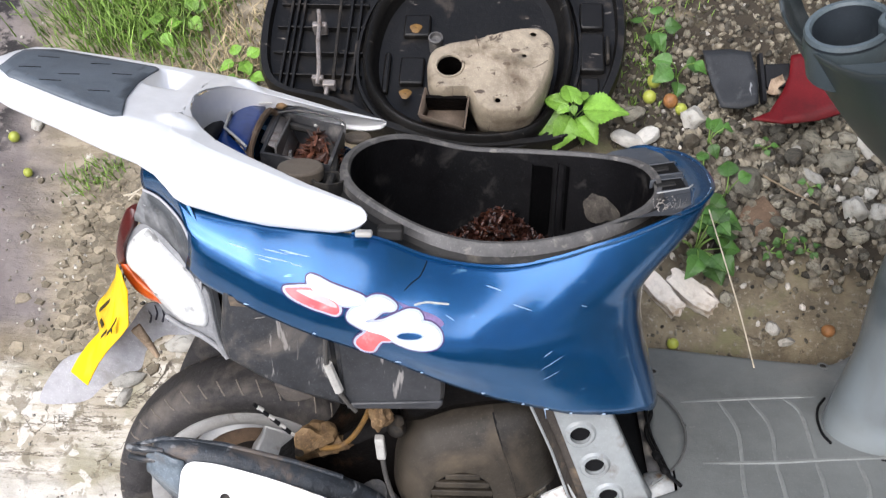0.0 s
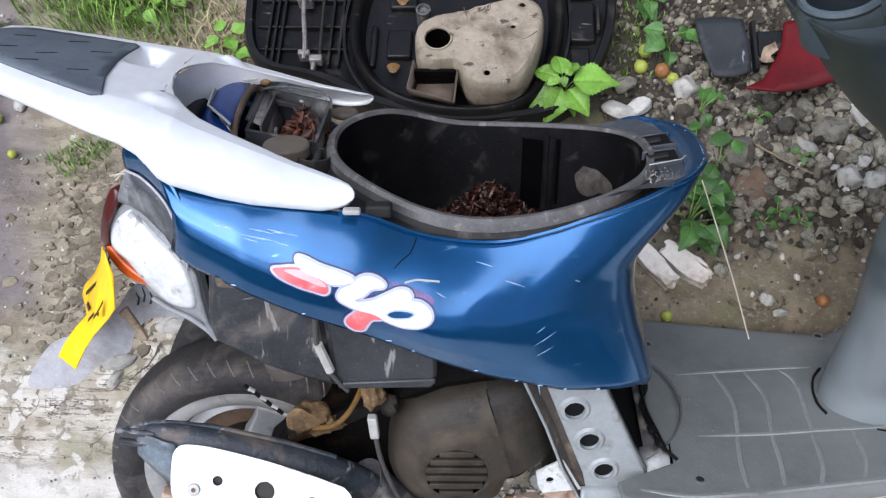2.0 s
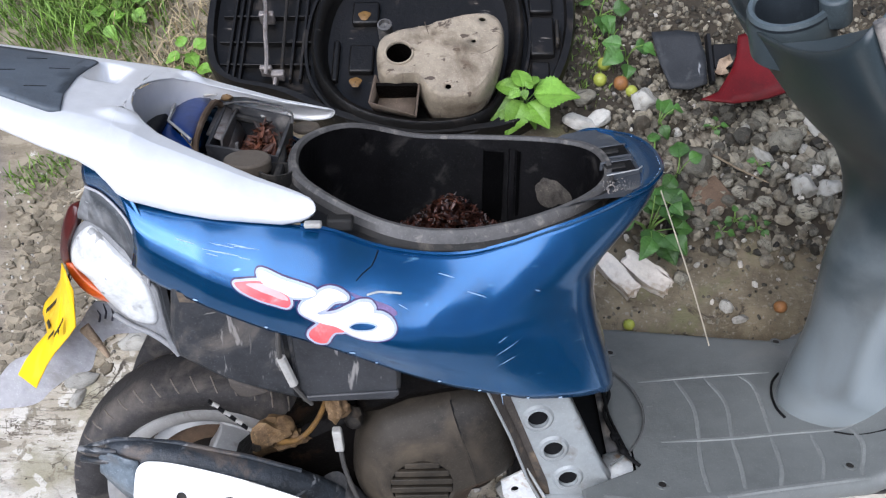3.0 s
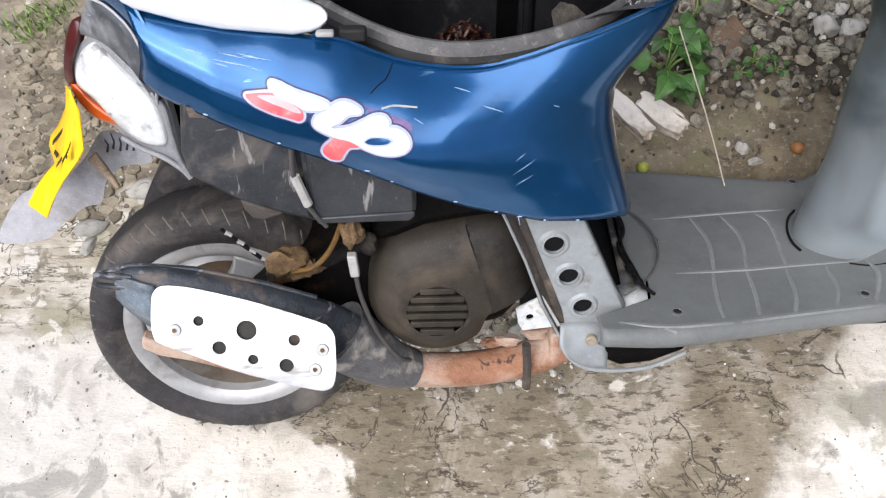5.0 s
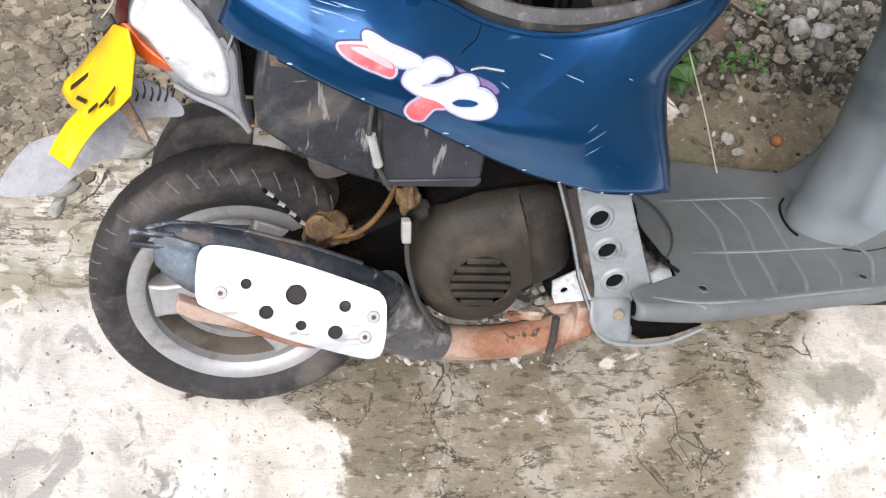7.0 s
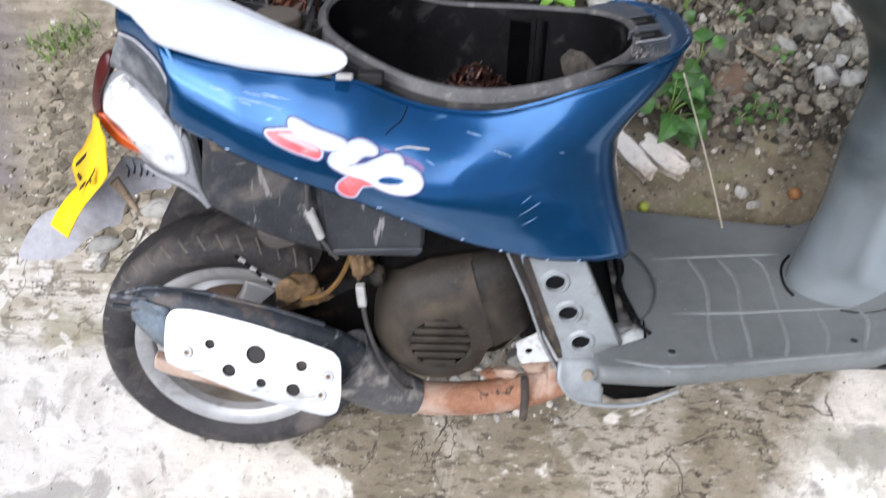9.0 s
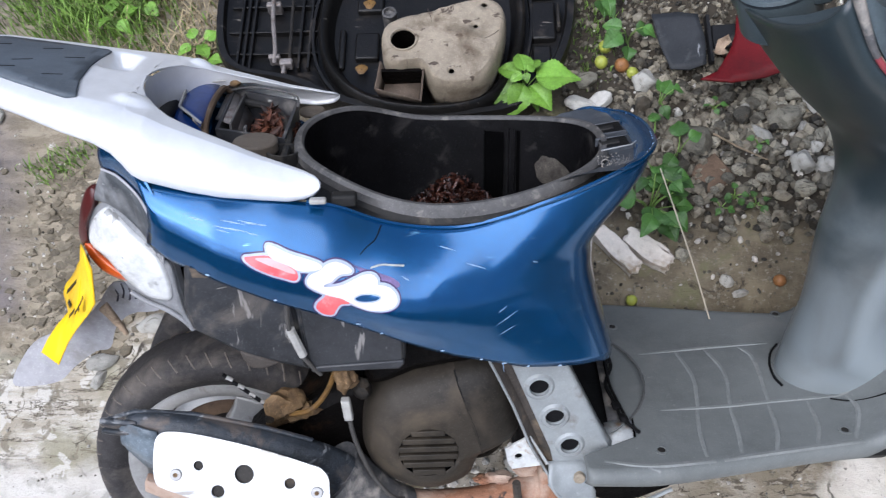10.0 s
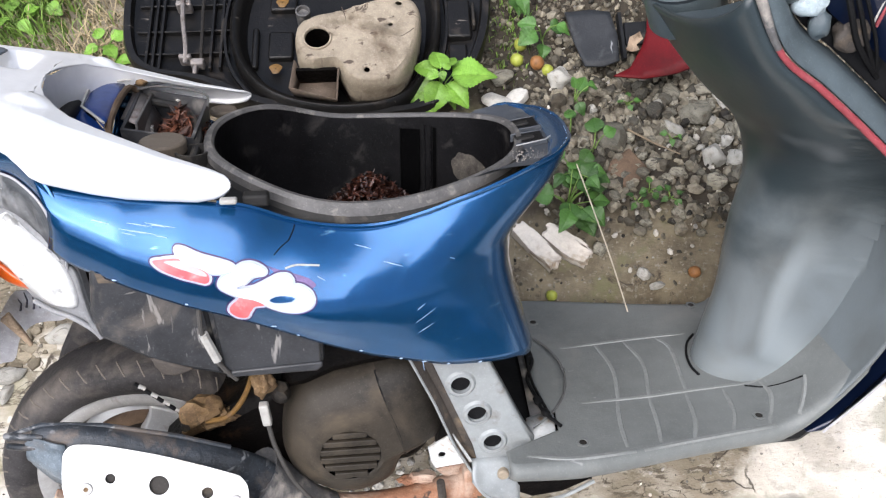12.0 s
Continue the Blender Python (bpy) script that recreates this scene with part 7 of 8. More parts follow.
# grey dusty air duct cover lying in the seat base
DUCT = [(0.196, 0.735), (0.192, 0.700), (0.200, 0.668), (0.222, 0.652), (0.258, 0.655), (0.272, 0.640), (0.290, 0.612), (0.330, 0.604), (0.375, 0.622), (0.402, 0.680), (0.414, 0.745), (0.404, 0.782), (0.372, 0.792), (0.300, 0.772), (0.225, 0.752)]
d_out = closed_spline(DUCT, 64)
d_c = np.array((0.31, 0.70))
rows = []
for k, z in ((0.97, T - 0.015), (1.0, T + 0.02), (0.99, T + 0.050), (0.955, T + 0.063), (0.90, T + 0.068)):
    rows.append([tuple(d_c + (p - d_c) * k) + (z,) for p in d_out])
bm = grid_mesh(rows, True)
# top face, with the round port and the bolt holes cut through
edges = []

bm.verts.ensure_lookup_table()
n0 = len(bm.verts) - 64
edges += [bm.edges.get((bm.verts[n0 + i], bm.verts[n0 + (i + 1) % 64])) for i in range(64)]
for cx, cy, r in ((0.233, 0.700, 0.0215), (0.360, 0.722, 0.0045), (0.375, 0.770, 0.0055), (0.318, 0.628, 0.005)):
    vs = [bm.verts.new((cx + r * math.cos(a), cy + r * math.sin(a), T + 0.068)) for a in np.linspace(0, 2 * math.pi, 24, endpoint=False)]
    edges += [bm.edges.new((vs[i], vs[(i + 1) % 24])) for i in range(24)]
bmesh.ops.triangle_fill(bm, use_beauty=True, edges=edges, normal=(0, 0, 1))
crown_edges = [e for e in bm.edges if min(v.co.z for v in e.verts) > T + 0.062]
bmesh.ops.subdivide_edges(bm, edges=crown_edges, cuts=3, use_grid_fill=True)
bmesh.ops.triangulate(bm, faces=[f for f in bm.faces if len(f.verts) > 4])
for v in bm.verts:
    free = smooth(0.026, 0.038, math.hypot(v.co.x - 0.233, v.co.y - 0.700)) * smooth(T + 0.055, T + 0.064, v.co.z)
    fold = v.co.x - 0.285 - 0.010 * math.sin((v.co.y - 0.6) * 45)
    v.co.z += free * (0.0035 * noise.noise(v.co * 26) + 0.002 * noise.noise(v.co * 70) + 0.0045 * smooth(-0.008, 0.004, fold) - 0.0045 * smooth(0.03, 0.11, fold))
duct = thing("air_duct_cover", bm, duct_metal, "dusty grey moulded duct cover with a round port", "engine part", thick=0.003, sharp=45)
part("port_wall", grid_mesh([[(0.233 + r * math.cos(a), 0.700 + r * math.sin(a), z) for a in np.linspace(0, 2 * math.pi, 28, endpoint=False)] for r, z in ((0.0225, T + 0.0675), (0.0222, T + 0.02), (0.0215, T - 0.014), (0.001, T - 0.015))], True), engine_and_hollow_dark, duct, "dark round port")
part("port_lip", tube([(0.233 + 0.0235 * math.cos(a), 0.700 + 0.0235 * math.sin(a), T + 0.069) for a in np.linspace(0, 2 * math.pi, 33)], 0.0022, 6), duct_metal, duct)
mouth = part("duct_mouth", grid_mesh([[(0.198, 0.662, T + 0.012), (0.188, 0.624, T + 0.004), (0.259, 0.607, T + 0.002), (0.264, 0.648, T + 0.012)], [(0.192, 0.662, T + 0.058), (0.181, 0.622, T + 0.034), (0.264, 0.602, T + 0.022), (0.270, 0.645, T + 0.056)]]), duct_inside, duct, "broken open trough below the port", thick=0.003, sharp=20)
part("trough_floor", grid_mesh([[(0.198, 0.662, T + 0.012), (0.264, 0.648, T + 0.012)], [(0.188, 0.624, T + 0.004), (0.259, 0.607, T + 0.002)]]), duct_inside, mouth, thick=0.002)
# dark box for the shade at the back of the trough
part("mouth_shade", box(0.194, 0.267, 0.648, 0.654, T + 0.010, T + 0.046), engine_and_hollow_dark, duct)
for pts in ([(0.275, 0.765), (0.282, 0.735), (0.272, 0.70), (0.285, 0.67)], [(0.345, 0.69), (0.38, 0.70), (0.40, 0.715)], [(0.285, 0.735), (0.289, 0.715)]):
    part("duct_rib", tube([(x, y, T + 0.0685) for x, y in spline(pts, 14)], 0.0008, 6), duct_inside, duct)


# stones
def rock_mesh(name, seed, sub, material, jag=0.35):
    rr = random.Random(seed)
    bm = bmesh.new()
    bmesh.ops.create_icosphere(bm, subdivisions=sub, radius=1)
    off = Vector((rr.random() * 50, rr.random() * 50, rr.random() * 50))
    planes = [(Vector((rr.gauss(0, 1), rr.gauss(0, 1), rr.gauss(0, 1))).normalized(), rr.uniform(0.62, 0.92)) for _ in range(9)]
    for v in bm.verts:
        p = v.co.copy()
        for n, d in planes:
            over = p.dot(n) - d
            if over > 0:
                p -= n * over * 0.96
        p *= 1 + jag * 0.4 * noise.noise(v.co * 1.6 + off) + jag * 0.12 * noise.noise(v.co * 5 + off)
        v.co = p
    finish(bm, 28)
    me = bpy.data.meshes.new(name)
    bm.to_mesh(me)
    bm.free()
    me.materials.append(material)
    return me


ROCKS = [rock_mesh("stone", 100 + i, 3, stone_mat) for i in range(6)]
PALE = [rock_mesh("pale_stone", 200 + i, 3, pale_stone) for i in range(3)]
WHITE = [rock_mesh("white_stone", 300 + i, 3, white_stone, 0.4) for i in range(2)]


def put_stone(x, y, size, turn, pale=False, k=0, label="", sink=0.35):
    kinds = WHITE if "white oval" in label else PALE if pale else ROCKS
    me = kinds[k % len(kinds)]
    ob = new("stone", me)
    ob.matrix_world = Matrix.LocRotScale((x, y, ground_z(x, y) + size[2] * (1 - sink)), Euler((0.15 * math.sin(k), 0.12 * math.cos(k * 2), radians(turn))), size)
    return tagged(ob, label or ("pale rounded stone on the soil" if pale else "grey rough stone in the gravel"), "stone", "stones on the ground")


for i, (x, y, a, b, c, turn, pale, label) in enumerate([
    (0.549, 0.640, 0.030, 0.019, 0.016, -20, True, "white oval stone lying beside the leafy plant"), (0.586, 0.652, 0.027, 0.017, 0.014, 35, True, "white oval stone lying beside the leafy plant"), (0.668, 0.690, 0.024, 0.026, 0.015, 20, True, "pale flat-topped stone near the limes"),
    (0.877, 0.655, 0.022, 0.014, 0.014, -30, False, ""), (0.908, 0.606, 0.030, 0.028, 0.018, 15, False, "squarish grey stone in the gravel"), (0.966, 0.640, 0.016, 0.042, 0.014, 28, True, "long pale stone beside the leg shield"), (0.866, 0.577, 0.013, 0.024, 0.011, 40, True, "long white pebble in the gravel"),
    (0.752, 0.560, 0.032, 0.036, 0.022, 30, False, "grey-green stone half sunk in soil"), (0.926, 0.512, 0.022, 0.026, 0.018, 10, True, ""), (0.924, 0.460, 0.023, 0.015, 0.014, 0, False, "round grey pebble on the soil"),
    (0.769, 0.290, 0.012, 0.012, 0.010, 0, True, "small white pebble near the footboard"), (0.790, 0.272, 0.014, 0.008, 0.007, 15, True, "small white pebble near the footboard"), (0.966, 0.505, 0.024, 0.020, 0.016, 45, True, ""), (0.703, 0.342, 0.014, 0.014, 0.010, 0, False, ""),
    (0.560, 0.700, 0.026, 0.018, 0.015, 15, False, ""), (0.90, 0.70, 0.02, 0.015, 0.012, 60, False, ""), (0.99, 0.57, 0.02, 0.026, 0.014, -30, False, ""), (0.84, 0.62, 0.018, 0.016, 0.014, 0, False, ""), (0.955, 0.545, 0.017, 0.014, 0.012, 70, True, ""), (0.82, 0.66, 0.017, 0.012, 0.010, 25, False, ""), (0.93, 0.655, 0.02, 0.014, 0.012, -15, False, ""),
    (-0.235, 0.395, 0.036, 0.026, 0.026, 60, False, "grey stone by the tail of the scooter"), (-0.215, 0.46, 0.030, 0.024, 0.018, 20, False, ""), (-0.26, 0.475, 0.022, 0.018, 0.014, 70, False, ""), (-0.20, 0.52, 0.028, 0.018, 0.014, -20, False, ""), (-0.27, 0.54, 0.026, 0.020, 0.016, 15, False, ""), (-0.16, 0.44, 0.026, 0.02, 0.016, 30, False, ""),
    (-0.20, 0.245, 0.044, 0.020, 0.014, 12, True, "pale lump of broken concrete"), (-0.295, 0.185, 0.030, 0.016, 0.008, 25, True, ""), (-0.30, 0.155, 0.020, 0.012, 0.008, 70, True, ""), (-0.60, 0.70, 0.014, 0.026, 0.010, 15, True, ""), (0.36, 0.05, 0.03, 0.02, 0.015, 0, True, "crumbled plaster under the engine"), (0.42, 0.02, 0.026, 0.02, 0.014, 40, True, "crumbled plaster under the engine"), (0.27, 0.04, 0.02, 0.016, 0.012, 80, True, "crumbled plaster under the engine"),
]):
    put_stone(x, y, (a, b, c), turn, pale, i, label or ("pale stone with rough faces" if pale else "grey stone with rough faces"))
rnd = random.Random(11)
for i in range(180):
    x, y = rnd.uniform(0.68, 1.12), rnd.gauss(0.575, 0.10)
    if y < 0.36 or (x < 0.78 and y > 0.68):
        continue
    s = rnd.uniform(0.005, 0.0125)
    put_stone(x, y, (s * rnd.uniform(0.8, 1.6), s, s * rnd.uniform(0.6, 0.9)), rnd.uniform(0, 180), rnd.random() < 0.16, i, "small stone in the gravel heap" if i % 2 else "small rough pebble in the gravel", 0.2)


def plaster_chunk(x, y, size, turn, seed):
    """A split slab of plaster: flat broken faces and crumbled edges."""
    bm = bmesh.new()
    bmesh.ops.create_cube(bm, size=1)
    bmesh.ops.subdivide_edges(bm, edges=bm.edges[:], cuts=7, use_grid_fill=True)
    off = Vector((seed * 7.3, seed * 2.9, 1.1))
    for v in bm.verts:
        p = v.co.copy()
        taper = 1 - 0.35 * smooth(0.15, 0.5, abs(p.x)) * (0.6 + 0.8 * noise.noise(Vector((p.x * 3, seed, 0))))
        p.y *= taper
        p.z *= 0.8 + 0.2 * taper
        p += 0.09 * noise.noise_vector(v.co * 3.2 + off) + 0.03 * noise.noise_vector(v.co * 9 + off)
        v.co = Vector((p.x * size[0], p.y * size[1], p.z * size[2]))
    ob = tagged(part("plaster_chunk", bm, plaster_white, None, sharp=30), "white split chunk of broken plaster on the soil", "rubble", "chunks of plaster")
    ob.matrix_world = pose(x, y, ground_z(x, y) + size[2] * 0.35, 4, -3, turn)


plaster_chunk(0.594, 0.350, (0.092, 0.030, 0.028), -52, 1.0)
plaster_chunk(0.646, 0.350, (0.088, 0.036, 0.030), -42, 2.0)


def gravel():
    """Countless small pebbles, thickest in the heap behind the footboard."""
    rr = random.Random(21)
    base = bmesh.new()
    bmesh.ops.create_icosphere(base, subdivisions=1, radius=1)
    bv, bf = [v.co.copy() for v in base.verts], [[v.index for v in f.verts] for f in base.faces]
    base.free()
    verts, faces = [], []

    def drop(x, y, s, lift=0.2):
        e = Euler((rr.uniform(0, 6), rr.uniform(0, 6), rr.uniform(0, 6))).to_matrix()
        sc = Vector((s * rr.uniform(0.8, 1.5), s * rr.uniform(0.7, 1.1), s * rr.uniform(0.5, 0.9)))
        o = Vector((x, y, ground_z(x, y) + s * lift))
        k = len(verts)
        for v in bv:
            w = v * (1 + 0.17 * rr.uniform(-1, 1))
            verts.append(tuple(e @ Vector((w.x * sc.x, w.y * sc.y, w.z * sc.z)) + o))
        faces.extend([[k + q for q in f] for f in bf])

    for _ in range(2100):
        x, y = rr.uniform(0.62, 1.25), rr.gauss(0.60, 0.14)
        if y > 0.36 + 0.06 * noise.noise(Vector((x * 8, 0, 0))):
            drop(x, y, rr.uniform(0.003, 0.009))
    for _ in range(800):
        x, y = rr.uniform(0.66, 1.2), rr.gauss(0.57, 0.10)
        if y > 0.37:
            drop(x, y, rr.uniform(0.007, 0.014), 0.35)
    for _ in range(4200):
        drop(rr.uniform(0.52, 1.3), rr.uniform(0.62, 1.25), rr.uniform(0.002, 0.008))
    for _ in range(900):
        drop(rr.uniform(-0.3, -0.1), rr.uniform(0.32, 0.75), rr.uniform(0.002, 0.007))
    for _ in range(260):
        drop(rr.uniform(0.5, 1.1), rr.uniform(0.23, 0.42), rr.uniform(0.0015, 0.0045))
    for _ in range(110):
        drop(rr.uniform(-0.9, -0.1), rr.uniform(0.25, 1.2), rr.uniform(0.001, 0.0035))
    for _ in range(260):
        drop(rr.uniform(-0.5, 1.1), rr.uniform(-0.3, 0.2), rr.uniform(0.0008, 0.0022))
    for _ in range(160):
        drop(rr.gauss(-0.36, 0.10), rr.uniform(0.22, 0.60), rr.uniform(0.0015, 0.004))
    me = bpy.data.meshes.new("gravel")
    me.from_pydata(verts, [], faces)
    me.materials.append(pebble_mat)
    tagged(new("gravel", me), "mixed grey and brown gravel on damp soil", "gravel", kind="stuff")
    verts.clear()
    faces.clear()
    for _ in range(240):
        drop(rr.gauss(-0.36, 0.12), rr.uniform(0.18, 0.62), rr.uniform(0.0012, 0.005))
    for _ in range(150):
        drop(rr.uniform(-0.95, -0.1), rr.uniform(0.10, 1.1), rr.uniform(0.001, 0.004))
    for _ in range(420):
        drop(rr.uniform(0.20, 0.50), rr.uniform(-0.08, 0.10), rr.uniform(0.002, 0.009))
    for _ in range(260):
        drop(rr.uniform(-0.6, 1.1), rr.uniform(-0.35, 0.12), rr.uniform(0.001, 0.004))
    for _ in range(320):
        drop(rr.uniform(0.58, 1.15), rr.gauss(0.60, 0.15), rr.uniform(0.002, 0.0065), 0.3)
    me = bpy.data.meshes.new("plaster_crumbs")
    me.from_pydata(list(verts), [], list(faces))
    me.materials.append(crumb_mat)
    flakes = bpy.data.meshes.new("crust_flakes")
    verts.clear()
    faces.clear()
    for _ in range(900):
        x, y = rr.gauss(-0.36, 0.055), rr.uniform(0.20, 0.60)
        x -= 0.10 * (y - 0.35)
        n, r, z = rr.choice((4, 5, 6)), rr.uniform(0.004, 0.014), ground_z(x, y) + rr.uniform(-0.002, 0.002)
        a0, tx, ty, k = rr.uniform(0, 6.3), rr.uniform(-0.25, 0.25), rr.uniform(-0.25, 0.25), len(verts)
        ring = [(r * rr.uniform(0.65, 1.1) * math.cos(a0 + 6.283 * i / n) * 1.35, r * rr.uniform(0.65, 1.1) * math.sin(a0 + 6.283 * i / n)) for i in range(n)]
        for h, g in ((-0.006, 1.05), (0.0015, 1.0), (0.003, 0.85)):
            verts.extend([(x + dx * g, y + dy * g, z + h + tx * dx + ty * dy) for dx, dy in ring])
        for b_ in (0, n):
            faces.extend([[k + b_ + i, k + b_ + (i + 1) % n, k + b_ + n + (i + 1) % n, k + b_ + n + i] for i in range(n)])
        faces.append([k + 2 * n + i for i in range(n)])
    flakes.from_pydata(list(verts), [], list(faces))
    flakes.materials.append(crust_mat)
    tagged(new("crust_flakes", flakes), "crumbling flakes of tan soil crust by the tail of the scooter", "soil", kind="stuff")
    return tagged(new("plaster_crumbs", me), "pale crumbs of broken plaster strewn over the ground", "rubble", kind="stuff")


gravel()
b = thing("brick_fragment", box(-0.03, 0.03, -0.03, 0.03, -0.008, 0.012), clay, "flat brown clay brick fragment in the gravel", "brick", bevel=0.004)
b.matrix_world = pose(0.770, 0.495, ground_z(0.77, 0.495) + 0.004, 4, -3, 35)


# fallen limes
def lime(x, y, r, material, label):
    bm = lump((0, 0, 0), (r, r * 0.96, r * 1.04), x * 10, 3, 0.06)
    ob = thing("lime", bm, material, label, "fruit", "fallen limes", sharp=80)
    ob.matrix_world = pose(x, y, ground_z(x, y) + r * 0.85, 40, 20, x * 900)
    part("stalk_end", disc((0, 0, r * 0.98), r * 0.14, r * 0.10, (0, 0, 1), 8), brown_metal, ob)


for x, y, r, m, w in ((0.602, 0.772, 0.0125, lime_mat, "green-yellow lime on the soil"), (0.592, 0.736, 0.0125, lime_mat, "green-yellow lime on the soil"), (0.629, 0.726, 0.0135, lime_brown, "rotting orange-brown lime on the soil"), (0.648, 0.712, 0.011, lime_mat, "yellow lime among stones"), (0.613, 0.264, 0.0095, lime_mat, "small yellow lime near the footboard"), (0.853, 0.288, 0.0105, lime_brown, "small brown lime on the soil"), (-0.63, 0.66, 0.011, lime_mat, "lime on the bare ground"), (-0.585, 0.585, 0.009, lime_mat, "small lime on the bare ground")):
    lime(x, y, r, m, w)


# plants
def leaf_mesh(name, length, width, material, cup=0.25, droop=0.35, teeth=0.035):
    """An ovate leaf: folded along its midrib, quilted between side veins, finely toothed."""
    rows, n = [], 24
    for i in range(n + 1):
        t = i / n
        w = width * math.sin(math.pi * t**0.72) ** 0.75 * (1 - 0.22 * t) * (1 + (teeth if i % 2 else -teeth)) if 0 < i < n else 0.0006
        x, z = length * t, -droop * length * t * t + 0.12 * length * t
        row = []
        for k in (-1, -0.8, -0.55, -0.3, -0.08, 0, 0.08, 0.3, 0.55, 0.8, 1):
            vein = 0.035 * width * math.sin(2 * math.pi * (t * 6 - 1.6 * abs(k))) * (abs(k) > 0.05) * (abs(k) < 0.95)
            row.append((x + 0.02 * length * abs(k) * math.sin(t * 7), w * k, z + cup * abs(w * k) - 0.10 * abs(k) ** 2 * width * math.sin(t * 8 + k) + vein - (0.03 * width if k == 0 else 0)))
        rows.append(row)
    bm = grid_mesh(rows)
    finish(bm, 80)
    me = bpy.data.meshes.new(name)
    bm.to_mesh(me)
    bm.free()
    me.materials.append(material)
    return me


BRIGHT = [leaf_mesh("leaf", 0.070, 0.034, leaf_bright, 0.12, 0.22, 0.06), leaf_mesh("leaf", 0.058, 0.029, leaf_bright, 0.2, 0.4, 0.05), leaf_mesh("leaf", 0.062, 0.028, leaf_bright, 0.12, 0.6, 0.05)]
DARK = [leaf_mesh("leaf", 0.054, 0.027, leaf_green, 0.15, 0.3, 0.05), leaf_mesh("leaf", 0.044, 0.024, leaf_green, 0.25, 0.5, 0.05), leaf_mesh("leaf", 0.050, 0.025, leaf_green, 0.1, 0.75, 0.05)]


def plant(x, y, h, leaves, kinds, label, seed, spread=0.02):
    """Stems from one root, each with a leaf at its tip."""
    rr = random.Random(seed)
    root = tagged(new("plant"), label, "plant")
    z0 = ground_z(x, y) - 0.004
    root.matrix_world = pose(x, y, z0)
    for i, (turn, out, up, size) in enumerate(leaves):
        a = radians(turn)
        tip = Vector((math.cos(a) * out, math.sin(a) * out, h * up))
        mid = Vector((tip.x * 0.35, tip.y * 0.35, tip.z * 0.7))
        st = part("stem", tube(spline([(0, 0, 0), mid, tip], 8), 0.0016, 5, r1=0.001), stem_green, root)
        lf = new("leaf", kinds[i % len(kinds)])
        lf.parent = root
        lf.matrix_local = Matrix.LocRotScale(tip, Euler((rr.uniform(-0.4, 0.4), rr.uniform(-0.35, 0.25), a + rr.uniform(-0.3, 0.3))), (size, size, size))
    return root


plant(0.445, 0.650, 0.085, [(5, 0.018, 1.0, 1.15), (-35, 0.012, 0.85, 0.95), (-100, 0.010, 0.95, 0.95), (-150, 0.014, 0.9, 0.8), (95, 0.008, 1.15, 0.75), (60, 0.012, 1.1, 0.7), (150, 0.008, 1.1, 0.65), (-60, 0.010, 0.7, 0.7), (30, 0.03, 0.75, 0.8), (200, 0.006, 1.2, 0.35), (280, 0.004, 1.25, 0.3), (20, 0.004, 1.25, 0.3)], BRIGHT, "bright green broad-leaved seedling against the upturned seat", 3)
def bush(n, r, seed, smin=0.55, smax=0.95):
    """Leaf places for a dense low weed."""
    rr = random.Random(seed)
    return [(rr.uniform(0, 360), r * rr.uniform(0.15, 1.0) ** 0.7, rr.uniform(0.45, 1.0), rr.uniform(smin, smax)) for _ in range(n)]


plant(0.655, 0.425, 0.075, bush(16, 0.045, 1), DARK, "leafy green weed growing by the nose of the scooter", 7)
plant(0.668, 0.475, 0.085, bush(5, 0.040, 2, 0.45, 0.8), DARK, "leafy green weed in the gravel", 9)
plant(0.672, 0.560, 0.050, bush(3, 0.035, 3, 0.35, 0.55), DARK, "small trailing weed among the stones", 12)
plant(0.712, 0.530, 0.055, bush(3, 0.030, 8, 0.5, 0.8), DARK, "broad-leaved weed among the stones", 13)
plant(0.690, 0.640, 0.045, bush(4, 0.040, 4, 0.4, 0.6), DARK, "small trailing weed among the stones", 15)
plant(0.645, 0.790, 0.065, bush(5, 0.030, 5, 0.5, 0.8), DARK, "weed with a broad leaf by the limes", 18)
plant(0.600, 0.885, 0.06, bush(6, 0.03, 6, 0.5, 0.8), DARK, "weed beside the seat", 20)
for i, (x, y) in enumerate(((0.80, 0.445), (0.835, 0.43), (0.775, 0.425), (0.86, 0.56), (0.79, 0.635))):
    plant(x, y, 0.022, [(k * 97 + i * 20, 0.010, 0.8 + 0.1 * (k % 3), 0.24 + 0.05 * (k % 2)) for k in range(4)], DARK, "tiny green seedling in the gravel", 30 + i)


def blades(n, spots, material, label, seed, hmin, hmax, lean=0.6):
    rr = random.Random(seed)
    verts, faces = [], []
    for _ in range(n):
        cx, cy, sx, sy = rr.choice(spots)
        x, y = rr.gauss(cx, sx), rr.gauss(cy, sy)
        h, a, w = rr.uniform(hmin, hmax), rr.uniform(0, 6.28), rr.uniform(0.0008, 0.0022)
        l = rr.uniform(0.1, lean) * h
        z = ground_z(x, y)
        dx, dy = math.cos(a), math.sin(a)
        k = len(verts)
        for t in (0, 0.5, 0.85):
            c = (x + dx * l * t * t, y + dy * l * t * t, z + h * t * (1 - 0.3 * t))
            ww = w * (1 - 0.6 * t)
            verts += [(c[0] - dy * ww, c[1] + dx * ww, c[2]), (c[0] + dy * ww, c[1] - dx * ww, c[2])]
        verts.append((x + dx * l, y + dy * l, z + h * 0.72))
        faces += [(k, k + 1, k + 3, k + 2), (k + 2, k + 3, k + 5, k + 4), (k + 4, k + 5, k + 6)]
    me = bpy.data.meshes.new("grass")
    me.from_pydata(verts, [], faces)
    me.materials.append(material)
    return tagged(new("grass", me), label, "grass", kind="stuff")


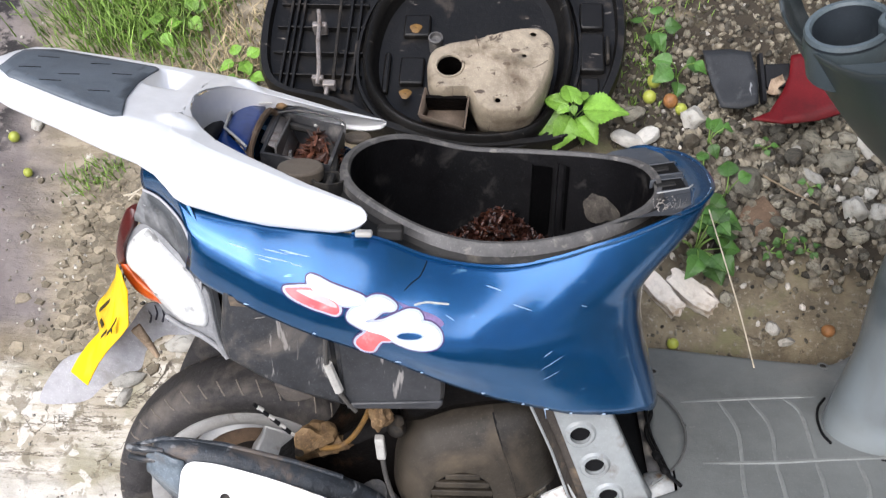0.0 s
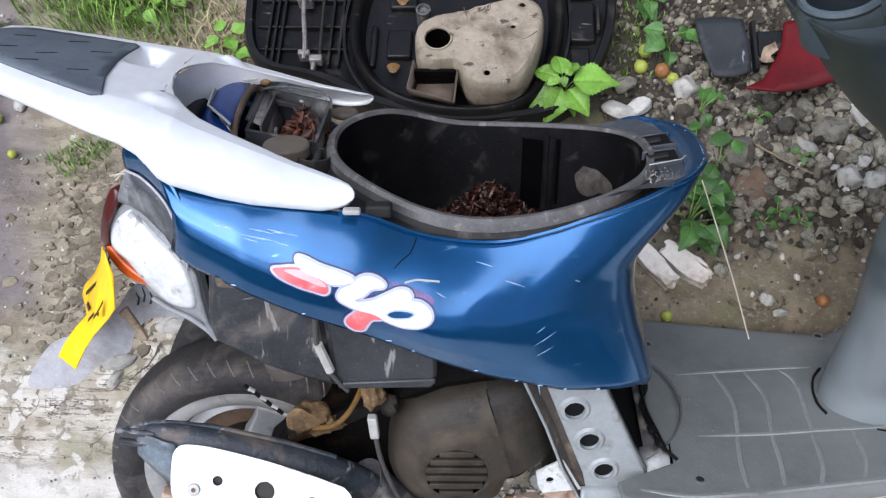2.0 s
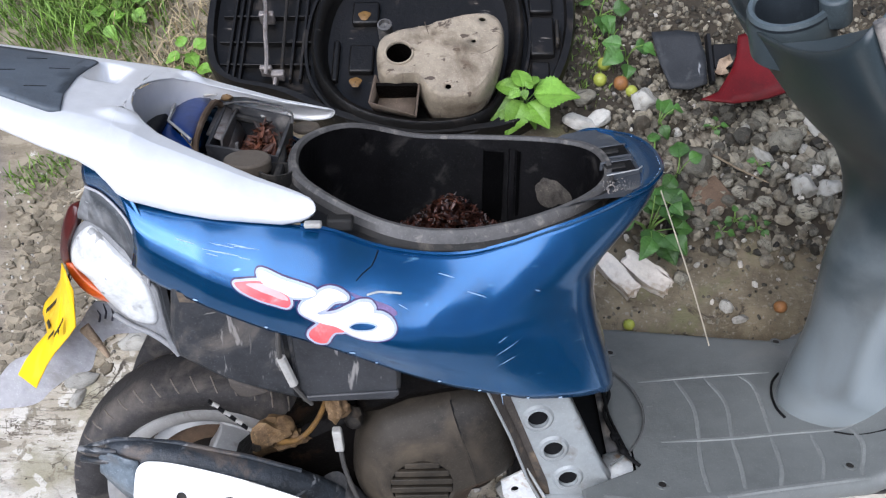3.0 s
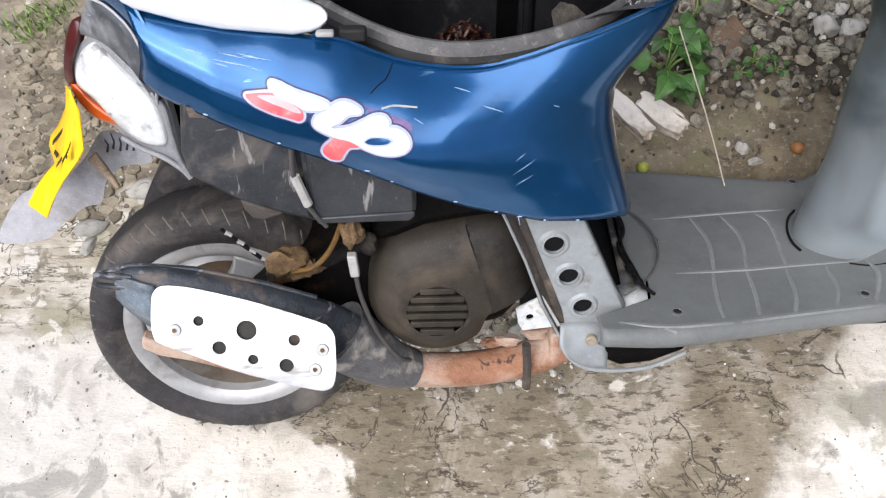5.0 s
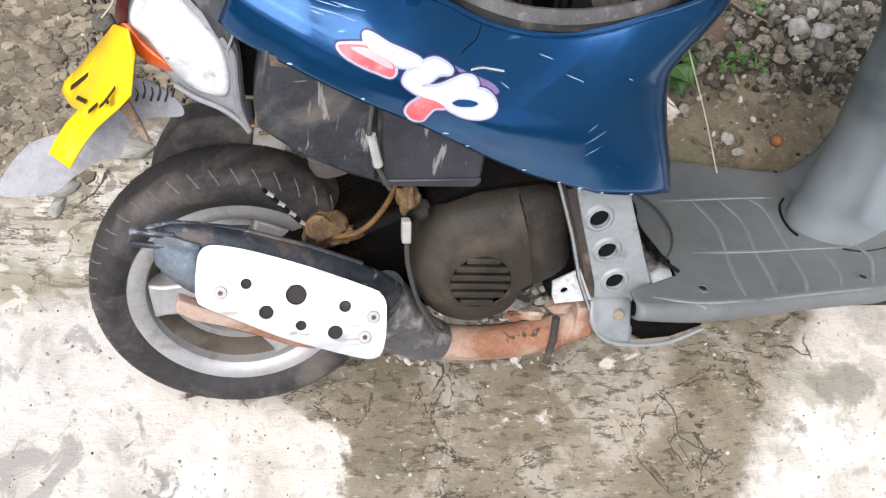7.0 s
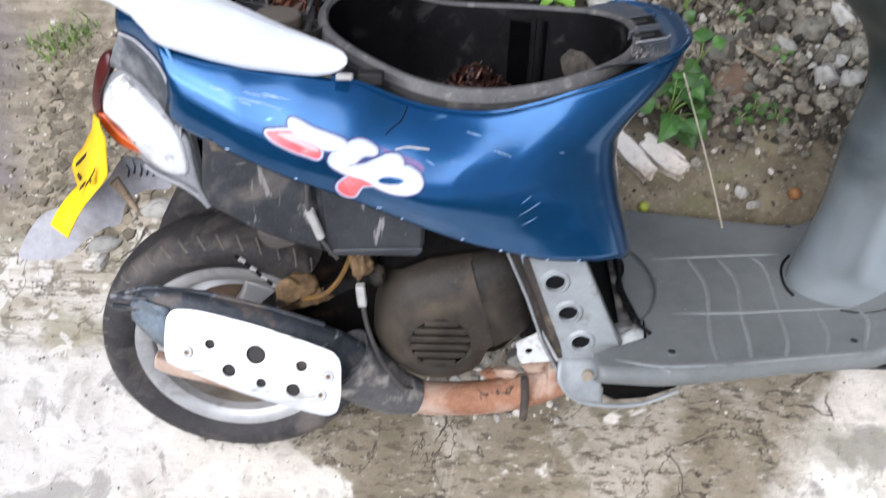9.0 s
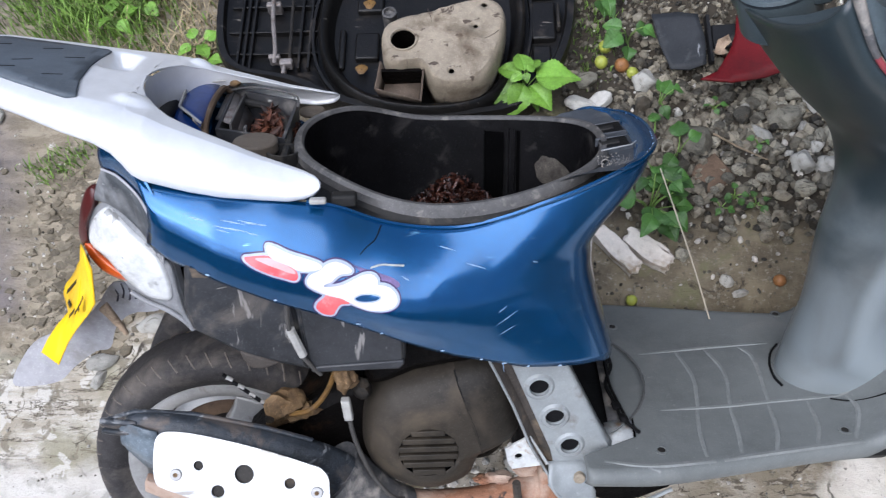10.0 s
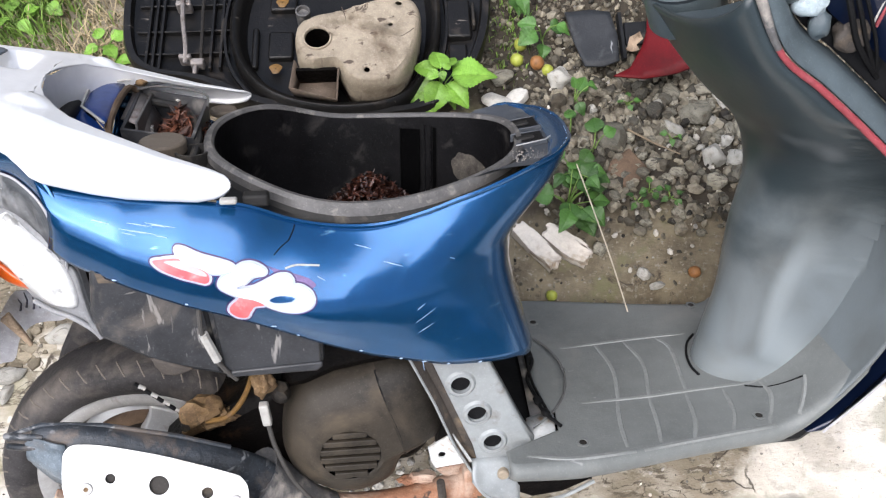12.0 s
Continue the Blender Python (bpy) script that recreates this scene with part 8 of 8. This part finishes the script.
blades(2300, [(-0.46, 0.93, 0.07, 0.06), (-0.36, 0.95, 0.06, 0.07), (-0.52, 1.0, 0.08, 0.07), (-0.42, 1.05, 0.1, 0.06)], grass_mat, "tuft of fresh green grass", 41, 0.03, 0.10)
blades(900, [(-0.24, 0.88, 0.06, 0.08), (-0.20, 0.80, 0.03, 0.05), (-0.30, 1.0, 0.08, 0.06)], dry_grass, "dry yellow grass", 43, 0.02, 0.07, 1.2)
blades(260, [(-0.22, 0.84, 0.03, 0.06), (-0.47, 0.57, 0.025, 0.02), (-0.42, 0.60, 0.02, 0.02)], grass_mat, "thin green grass", 44, 0.015, 0.04)
blades(320, [(0.60, 0.95, 0.05, 0.05), (0.585, 0.78, 0.02, 0.04)], grass_mat, "thin green grass", 45, 0.01, 0.03)
for i, (x, y) in enumerate(((-0.19, 0.80), (-0.20, 0.84), (-0.33, 0.94), (-0.30, 1.0), (-0.37, 0.90))):
    plant(x, y, 0.045, [(k * 90 + i * 30, 0.015, 0.9, 0.5) for k in range(4)], BRIGHT, "low green weed in the grass", 60 + i)

# straw, twig, litter
thing("straw_stem", tube(spline([(0.655, 0.440, 0.215), (0.675, 0.375, 0.195), (0.700, 0.290, 0.170), (0.722, 0.208, 0.142)], 16), 0.0012, 6), straw_mat, "dry pale straw stem leaning on the footboard", "straw")
thing("twig", tube([(0.780, 0.575, ground_z(0.78, 0.575) + 0.016), (0.82, 0.548, ground_z(0.82, 0.548) + 0.018), (0.865, 0.515, ground_z(0.865, 0.515) + 0.014)], 0.0022, 6, r1=0.0012), dry_twig, "thin dry twig on the gravel", "twig")
for i in range(9):
    a = rnd.uniform(0, 3.1)
    x, y = rnd.uniform(-0.32, -0.18), rnd.uniform(0.46, 0.62)
    z = ground_z(x, y) + 0.02
    thing("straw_stem", tube(spline([(x, y, z), (x + 0.03 * math.cos(a), y + 0.03 * math.sin(a), z + 0.012), (x + 0.06 * math.cos(a + 0.4), y + 0.06 * math.sin(a + 0.4), z)], 8), 0.0018, 5), straw_mat, "dry grey straw by the tail of the scooter", "straw", "loose straw")


def leaf_heap(name, centre, spread, n, seed, label, lift=0.03, material=None, big=1.0):
    rr = random.Random(seed)
    verts, faces = [], []
    for _ in range(n):
        x, y = [max(-1.7 * q_, min(1.7 * q_, rr.gauss(0, q_))) for q_ in spread]
        z = lift * math.exp(-(x / spread[0]) ** 2 - (y / spread[1]) ** 2) * rr.uniform(0.2, 1.0)
        m = Matrix.LocRotScale((centre[0] + x, centre[1] + y, centre[2] + z), Euler((rr.uniform(-0.9, 0.9), rr.uniform(-0.9, 0.9), rr.uniform(0, 6.3))), None)
        l, w = big * rr.uniform(0.003, 0.008), big * rr.uniform(0.0008, 0.0028)
        k = len(verts)
        for p in ((-l, 0, 0), (-l * 0.3, w, w * 0.6), (l * 0.5, w * 0.8, w * 0.4), (l, 0, l * 0.2), (l * 0.5, -w * 0.8, w * 0.4), (-l * 0.3, -w, w * 0.6)):
            verts.append(tuple(LEAN @ (m @ Vector(p))))
        faces += [(k, k + 1, k + 2, k + 3), (k, k + 3, k + 4, k + 5)]
    me = bpy.data.meshes.new(name)
    me.from_pydata(verts, [], faces)
    me.materials.append(material or litter)
    return tagged(new(name, me), label, "leaf litter", kind="stuff")


leaf_heap("leaf_litter", (0.328, 0.097, 0.546), (0.045, 0.030), 3000, 51, "heap of rotting red-brown leaves in the storage bucket", 0.050)
leaf_heap("leaf_litter", (0.29, 0.05, 0.535), (0.075, 0.045), 700, 52, "scattered brown leaf litter in the storage bucket", 0.022)
leaf_heap("leaf_litter", (0.096, 0.044, 0.676), (0.015, 0.030), 420, 53, "dry red-brown leaves in the battery tray", 0.040, red_leaf, 1.9)


# plastic fragments
def fragment(name, outline, z, thick, material, label, tilt, curl=0.0):
    c = np.mean(outline, axis=0)
    bm = bmesh.new()
    vs = [bm.verts.new((x - c[0], y - c[1], 0)) for x, y in outline]
    es = [bm.edges.new((vs[i], vs[(i + 1) % len(vs)])) for i in range(len(vs))]
    bmesh.ops.triangle_fill(bm, use_beauty=True, edges=es, normal=(0, 0, 1))
    bmesh.ops.subdivide_edges(bm, edges=bm.edges[:], cuts=3, use_grid_fill=True)
    for v in bm.verts:
        v.co.z = curl * (v.co.x**2 + 0.5 * v.co.y**2) * 8
    ob = thing(name, bm, material, label, "plastic scrap", thick=thick, bevel=0.0)
    ob.matrix_world = pose(c[0], c[1], z, *tilt)
    return ob


blk = fragment("plastic_scrap", [(0.688, 0.822), (0.738, 0.825), (0.773, 0.817), (0.782, 0.765), (0.779, 0.710), (0.748, 0.700), (0.714, 0.704), (0.698, 0.761)], 0.122, 0.004, scuffed, "broken dark grey plastic panel on the gravel", (5, -4, 0), 0.12)
part("bent_edge", prism([(-0.004, -0.004), (0.004, -0.004), (0.005, 0.008), (-0.001, 0.008)], -0.05, 0.05), black_plastic, blk).matrix_local = pose(0.048, 0.0, 0.0)
part("flange", box(0.055, 0.12, -0.02, 0.03, -0.004, 0.004), black_plastic, blk, bevel=0.003)
fragment("plastic_scrap", [(0.838, 0.798), (0.875, 0.806), (0.890, 0.774), (0.925, 0.68), (0.873, 0.664), (0.815, 0.657), (0.758, 0.663), (0.790, 0.680), (0.818, 0.725), (0.832, 0.76)], 0.140, 0.004, red_plastic, "dark red broken plastic panel beside the black scrap", (3, -3, 0), 0.12)
fragment("dry_leaf", [(0.775, 0.706), (0.788, 0.720), (0.795, 0.742), (0.812, 0.750), (0.818, 0.736), (0.808, 0.728), (0.812, 0.716), (0.796, 0.712)], 0.146, 0.001, curled_leaf, "curled dry leaf on the plastic scrap", (10, 8, 0), 4.0)
plant(0.425, 0.640, 0.075, [(190, 0.090, 0.9, 0.22), (205, 0.050, 0.8, 0.16), (170, 0.06, 0.4, 0.14)], BRIGHT, "thin yellow-green sprig in front of the upturned seat", 71)
